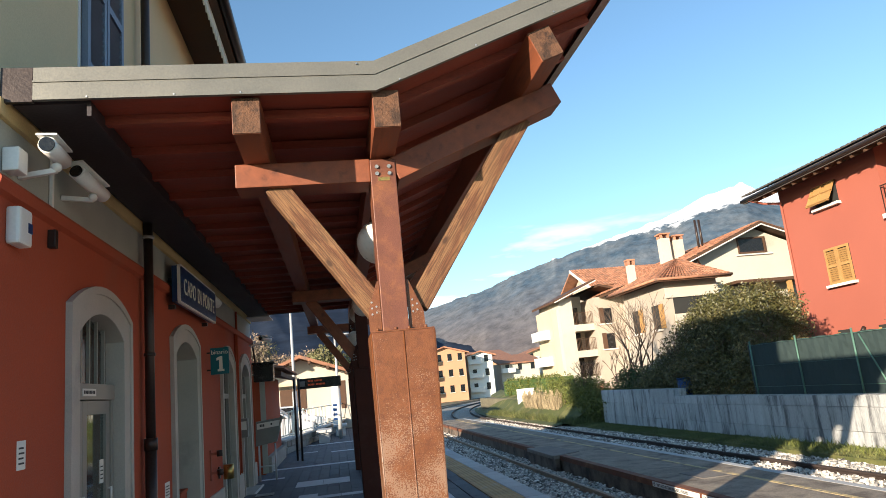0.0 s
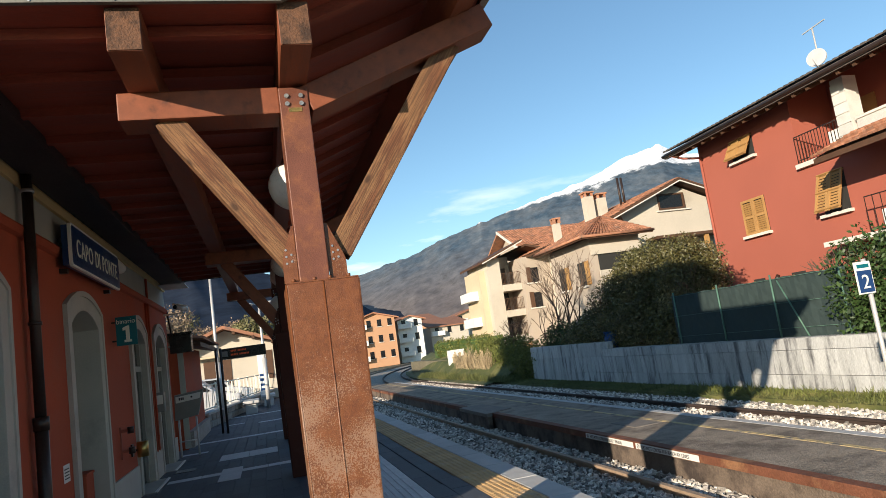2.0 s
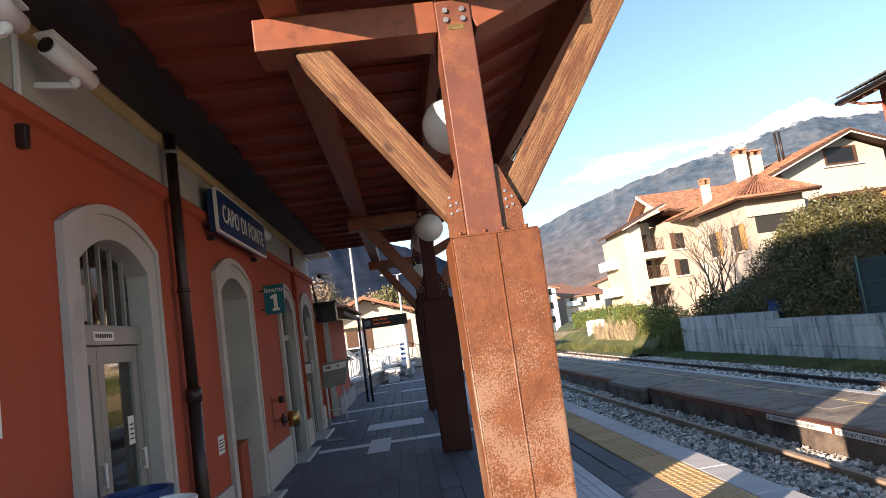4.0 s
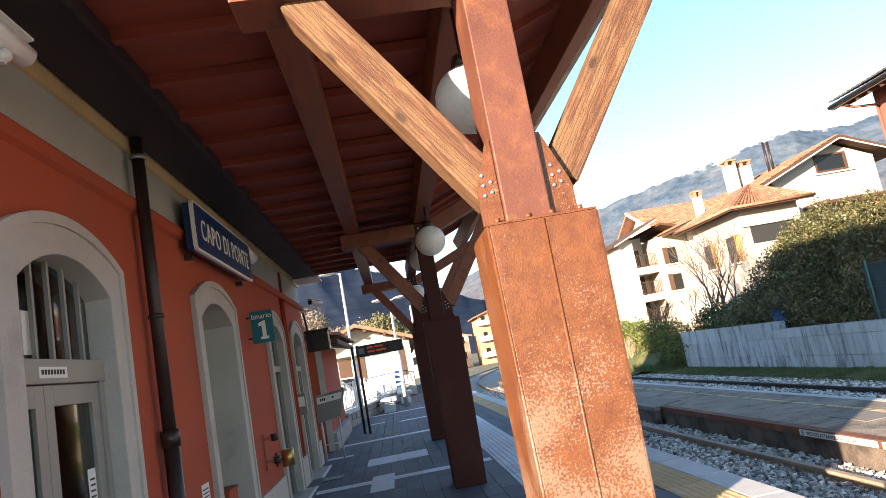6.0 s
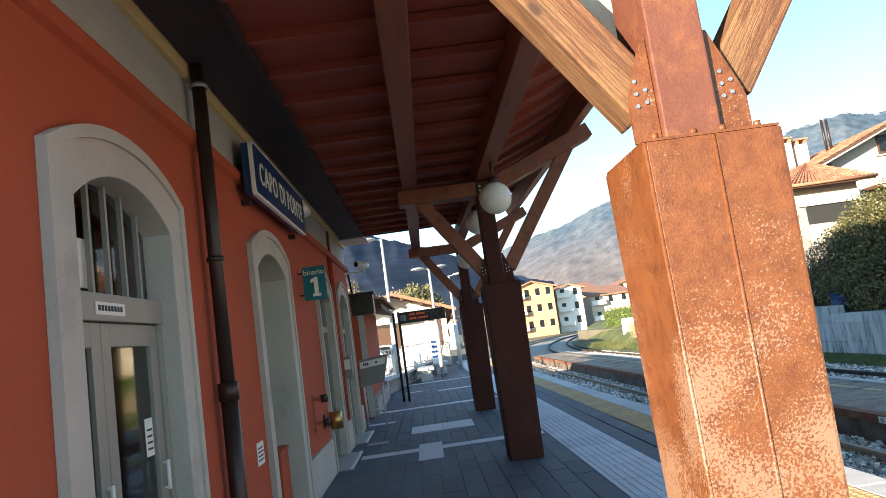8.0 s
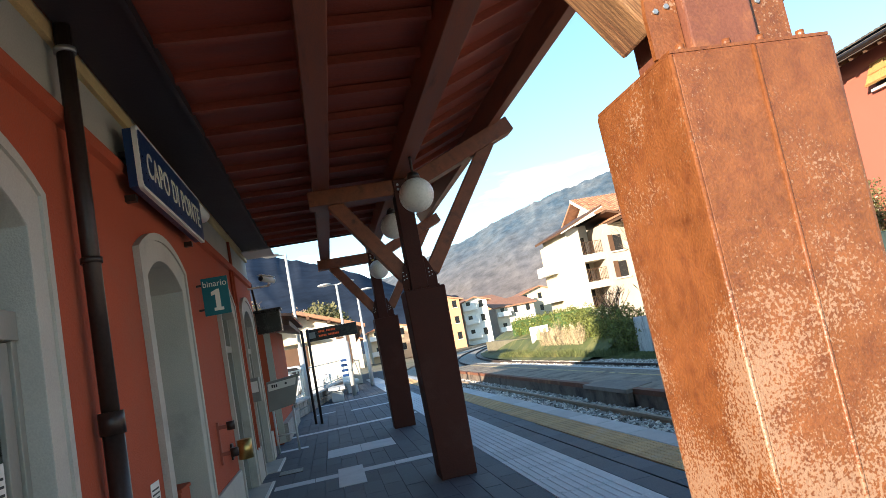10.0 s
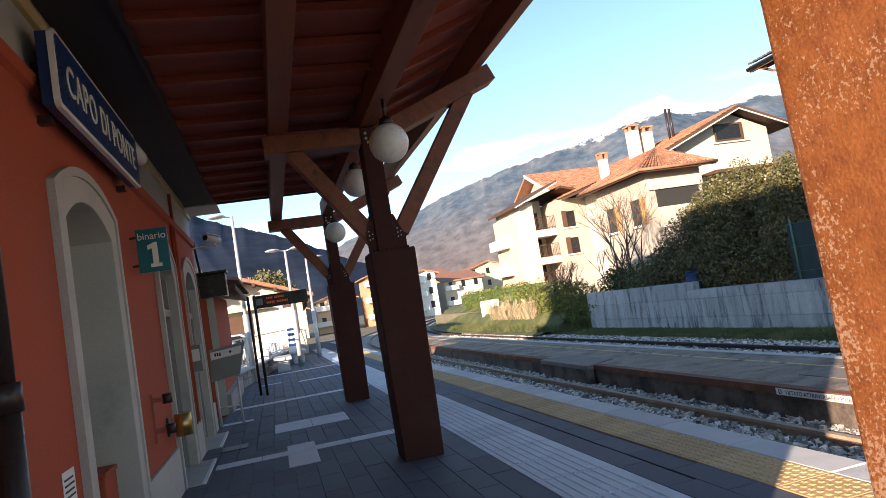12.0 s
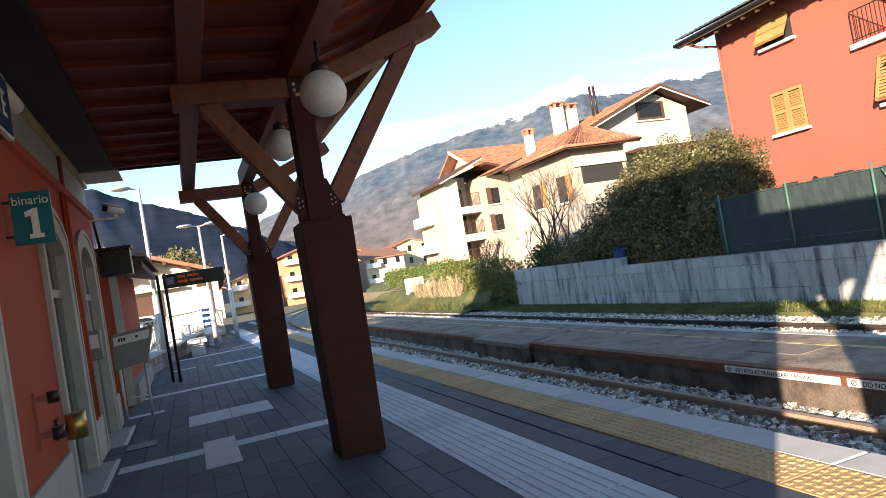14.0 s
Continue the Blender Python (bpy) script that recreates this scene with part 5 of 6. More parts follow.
window_x(rh, FX, 14.95, 16.05, 6.25, 6.98, "awning")
window_x(rh, FX, 14.95, 16.08, 3.62, 4.84, "closed")
window_x(rh, FX, 11.65, 12.6, 3.62, 4.84, "awning")
window_x(rh, FX + 1.6, 9.0, 9.75, 5.95, 7.0, "closed")
for a, b in ((15.68, 16.25), (13.85, 14.45)):
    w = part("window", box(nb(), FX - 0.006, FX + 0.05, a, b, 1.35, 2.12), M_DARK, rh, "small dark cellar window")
    part("window_frame", box(nb(), FX - 0.03, FX - 0.008, a + 0.02, b - 0.14, 1.37, 2.0), M_SILL, w, "pale window panel")
    part("jamb", box(nb(), FX - 0.025, FX - 0.008, b - 0.12, b, 1.37, 2.05), M_PINE, w)
part("wall_lamp", tube(nb(), (FX - 0.12, 15.05, 2.0), (FX, 15.05, 2.1), 0.05, 0.08, 10), M_DARKMETAL, rh, "small dark wall lamp")
# balconies
bal = part("balcony", box(nb(), FX - 0.15, FX + 1.6, 9.3, 13.2, 5.2, 5.34), M_SILL, rh, "pale slab of the upper balcony")
railing(bal, (FX - 0.1, 13.1, 5.34), (FX - 0.1, 11.45, 5.34), 0.85, 14, M_DARKMETAL)
part("pillar", box(nb(), FX - 0.12, FX + 0.35, 10.9, 11.35, 5.34, 7.3), M_BRICKW, rh, "pale stone block pillar")
for k in range(6):
    part("stone_block", box(nb(), FX - 0.145, FX - 0.12, 10.89, 11.36, 5.36 + k * 0.3, 5.36 + k * 0.3 + 0.27), M_BRICKW, rh)
part("parapet", box(nb(), FX - 0.12, FX + 0.1, 9.3, 10.75, 5.34, 5.95), M_BRICKW, rh, "pale stone parapet")
part("coping", box(nb(), FX - 0.16, FX + 0.14, 9.3, 10.75, 5.95, 6.02), M_SILL, rh)
part("balcony_door", box(nb(), FX + 1.56, FX + 1.6, 11.5, 12.3, 5.34, 7.0), M_PINE, rh, "pine shutters of the balcony door")
part("white_unit", box(nb(), FX + 0.3, FX + 0.7, 11.6, 12.2, 5.34, 6.05), M_WHITE, rh, "white box on the balcony", bevel=0.02)
q = [(14.2, 10.9, 4.95), (14.2, 3.0, 4.95), (15.9, 3.0, 5.63), (15.9, 10.9, 5.63)]
r3 = part("porch_roof", sloped(nb(), q, 0.14), M_EAVE, rh, "small tiled porch roof")
tile_rows("roof_tiles", [(14.15, 10.95, 4.97), (14.15, 3.0, 4.97), (15.9, 3.0, 5.65), (15.9, 10.95, 5.65)], 34, 7, M_TILE, r3)
low = part("balcony", box(nb(), FX - 0.9, FX, 3.0, 12.0, 2.62, 2.76), M_SILL, rh, "pale slab of the lower balcony")
railing(low, (FX - 0.85, 10.4, 2.76), (FX - 0.85, 4.0, 2.76), 0.95, 26, M_DARKMETAL)
part("white_unit", box(nb(), FX - 0.7, FX - 0.3, 9.5, 10.1, 2.76, 3.3), M_WHITE, rh, "white box on the balcony", bevel=0.02)
# dish on the roof
dish = thing("satellite_dish", (16.2, 12.3, 7.85), "grey satellite dish on a short mast", "antenna")
part("mast", tube(nb(), (16.4, 12.1, 7.7), (16.4, 12.1, 9.3), 0.025), M_LAMP, dish)
part("dish", tube(tube(nb(), (16.3, 12.05, 8.3), (16.22, 12.0, 8.32), 0.17, 0.29, 20), (16.22, 12.0, 8.32), (16.2, 11.99, 8.325), 0.29, 0.29, 20), M_LAMP, dish)
part("feed_arm", tube(nb(), (16.22, 12.0, 7.95), (15.85, 11.8, 8.2), 0.015, seg=6), M_LAMP, dish)
part("aerial", beam(nb(), (16.4, 12.5, 9.3), (16.4, 11.6, 9.35), 0.03, 0.03), M_LAMP, dish)


def bring(ob, k):
    """Draw a finished house in towards the platform, to k of its distance and size."""
    hub = Vector((-0.7, -3.2, 1.5))
    ob.location = hub + (ob.location - hub) * k
    ob.scale = (k, k, k)


bring(rh, 0.94)
bring(dish, 0.94)

# cream house with the gable
ch = thing("cream_house", (21, 33, 0.3), "cream rendered house with a low gabled tiled roof", "house")
GY = 29.0
part("wall", prism(nb(), [(18.6, 0.3), (24.2, 0.3), (24.2, 7.5), (22.2, 8.35), (18.6, 7.05)], "y", GY, GY + 12), M_PALE, ch)
for quad in ([(17.0, GY - 0.7, 6.52), (22.2, GY - 0.7, 8.60), (22.2, GY + 13, 8.60), (17.0, GY + 13, 6.52)], [(22.2, GY - 0.7, 8.60), (25.2, GY - 0.7, 7.45), (25.2, GY + 13, 7.45), (22.2, GY + 13, 8.60)]):
    r = part("roof", sloped(nb(), quad, 0.16), M_EAVE, ch, "brown tiled roof with pale verge")
    tile_rows("roof_tiles", [quad[0], quad[3], quad[2], quad[1]] if quad[0][2] < quad[1][2] else [quad[1], quad[2], quad[3], quad[0]], 40, 16, M_TILE, r)
bm = nb()
beam(bm, (17.0, GY - 0.72, 6.46), (22.2, GY - 0.72, 8.54), 0.05, 0.14)
beam(bm, (22.2, GY - 0.72, 8.54), (25.2, GY - 0.72, 7.39), 0.05, 0.14)
part("verge_board", bm, M_EAVE, ch, "brown verge board")
part("verge_trim", beam(beam(nb(), (17.0, GY - 0.73, 6.36), (22.2, GY - 0.73, 8.44), 0.05, 0.06), (22.2, GY - 0.73, 8.44), (25.2, GY - 0.73, 7.29), 0.05, 0.06), M_SILL, ch, "pale verge trim")
w = part("window", box(nb(), 21.1, 22.7, GY - 0.02, GY + 0.05, 7.05, 7.85), M_SCREEN, ch, "wide dark window")
bm = nb()
for a in ((21.06, 21.15, 7.01, 7.89), (22.6, 22.74, 7.01, 7.89)):
    box(bm, a[0], a[1], GY - 0.06, GY - 0.02, a[2], a[3])
box(bm, 21.15, 22.6, GY - 0.06, GY - 0.02, 7.8, 7.89)
box(bm, 21.15, 22.6, GY - 0.06, GY - 0.02, 7.01, 7.09)
part("frame", bm, M_EAVE, w, "brown window frame")
part("sill", box(nb(), 20.9, 23.0, GY - 0.12, GY, 6.90, 6.96), M_SILL, w)
part("porch", box(nb(), 19.9, 24.5, GY - 1.2, GY, 5.3, 5.45), M_EAVE, ch, "dark porch roof edge")
part("porch_post", box(nb(), 22.9, 23.1, GY - 1.1, GY - 0.9, 0.3, 5.3), M_PINE, ch)
part("downpipe", tube(tube(nb(), (18.3, GY - 0.5, 6.9), (18.75, GY - 0.08, 6.5), 0.05, seg=8), (18.75, GY - 0.08, 6.5), (18.75, GY - 0.08, 5.4), 0.05, seg=8), M_TILE, ch, "copper brown downpipe")
part("flue", tube(nb(), (20.6, GY + 3, 7.9), (20.6, GY + 3, 9.7), 0.07), M_DARKMETAL, ch, "tall metal flue")
part("flue", tube(nb(), (20.85, GY + 3, 7.9), (20.85, GY + 3, 9.7), 0.07), M_DARKMETAL, ch, "tall metal flue")
dw = thing("white_dish", (23.3, GY + 1, 8.2), "white satellite dish on the roof", "antenna")
part("dish", tube(tube(nb(), (23.34, GY + 1.06, 8.5), (23.27, GY + 0.97, 8.52), 0.2, 0.35, 18), (23.27, GY + 0.97, 8.52), (23.26, GY + 0.955, 8.523), 0.35, 0.35, 18), M_WHITE, dw)
part("mast", tube(nb(), (23.3, GY + 1, 8.0), (23.3, GY + 1, 8.4), 0.03), M_LAMP, dw)


def chimney(parent, x, y, z0, z1, s):
    c = part("chimney", box(nb(), x - s, x + s, y - s, y + s, z0, z1), M_PALE, parent, "pale rendered chimney")
    for dx in (-1, 1):
        for dy in (-1, 1):
            part("vent_post", box(nb(), x + dx * s * 0.8 - 0.06, x + dx * s * 0.8 + 0.06, y + dy * s * 0.8 - 0.06, y + dy * s * 0.8 + 0.06, z1, z1 + 0.22), M_TILE, c)
    part("cap", box(nb(), x - s * 1.25, x + s * 1.25, y - s * 1.25, y + s * 1.25, z1 + 0.22, z1 + 0.3), M_TILE, c)


# hipped middle house
mh = thing("middle_house", (15.5, 27, 0.3), "beige rendered house with a hipped terracotta roof", "house")
HY = 24.6
part("wall", box(nb(), 14.2, 16.8, HY, HY + 4.5, 0.3, 5.28), M_BEIGE, mh)
A, Bq, C, D, T0, T1 = (13.6, HY - 0.6, 5.32), (17.2, HY - 0.6, 5.32), (17.2, HY + 5.0, 5.32), (13.6, HY + 5.0, 5.32), (15.75, HY + 1.35, 6.45), (15.75, HY + 3.1, 6.45)
bm = nb()
vs = [bm.verts.new(v) for v in (A, Bq, C, D, T0, T1)]
for f in ((0, 1, 4), (1, 2, 5, 4), (2, 3, 5), (3, 0, 4, 5), (3, 2, 1, 0)):
    bm.faces.new([vs[i] for i in f])
r = part("roof", bm, M_TILE, mh, "terracotta tiled hipped roof")
tile_rows("roof_tiles", [A, Bq, T0, T0], 20, 9, M_TILE, r)
tile_rows("roof_tiles", [D, A, T0, T1], 28, 9, M_TILE, r)
bm = nb()
beam(bm, (13.58, HY - 0.62, 5.26), (17.22, HY - 0.62, 5.26), 0.06, 0.14)
beam(bm, (13.58, HY - 0.62, 5.26), (13.58, HY + 5.0, 5.26), 0.06, 0.14, (1, 0, 0))
part("eaves_board", bm, M_EAVE, r, "brown eaves board")
part("eaves_gutter", tube(tube(nb(), (13.5, HY - 0.7, 5.3), (17.25, HY - 0.7, 5.3), 0.06, seg=8), (13.5, HY - 0.7, 5.3), (13.5, HY + 5.0, 5.3), 0.06, seg=8), M_TILE, r, "copper brown gutter")
# The loggia has no depth; a dark panel on the wall gives its shade.
w = part("window", box(nb(), 14.55, 16.6, HY - 0.02, HY + 0.05, 3.75, 4.5), M_DARK, mh, "dark panel for the shaded loggia opening")
part("parapet", box(nb(), 14.5, 16.7, HY - 0.12, HY - 0.021, 2.9, 3.75), M_PALE, w, "pale loggia parapet")
part("lintel", box(nb(), 14.21, 16.79, HY - 0.1, HY - 0.001, 4.5, 4.95), M_PALE, mh, "pale lintel beam")
for y in (HY + 0.7, HY + 2.9):
    w = part("window", box(nb(), 14.18, 14.25, y, y + 0.8, 3.2, 4.3), M_DARK, mh, "dark window")
    part("shutter", box(nb(), 14.13, 14.17, y - 0.42, y - 0.01, 3.2, 4.3), M_PINE, w)
    part("sill", box(nb(), 14.08, 14.2, y - 0.05, y + 0.85, 3.1, 3.19), M_SILL, w)
chimney(mh, 14.45, HY + 3.7, 5.5, 6.7, 0.17)
chimney(ch, 18.97, GY + 4, 7.0, 8.9, 0.27)
chimney(ch, 19.8, GY + 4, 7.3, 8.75, 0.27)

bring(ch, 0.95)
bring(dw, 0.95)

# rear house, higher gabled roof
bh = thing("rear_house", (20, 43, 0.3), "beige house with a terracotta roof behind the others", "house")
part("wall", prism(nb(), [(41.6, 0.3), (41.6, 7.3), (44.5, 8.8), (47.5, 7.3), (47.5, 0.3)], "x", 17.9, 25.4), M_BEIGE, bh)
r = part("roof", sloped(sloped(nb(), [(17.1, 40.8, 7.35), (26.0, 40.8, 7.35), (26.0, 44.5, 9.15), (17.1, 44.5, 9.15)], 0.15), [(17.1, 44.5, 9.15), (26.0, 44.5, 9.15), (26.0, 48.3, 7.35), (17.1, 48.3, 7.35)], 0.15), M_TILE, bh, "terracotta tiled gabled roof")
tile_rows("roof_tiles", [(17.1, 40.8, 7.37), (26.0, 40.8, 7.37), (26.0, 44.5, 9.17), (17.1, 44.5, 9.17)], 40, 14, M_TILE, r)
part("verge_board", prism(nb(), [(40.7, 7.15), (40.7, 7.37), (44.5, 9.2), (44.5, 9.0)], "x", 17.0, 17.08), M_SILL, bh, "pale verge board")
part("red_wall", box(nb(), 23.6, 25.6, 41.3, 41.59, 6.6, 7.9), M_ORANGE, bh)

# apartment house with balconies
ah = thing("apartment_house", (15, 44, 0.3), "white apartment house with recessed balconies", "house")
AY = 38.0
bm = nb()
box(bm, 13.55, 14.40, AY - 0.4, AY + 4, 0.3, 6.3)
box(bm, 14.401, 15.70, AY + 1.5, AY + 4, 0.3, 6.6)
part("wall", bm, M_PALE, ah)
part("right_wall", box(nb(), 15.701, 17.9, AY - 0.9, AY + 4, 0.3, 6.2), M_BEIGE, ah, "beige rendered right wing")
part("side_wall", box(nb(), 13.15, 13.549, AY + 0.3, AY + 3.6, 0.3, 5.75), M_YELHOUSE, ah, "yellow rendered side wall")
for z in (1.3, 2.95, 4.6):
    b = part("balcony", box(nb(), 14.41, 15.69, AY - 0.5, AY + 1.49, z - 0.42, z), M_PALE, ah, "white balcony slab")
    railing(b, (14.45, AY - 0.45, z), (15.65, AY - 0.45, z), 0.75, 12, M_EAVE)
    part("balcony_door", box(nb(), 14.6, 15.4, AY + 1.44, AY + 1.49, z, z + 1.25), M_SCREEN, ah, "dark glazed balcony door")
for z in (2.9, 4.5):
    wn = part("window", box(nb(), 16.25, 16.75, AY - 0.94, AY - 0.88, z, z + 0.95), M_SCREEN, ah, "dark window")
    part("shutter", box(nb(), 15.95, 16.23, AY - 0.96, AY - 0.901, z, z + 1.0), M_EAVE, wn, "brown shutter")
    part("sill", box(nb(), 15.9, 16.85, AY - 1.02, AY - 0.901, z - 0.08, z), M_SILL, wn)
for z in (2.2, 3.9):
    part("side_balcony", box(nb(), 12.6, 13.149, AY + 1.0, AY + 3.4, z, z + 0.6), M_WHITE, ah, "white side balcony front")
r = part("roof", sloped(sloped(nb(), [(13.1, AY - 0.9, 6.2), (16.0, AY - 0.9, 7.42), (16.0, AY + 4.3, 7.42), (13.1, AY + 4.3, 6.2)], 0.14), [(16.01, AY - 1.3, 7.0), (18.2, AY - 1.3, 6.4), (18.2, AY + 4.3, 6.4), (16.01, AY + 4.3, 7.0)], 0.14), M_EAVE, ah, "brown tiled roof with sloping verges")
part("verge_trim", beam(nb(), (13.1, AY - 0.93, 6.06), (16.0, AY - 0.93, 7.28), 0.04, 0.06), M_SILL, ah, "pale verge trim")
part("garage_band", box(nb(), 14.2, 15.69, AY - 0.7, AY - 0.51, 0.35, 0.85), M_ORANGE, ah, "orange rendered garage front")

# distant houses at the end of the line
def block(x, y, w, d, h, material, label, rows=3, cols=3, roofm=None, gable=True):
    t = thing("distant_house", (x + w / 2, y, 0), label, "house")
    if gable:
        part("wall", prism(nb(), [(x, -0.7), (x + w, -0.7), (x + w, h), (x + w / 2, h + w * 0.14), (x, h)], "y", y, y + d), material, t)
        part("roof", sloped(sloped(nb(), [(x - 0.6, y - 0.6, h - 0.1), (x + w / 2, y - 0.6, h + w * 0.14 + 0.12), (x + w / 2, y + d, h + w * 0.14 + 0.12), (x - 0.6, y + d, h - 0.1)], 0.2),
                            [(x + w / 2, y - 0.6, h + w * 0.14 + 0.12), (x + w + 0.6, y - 0.6, h - 0.1), (x + w + 0.6, y + d, h - 0.1), (x + w / 2, y + d, h + w * 0.14 + 0.12)], 0.2), roofm or M_TILE, t)
    else:
        part("wall", box(nb(), x, x + w, y, y + d, -0.7, h), material, t)
        part("roof", sloped(nb(), [(x - 0.5, y - 0.5, h), (x + w + 0.5, y - 0.5, h), (x + w + 0.5, y + d, h + 1.6), (x - 0.5, y + d, h + 1.6)], 0.2), roofm or M_TILE, t)
    for i in range(rows):
        for j in range(cols):
            cx, z = x + w * (j + 0.5) / cols, -0.2 + (h + 0.5) * (i + 0.35) / rows
            wn_ = part("window", box(nb(), cx - 0.32, cx + 0.32, y - 0.03, y + 0.04, z, z + 1.05), M_SCREEN, t, "dark window")
            part("sill", box(nb(), cx - 0.42, cx + 0.42, y - 0.12, y, z - 0.08, z), M_SILL, wn_)
            if j == 0:
                part("balcony", box(nb(), cx - 1.1, cx + 1.1, y - 1.0, y - 0.031, z - 0.3, z + 0.45), M_WHITE, t, "white balcony front")
    return t


block(12.3, 100, 6.4, 8, 6.6, M_ORANGE, "orange rendered apartment house at the end of the line", 3, 4)
block(19.8, 104, 4.0, 8, 6.0, M_WHITE, "white rendered house at the end of the line", 3, 2)
block(26, 108, 6.5, 8, 4.4, M_PALE, "pale house with a red roof far down the line", 2, 3, gable=False)
block(22, 122, 9, 9, 6.2, M_ORANGE, "orange house with a tiled roof far down the line", 2, 3, gable=False)
block(33, 118, 8, 9, 6.0, M_YELHOUSE, "yellow house far down the line", 3, 3)
block(5.0, 105, 6.0, 8, 4.2, M_YELHOUSE, "yellow house far down the line beside the track", 2, 3)
block(-3.0, 95, 6.0, 8, 3.4, M_PALE, "pale low house far down the line", 1, 3)


def mountain(name, profile, dist, depth, material, label, base=-30, seed=0, rough=1.0):
    """A range: ridge elevation in degrees by azimuth, at a distance, falling towards the valley."""
    az = [p[0] for p in profile]
    el = [p[1] for p in profile]
    na, nr = 420, 96
    verts, faces = [], []
    for i in range(na + 1):
        a = az[0] + (az[-1] - az[0]) * i / na
        jag = 0.16 * noise.fractal(Vector((a * 1.1, seed, 1)), 0.9, 2.1, 4)
        h = dist * math.tan(radians(np.interp(a, az, el)))
        for j in range(nr + 1):
            f = j / nr
            r = dist - depth * (1 - f)
            p = Vector((r * math.sin(radians(a)), r * math.cos(radians(a)), 0))
            gully = noise.ridged_multi_fractal(Vector((a * 0.16, f * 0.9 + a * 0.05, seed)), 1.0, 2.0, 3, 1.0, 2.0) - 1.1
            lump = noise.fractal(Vector((p.x * 0.0021, p.y * 0.0021, seed)), 1.0, 2.1, 4)
            z = base + (h - base) * f ** 1.1 + (gully * 0.03 + lump * 0.035) * h * rough * math.sin(math.pi * f ** 0.8) + dist * radians(jag) * f ** 4
            verts.append((p.x, p.y, z))
    m = nr + 1
    for i in range(na):
        for j in range(nr):
            faces.append((i * m + j, (i + 1) * m + j, (i + 1) * m + j + 1, i * m + j + 1))
    ob = raw(name, verts, faces, material, smooth=True)
    return tagged(ob, label, kind="structure")


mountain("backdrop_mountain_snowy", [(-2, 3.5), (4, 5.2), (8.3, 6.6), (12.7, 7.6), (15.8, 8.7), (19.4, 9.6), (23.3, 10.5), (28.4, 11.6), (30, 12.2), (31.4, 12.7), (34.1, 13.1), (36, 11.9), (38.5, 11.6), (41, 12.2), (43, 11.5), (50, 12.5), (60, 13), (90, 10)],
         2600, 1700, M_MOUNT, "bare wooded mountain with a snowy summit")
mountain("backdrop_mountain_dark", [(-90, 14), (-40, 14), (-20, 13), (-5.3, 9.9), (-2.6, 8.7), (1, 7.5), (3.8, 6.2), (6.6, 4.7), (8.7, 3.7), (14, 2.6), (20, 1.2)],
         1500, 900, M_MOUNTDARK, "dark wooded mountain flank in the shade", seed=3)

# ---- beyond the station: annex, hall, yard ----
an = thing("annex", (-4, 15, 0), "low red rendered annex with an old tiled roof", "building")
part("wall", box(nb(), -5.2, -2.42, 12.6, 17.0, -0.05, 2.25), M_RED, an)
part("corner_strip", box(nb(), -2.5, -2.38, 12.56, 12.6, 0, 2.2), M_GREYSTUC, an, "pale corner strip")
r = part("roof", sloped(nb(), [(-1.95, 12.1, 2.28), (-1.95, 17.4, 2.28), (-5.4, 17.4, 3.2), (-5.4, 12.1, 3.2)], 0.1), M_EAVE, an, "worn tiled roof")
tile_rows("roof_tiles", [(-1.9, 12.05, 2.3), (-1.9, 17.4, 2.3), (-5.4, 17.4, 3.22), (-5.4, 12.05, 3.22)], 24, 10, M_TILE, r)
part("plinth", box(nb(), -2.42, -2.3, 12.6, 17.0, 0, 0.35), M_RUBBLE, an, "rubble stone plinth")
mt = thing("departure_monitor", (-2.2, 11.2, 2.1), "black boxed departure monitor fixed to the wall", "monitor")
part("case", box(nb(), -2.45, -2.03, 11.0, 11.35, 2.05, 2.42), M_SCREEN, mt, bevel=0.01)
part("hood", box(nb(), -2.47, -2.0, 10.95, 11.38, 2.42, 2.46), M_SCREEN, mt)
part("support", tube(nb(), (-2.42, 11.2, 2.46), (-2.42, 10.75, 2.9), 0.02), M_DARKMETAL, mt)
tp = thing("timetable_panel", (-2.15, 10.85, 0), "slanted grey timetable case on a steel frame", "panel")
bm = nb()
prism(bm, [(-2.44, 0.72), (-2.0, 0.78), (-1.87, 1.27), (-2.42, 1.22)], "y", 10.8, 10.92)
part("case", bm, M_CASE, tp, bevel=0.01)
part("header", prism(nb(), [(-2.40, 1.06), (-1.95, 1.10), (-1.92, 1.22), (-2.40, 1.18)], "y", 10.785, 10.799), M_PAPER, tp, "pale printed header")
part("badge", tube(nb(), (-2.1, 10.78, 1.15), (-2.1, 10.785, 1.15), 0.02), M_INK, tp)
for k in range(3):
    part("print", box(nb(), -2.34 + k * 0.035, -2.315 + k * 0.035, 10.78, 10.785, 1.11, 1.16), M_INK, tp)
for x in (-2.38, -2.05):
    part("leg", tube(nb(), (x, 10.87, 0), (x, 10.87, 0.75), 0.02), M_LAMP, tp)
part("crossbar", tube(nb(), (-2.38, 10.87, 0.3), (-2.05, 10.87, 0.3), 0.015), M_LAMP, tp)

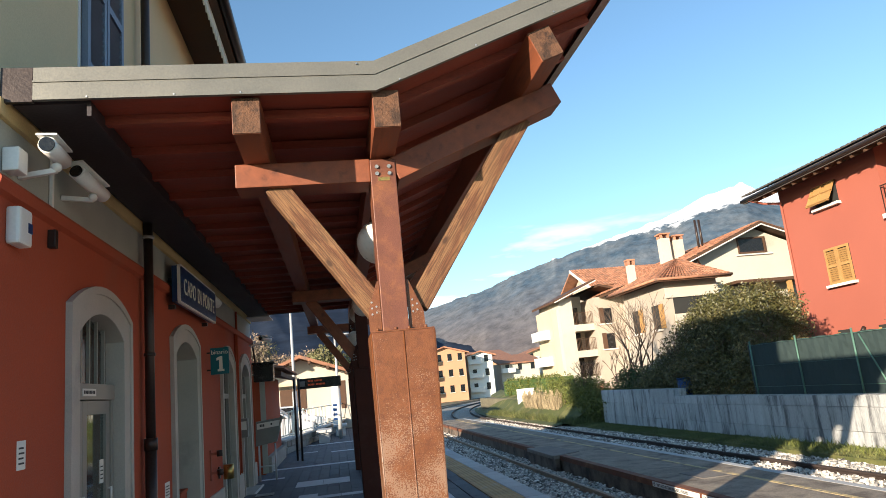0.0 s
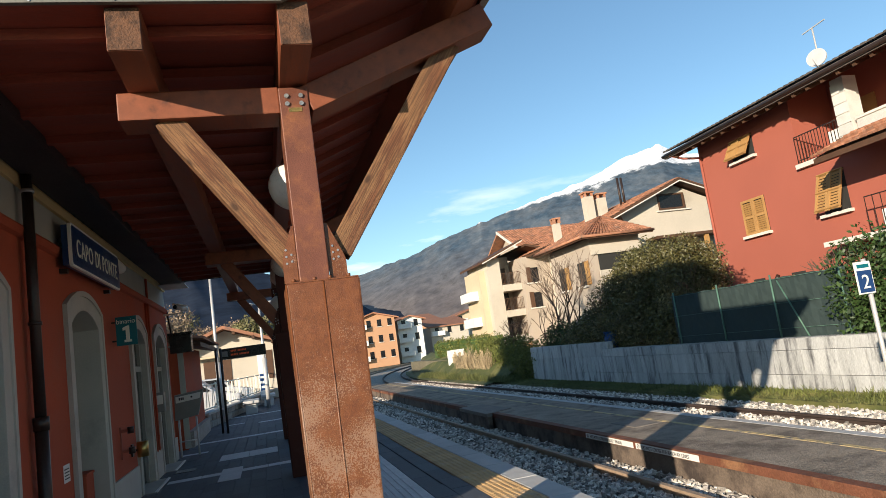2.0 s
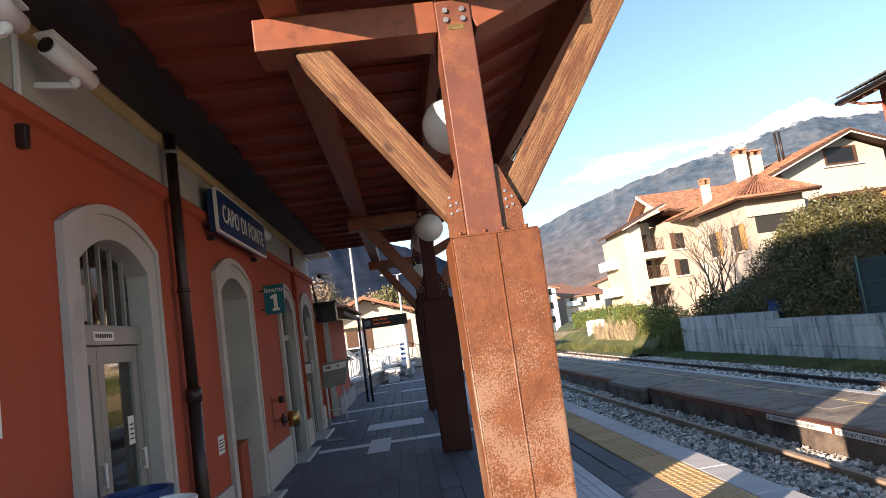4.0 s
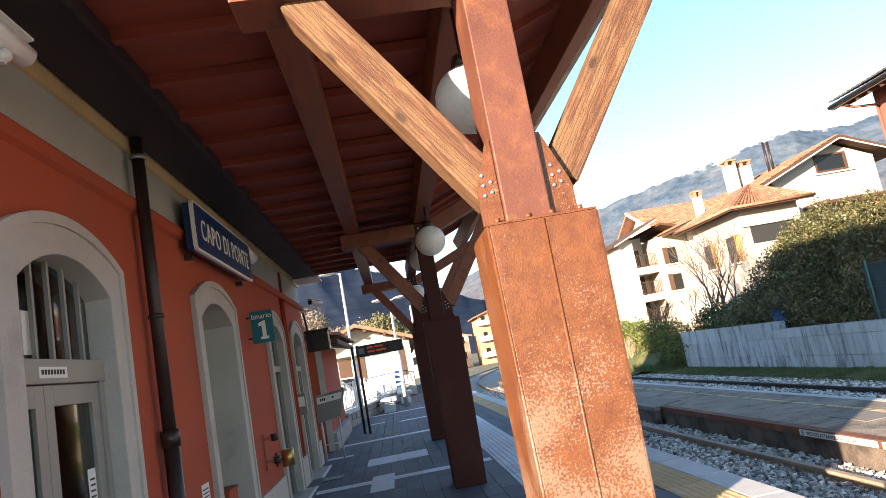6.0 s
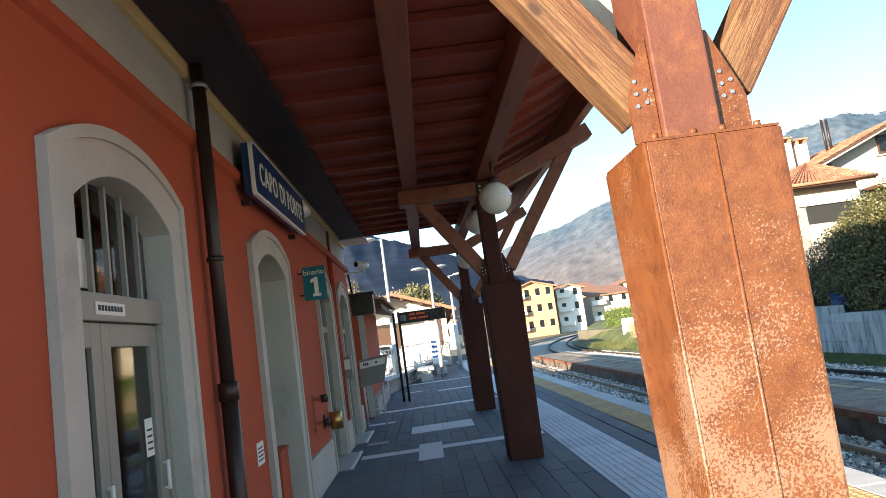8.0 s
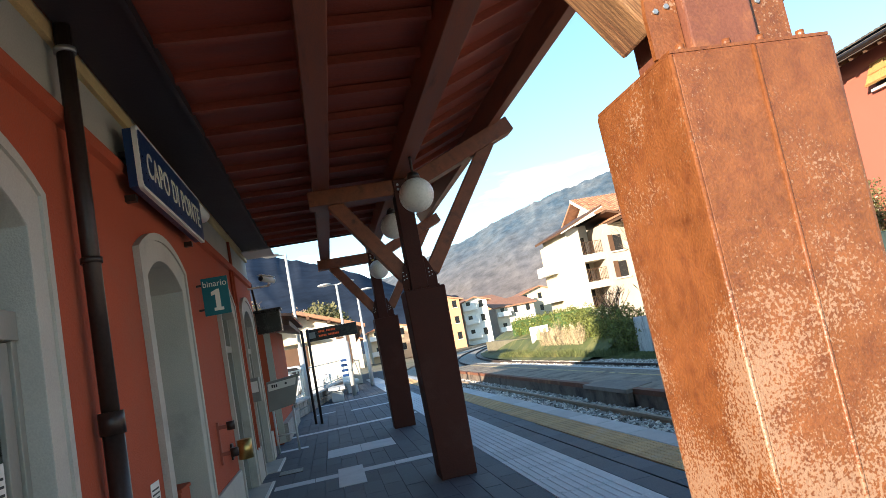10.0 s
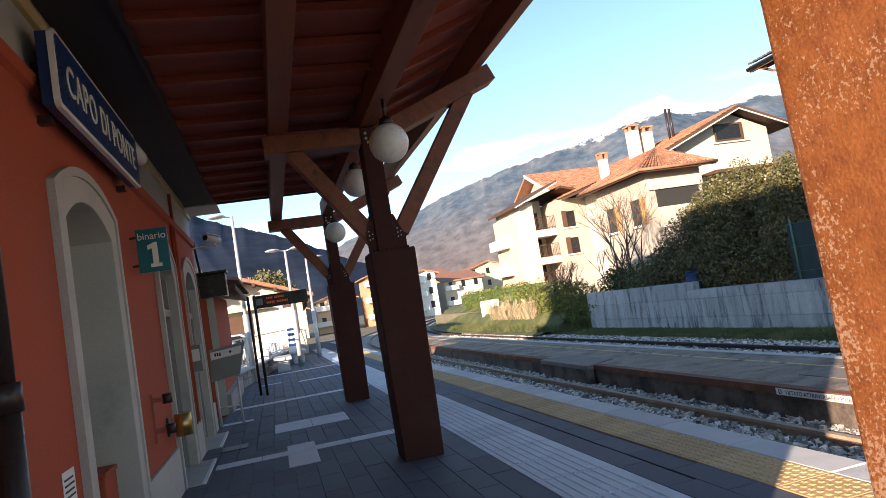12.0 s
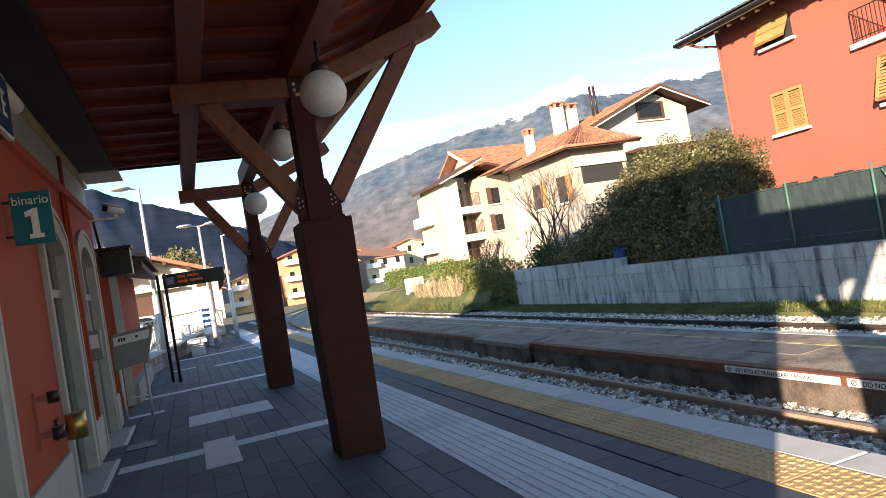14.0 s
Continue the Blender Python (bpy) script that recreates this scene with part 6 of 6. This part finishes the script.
# train display on a twin post
ds = thing("train_display", (-1.7, 15, 0), "black train display with amber letters on a twin post", "display")
for y, x in ((14.9, -1.72), (15.15, -1.86)):
    part("post", tube(nb(), (x, y, 0), (x, y, 2.17), 0.03), M_DARKMETAL, ds)
part("case", box(nb(), -1.76, -0.58, 14.95, 15.12, 1.87, 2.15), M_SCREEN, ds, bevel=0.01)
part("icon", box(nb(), -1.70, -1.55, 14.942, 14.95, 1.94, 2.08), M_CASE, ds)
for r_, segs in ((2.05, (4, 6)), (1.95, (5, 7))):
    x = -1.47
    for s in segs:
        for k in range(s):
            part("amber_letter", box(nb(), x, x + 0.026, 14.943, 14.95, r_, r_ + 0.045), M_AMBER, ds)
            x += 0.036
        x += 0.035


def lamp_post(x, y, h, heads, label):
    l = thing("lamp_post", (x, y, 0), label, "lamp", "platform lamp posts")
    part("pole", tube(nb(), (x, y, 0.9), (x, y, h), 0.06, 0.04), M_LAMP, l)
    part("pole_foot", tube(nb(), (x, y, 0), (x, y, 1.9), 0.085), M_LAMP, l)
    for dx in heads:
        part("arm", tube(nb(), (x, y, h - 0.03), (x + dx * 0.3, y, h + 0.03), 0.02), M_LAMP, l)
        part("lamp_head", ball(nb(), (x + dx * 0.42, y, h + 0.03), 0.25, 16, 8, 0.22), M_LAMP, l)
    return l


lamp_post(-2.12, 19.6, 4.72, (-1,), "tall grey lamp post beside the platform")
lamp_post(-0.68, 23.5, 3.98, (-1, 1), "grey lamp post with two round heads")
lamp_post(0.2, 27.5, 3.95, (1,), "slim grey lamp post down the platform")

# railing on a low stone wall along the yard
fw = thing("yard_wall", (-1.8, 24, 0), "low rubble stone wall along the platform", "wall")
for k in range(26):
    y = 17.4 + k * 0.62
    x = -2.55 + (y - 17.4) * 0.135
    for c in range(2):
        part("stone", beam(nb(), (x, y + 0.3 * (c % 2) * 0.5, 0.1 + c * 0.2), (x + 0.08, y + 0.58, 0.1 + c * 0.2), 0.3, 0.19, (1, 0, 0)), M_RUBBLE, fw, bevel=0.015)
bm = beam(nb(), (-2.55, 17.4, 0.43), (-0.35, 33.5, 0.43), 0.4, 0.06, (1, 0, 0))
part("coping", bm, M_KERB, fw, "pale coping")
yr = thing("yard_railing", (-1.8, 24, 0.45), "white painted metal railing with slanted bars", "railing")
for z in (0.55, 1.25):
    part("bar", beam(nb(), (-2.5, 17.4, z), (-0.35, 33.5, z), 0.035, 0.035, (1, 0, 0)), M_LETTER, yr)
for k in range(40):
    y = 17.5 + k * 0.4
    x = -2.5 + (y - 17.4) * 0.1336
    dy = 0.16 if k % 2 else -0.16
    part("slanted_bar", beam(nb(), (x, y, 0.55), (x + dy * 0.13, y + dy, 1.25), 0.02, 0.02, (1, 0, 0)), M_LETTER, yr)
for k in range(9):
    y = 17.4 + k * 2.0
    x = -2.5 + (y - 17.4) * 0.1336
    part("railing_post", box(nb(), x - 0.025, x + 0.025, y - 0.025, y + 0.025, 0.45, 1.3), M_LETTER, yr)
for k, (x, y) in enumerate(((-1.35, 21.5), (-0.75, 25.0))):
    b = thing("stone_bench", (x, y, 0), "pale stone block bench on the platform", "bench", "stone benches")
    part("seat", box(nb(), x - 0.2, x + 0.35, y, y + 1.6, 0.36, 0.46), M_KERB, b, bevel=0.02)
    for yy in (y + 0.1, y + 1.25):
        part("support", box(nb(), x - 0.12, x + 0.27, yy, yy + 0.25, 0, 0.36), M_KERB, b, bevel=0.02)
ib = thing("info_board", (-0.9, 27.0, 0), "slim white information board with blue bars", "sign")
part("board", box(nb(), -0.98, -0.62, 26.6, 26.66, 0.2, 2.1), M_WHITE, ib, bevel=0.02)
for k in range(4):
    part("blue_bar", box(nb(), -0.95, -0.65, 26.59, 26.6, 0.6 + k * 0.2, 0.7 + k * 0.2), M_BLUE, ib)

hl = thing("goods_hall", (-3, 36, 0), "cream rendered hall with a low gabled roof in the sun", "building")
HX0, HX1, HYF = -5.0, 0.0, 32.0
part("wall", prism(nb(), [(HX0, 0), (HX1, 0), (HX1, 2.72), ((HX0 + HX1) / 2, 3.63), (HX0, 2.72)], "y", HYF, HYF + 16), M_PALE, hl)
mid = (HX0 + HX1) / 2
for quad in ([(HX0 - 0.5, HYF - 1, 2.72), (mid, HYF - 1, 3.83), (mid, HYF + 17, 3.83), (HX0 - 0.5, HYF + 17, 2.72)], [(mid, HYF - 1, 3.83), (HX1 + 0.5, HYF - 1, 2.72), (HX1 + 0.5, HYF + 17, 2.72), (mid, HYF + 17, 3.83)]):
    part("roof", sloped(nb(), quad, 0.16), M_TILE, hl, "brown tiled roof with wooden eaves")
for k in range(6):
    x = HX0 + 0.2 + k * 0.9
    z = 3.63 - abs(x - mid) * 0.365
    part("rafter_tail", box(nb(), x, x + 0.14, HYF - 1.0, HYF, z - 0.12, z + 0.02), M_EAVE, hl)
part("door", box(nb(), -3.6, -2.3, HYF - 0.03, HYF + 0.04, 0, 2.2), M_EAVE, hl, "dark wooden boarded door")
part("window", box(nb(), -0.9, -0.3, HYF - 0.03, HYF + 0.04, 1.0, 2.4), M_EAVE, hl, "dark boarded window")
part("canopy_slab", box(nb(), -4.2, -1.6, HYF - 0.5, HYF, 2.35, 2.45), M_YELHOUSE, hl, "small ochre canopy")
for x in (-1.7, 1.1):
    part("bracket", beam(nb(), (HX1, HYF + 2 + x, 2.0), (HX1 + 0.45, HYF + 2 + x, 2.6), 0.12, 0.12), M_EAVE, hl)


def car(x, y, rot, label):
    c = thing("parked_car", (x, y, 0), label, "car", "parked cars")
    prof = [(-2.0, 0.25), (2.0, 0.25), (2.05, 0.75), (1.2, 0.92), (0.6, 1.38), (-1.2, 1.42), (-1.9, 0.95), (-2.05, 0.7)]
    ob = part("body", prism(nb(), [(x + u * 0.95, v) for u, v in prof], "y", y - 0.8, y + 0.8), M_CAR, c, bevel=0.06)
    part("side_glass", prism(nb(), [(x + u * 0.95, v) for u, v in ((-1.5, 0.97), (1.0, 0.97), (0.5, 1.32), (-1.15, 1.35))], "y", y - 0.815, y + 0.815), M_SCREEN, c)
    for u in (-1.3, 1.3):
        for v in (-0.82, 0.72):
            w = part("wheel", tube(nb(), (x + u, y + v, 0.31), (x + u, y + v + 0.12, 0.31), 0.31, seg=18), M_TYRE, c)
            part("rim", tube(nb(), (x + u, y + v - 0.005, 0.31), (x + u, y + v + 0.125, 0.31), 0.18, seg=14), M_LAMP, w)
    return c


car(-3.6, 23.5, 0, "pale grey parked car in the station yard")
car(-3.2, 28.0, 0, "light silver parked car in the station yard")

# trees on the slope behind the station
bm = nb()
prism(bm, [(-75, -0.74), (-2.5, -0.74), (-12, 2.6), (-75, 15)], "y", 84, 132)
setting("ground_slope", bm, M_GROUND, "brown wooded slope behind the station")
for k in range(20):
    random.seed(40 + k)
    x, y = -38 + k * 1.85 + random.uniform(-1, 1), 95 + random.uniform(-8, 12)
    z0 = 0.2 + max(0, (-x - 2.5) * 0.34 if x > -12 else 2.6 + (-x - 12) * 0.196)
    t = thing("hillside_tree", (x, y, z0 - 0.3), "leafless greyish brown tree on the slope", "tree", "trees on the slope")
    bm = nb()
    tube(bm, (x, y, z0 - 0.9), (x, y, z0 + 4.5), 0.22, 0.12, 8)
    for a in range(5):
        branch(bm, Vector((x, y, z0 + 1.5 + a * 0.5)), Vector((random.uniform(-1, 1), random.uniform(-1, 1), 0.9)).normalized(), 1.8, 0.09, 2)
    part("trunk", bm, M_BARK, t)
    blobs = [(x + random.uniform(-1.6, 1.6), y + random.uniform(-1.5, 1.5), z0 + random.uniform(2.5, 6.5), random.uniform(1.4, 2.3), 1.7, random.uniform(1.2, 2.0)) for _ in range(5)]
    leaves("crown", blobs, 1700, 0.17, M_AUTUMN if k % 5 else M_LEAF, t)
tt = thing("evergreen_tree", (0.5, 60, -0.75), "round evergreen tree behind the hall", "tree")
part("trunk", tube(nb(), (-1.5, 58, -0.75), (-1.5, 58, 4), 0.25, 0.12, 8), M_BARK, tt)
leaves("crown", [(-1.5, 58, 4.6, 2.0, 1.6, 1.6), (-0.6, 58, 4.0, 1.6, 1.5, 1.2), (-2.6, 58, 4.2, 1.4, 1.4, 1.1)], 4500, 0.15, M_OLIVE, tt)

# ---- small things on the station wall ----
def camera_unit(x, y, z, label, d):
    c = thing("security_camera", (x, y, z), label, "camera", "security cameras")
    d = Vector(d).normalized()
    p = Vector((x, y, z))
    part("housing", tube(nb(), p, p + d * 0.34, 0.05, seg=16), M_WHITE, c)
    part("hood", beam(nb(), p + Vector((0, 0, 0.058)) - d * 0.02, p + Vector((0, 0, 0.058)) + d * 0.32, 0.11, 0.012, Vector((0, 0, 1)).cross(d)), M_WHITE, c)
    part("lens", tube(nb(), p - d * 0.012, p - d * 0.001, 0.042, seg=16), M_SCREEN, c, "dark lens")
    part("joint", ball(nb(), p + d * 0.2 + Vector((0, 0, -0.08)), 0.03, 12, 8), M_WHITE, c)
    part("arm", beam(nb(), p + d * 0.2 + Vector((0, 0, -0.10)), Vector((WX, (p + d * 0.2).y, z - 0.12)), 0.03, 0.03, (0, 0, 1)), M_WHITE, c)
    return c


camera_unit(-2.22, -0.48, 3.14, "white tubular security camera on a wall arm", (-0.1, 1, 0.05))
camera_unit(-2.29, 0.18, 3.20, "white tubular security camera on a wall arm, tilted down", (0.22, 1, -0.25))
camera_unit(-2.2, 10.3, 2.92, "small grey security camera at the wall end", (0.6, 1, -0.1))
jb = thing("junction_box", (WX, -0.42, 3.0), "white plastic junction box with cable on the grey band", "box")
part("box", box(nb(), WX, WX + 0.09, -0.5, -0.38, 2.99, 3.13), M_WHITE, jb, bevel=0.008)
part("conduit", box(nb(), WX, WX + 0.02, 0.16, 0.19, 2.95, 3.28), M_WHITE, jb)
sn = thing("siren_box", (WX, -0.32, 2.55), "white alarm siren box with a blue patch on the red wall", "alarm")
part("housing", box(nb(), WX, WX + 0.08, -0.44, -0.27, 2.58, 2.80), M_WHITE, sn, bevel=0.02)
part("blue_patch", box(nb(), WX + 0.0805, WX + 0.083, -0.335, -0.28, 2.66, 2.72), M_BLUE, sn)
hk = thing("wall_hook", (WX, 0.2, 2.7), "small dark metal hook plate on the wall", "hook")
part("plate", box(nb(), WX, WX + 0.05, 0.14, 0.19, 2.68, 2.80), M_DARKMETAL, hk, bevel=0.005)
for y, z, h, w in ((-0.23, 1.33, 0.16, 0.11), (3.10, 0.72, 0.16, 0.2)):
    n_ = thing("wall_notice", (WX, y, z), "white paper notice stuck on the red wall", "notice", "wall notices")
    part("sheet", box(nb(), WX + 0.001, WX + 0.004, y, y + w, z, z + h), M_PAPER, n_)
    for k in range(4):
        part("print", box(nb(), WX + 0.004, WX + 0.0055, y + 0.02, y + w - 0.02 - 0.01 * (k % 2), z + 0.03 + k * 0.028, z + 0.04 + k * 0.028), M_INK, n_)
sp_ = thing("loudspeaker", (WX, 5.6, 3.1), "white tubular loudspeaker on the wall beside the sign", "loudspeaker")
part("horn", tube(nb(), (WX + 0.12, 5.50, 3.11), (WX + 0.14, 5.74, 3.05), 0.055, 0.07, 16), M_WHITE, sp_)
part("bracket", box(nb(), WX, WX + 0.1, 5.6, 5.64, 3.06, 3.1), M_CASE, sp_)
cd = thing("conduit_pipe", (WX, 7.85, 0), "thin red painted conduit on the wall", "pipe")
part("pipe", tube(nb(), (WX + 0.02, 8.3, 0.4), (WX + 0.02, 8.3, 2.85), 0.018, seg=8), M_RED, cd)
part("pipe", tube(nb(), (WX + 0.02, 8.52, 0.4), (WX + 0.02, 8.52, 3.28), 0.02, seg=8), M_RED, cd)
# brass ticket-stamp holder on a red bracket
st = thing("stamp_bracket", (WX, 5.95, 0.7), "red steel wall bracket holding a brass cylinder", "bracket")
part("back_bar", box(nb(), WX, WX + 0.02, 5.60, 5.64, 0.62, 1.02), M_REDHOUSE, st)
for z in (0.95, 0.70):
    part("arm", box(nb(), WX + 0.02, WX + 0.13, 5.60, 5.64, z, z + 0.035), M_REDHOUSE, st)
    part("knob", tube(nb(), (WX + 0.13, 5.62, z - 0.02), (WX + 0.13, 5.62, z + 0.06), 0.04, seg=12), M_DARKMETAL, st)
part("cylinder", tube(nb(), (WX + 0.14, 6.3, 0.56), (WX + 0.14, 6.3, 0.76), 0.075, seg=20), M_BRASS, st, "bright brass cylinder")
part("cylinder_plate", box(nb(), WX, WX + 0.02, 6.24, 6.36, 0.58, 0.74), M_DARKMETAL, st)
part("cylinder_arm", box(nb(), WX + 0.02, WX + 0.2, 6.26, 6.30, 0.64, 0.67), M_DARKMETAL, st)
vm = thing("ticket_box", (WX, 8.75, 1.0), "small grey ticket stamping box on the wall", "machine")
part("body", box(nb(), WX, WX + 0.14, 8.62, 8.80, 1.02, 1.35), M_CASE, vm, bevel=0.01)
part("face", box(nb(), WX + 0.02, WX + 0.12, 8.612, 8.62, 1.15, 1.3), M_WHITE, vm)
dr_ = thing("floor_drain", (-2.1, 8.3, 0), "dark metal drain grate in the paving", "drain")
part("grate", box(nb(), -2.22, -1.9, 8.4, 8.75, 0.001, 0.008), M_DARKMETAL, dr_)
for k in range(6):
    part("bar", box(nb(), -2.21, -1.91, 8.43 + k * 0.05, 8.45 + k * 0.05, 0.008, 0.014), M_ZINC, dr_)

# recycling bins by the wall
for x, y, h, m_, lab in ((-2.16, 0.52, 0.93, M_BLUE, "round blue recycling bin standing by the wall"), (-1.97, 0.28, 0.90, M_WHITE, "round white recycling bin standing by the wall"), (-2.0, -0.12, 0.90, M_OCHRE, "round yellow recycling bin standing by the wall")):
    b = thing("recycling_bin", (x, y, 0), lab, "bin", "recycling bins")
    part("body", tube(nb(), (x, y, 0), (x, y, h - 0.05), 0.14, 0.165, 20), M_CASE, b)
    bm = nb()
    ring = []
    for k in range(20):
        a = 2 * math.pi * k / 20
        ring.append([bm.verts.new((x + math.cos(a) * r_, y + math.sin(a) * r_, z)) for r_, z in ((0.17, h - 0.06), (0.175, h), (0.15, h), (0.145, h - 0.06))])
    for k in range(20):
        j = (k + 1) % 20
        for q in range(4):
            bm.faces.new((ring[k][q], ring[j][q], ring[j][(q + 1) % 4], ring[k][(q + 1) % 4]))
    part("rim", bm, m_, b, "coloured plastic rim")


# ---- paving, last of the setting ----
plat = bpy.data.objects["platform"]


def piece(name, bm, material, parent):
    me = bpy.data.meshes.new(name)
    bmesh.ops.recalc_face_normals(bm, faces=bm.faces)
    bm.to_mesh(me)
    bm.free()
    me.materials.append(material)
    return me


def lay(name, me, parent, x, y, z=0.0, sx=1.0, sy=1.0):
    o = new(name, me)
    o.parent = parent
    o.location = (x, y, z)
    o.scale = (sx, sy, 1)
    return o


def slab_bm(w, l, h=0.03, c=0.003):
    bm = nb()
    lo = [bm.verts.new((x, y, -h)) for x, y in ((0, 0), (w, 0), (w, l), (0, l))]
    mi = [bm.verts.new((x, y, -c)) for x, y in ((0, 0), (w, 0), (w, l), (0, l))]
    hi = [bm.verts.new((x, y, 0)) for x, y in ((c, c), (w - c, c), (w - c, l - c), (c, l - c))]
    for a, b in ((lo, mi), (mi, hi)):
        for i in range(4):
            j = (i + 1) % 4
            bm.faces.new((a[i], a[j], b[j], b[i]))
    bm.faces.new(hi)
    return bm


# light inlays: cross bars and squares
LIGHT = [(-2.20, 0.26, 7.33, 7.60), (-1.43, -1.11, 6.62, 7.90), (-1.57, -0.55, 9.10, 9.95), (-2.40, 0.26, 13.0, 13.28), (-2.40, -1.9, 11.0, 11.2), (-1.0, 0.26, 16.9, 17.15), (-1.9, -1.4, 17.6, 17.8), (-2.0, 0.26, 20.8, 21.1)]


for a, b, c, d in LIGHT:
    n = max(1, round((b - a) / 0.5))
    for k in range(n):
        w = (b - a) / n
        me = piece("light_paver", slab_bm(w - 0.006, d - c - 0.006), M_TACT, plat)
        lay("light_paver", me, plat, a + k * w, c, 0.007 if d - c > 1 else 0.004)

PW, PL = 0.207, 0.62
dark = piece("dark_paver", slab_bm(PW - 0.003, PL - 0.003), M_SLATE, plat)
rest = nb()
count = 0
for zone, (xa, nx) in enumerate(((-2.41, 13), (0.885, 2))):
    pw = PW if zone == 0 else 0.222
    for i in range(nx):
        j = 0
        y = -9.56 + (PL / 2 if i % 2 else 0)
        while y < 30:
            x = xa + i * pw
            wob = rng.uniform(-0.0015, 0.0015)
            if 3.2 < y < 8.0 and count < 300 and not (zone == 0 and x < -2.0 and y > 7):
                lay("dark_paver", dark, plat, x, y, wob)
                count += 1
            else:
                verts = [rest.verts.new((x + u * (pw - 0.003), y + v * (PL - 0.003), wob + w)) for u, v, w in ((0, 0, -0.03), (1, 0, -0.03), (1, 1, -0.03), (0, 1, -0.03), (0.013, 0.005, 0), (0.987, 0.005, 0), (0.987, 0.995, 0), (0.013, 0.995, 0))]
                for f in ((4, 5, 6, 7), (0, 1, 5, 4), (1, 2, 6, 5), (2, 3, 7, 6), (3, 0, 4, 7)):
                    rest.faces.new([verts[q] for q in f])
            y += PL
tagged(part("dark_pavers", rest, M_SLATE, plat), "dark slate pavers", kind="stuff")

# ribbed white guide strip
bm = slab_bm(0.594, 0.594)
for k in range(7):
    x = 0.045 + k * 0.073
    vs = [bm.verts.new(v) for v in ((x, 0.01, 0), (x + 0.035, 0.01, 0), (x + 0.035, 0.584, 0), (x, 0.584, 0), (x + 0.008, 0.014, 0.006), (x + 0.027, 0.014, 0.006), (x + 0.027, 0.58, 0.006), (x + 0.008, 0.58, 0.006))]
    for f in ((4, 5, 6, 7), (0, 1, 5, 4), (1, 2, 6, 5), (2, 3, 7, 6), (3, 0, 4, 7)):
        bm.faces.new([vs[q] for q in f])
rib = piece("guide_tile", bm, M_TACT, plat)
for k in range(72):
    lay("guide_tile", rib, plat, 0.285, -8.4 + k * 0.6, 0.002)
# yellow studded strip
bm = slab_bm(0.384, 0.394)
for i in range(6):
    for j in range(6):
        x, y = 0.035 + i * 0.063, 0.04 + j * 0.063
        q = [bm.verts.new((x + u, y + v, 0)) for u, v in ((-0.016, -0.016), (0.016, -0.016), (0.016, 0.016), (-0.016, 0.016))]
        t = [bm.verts.new((x + u, y + v, 0.006)) for u, v in ((-0.009, -0.009), (0.009, -0.009), (0.009, 0.009), (-0.009, 0.009))]
        bm.faces.new(t)
        for a in range(4):
            b = (a + 1) % 4
            bm.faces.new((q[a], q[b], t[b], t[a]))
stud = piece("stud_tile", bm, M_YELLOW, plat)
for k in range(104):
    lay("stud_tile", stud, plat, 1.333, -8.6 + k * 0.4, 0.002)
kerb = piece("kerb_stone", slab_bm(0.298, 0.994, 0.5, 0.015), M_KERB, plat)
for k in range(51):
    lay("kerb_stone", kerb, plat, 1.722, -9 + k * 1.0, 0.0)

# retaining wall: cast blocks with open joints
rw = bpy.data.objects["wall_retaining"]
bm = nb()
box(bm, 0, 0.03, 0, 1.585, 0, 0.50)
blk = piece("wall_block", bm, M_WALL, rw)
for r, za in enumerate((-0.70, -0.19, 0.32)):
    for k in range(18):
        y = 23.15 - (k + 1) * 1.6 - (0.7 if r % 2 else 0)
        tall = y > 16.5
        if r == 2 and not tall:
            o = lay("wall_block", blk, rw, RW - 0.03 - rng.uniform(0, 0.01), y, za)
            o.scale = (1, 1, 0.46)
        else:
            o = lay("wall_block", blk, rw, RW - 0.03 - rng.uniform(0, 0.01), y, za)
            if r == 2:
                o.scale = (1, 1, 0.9)
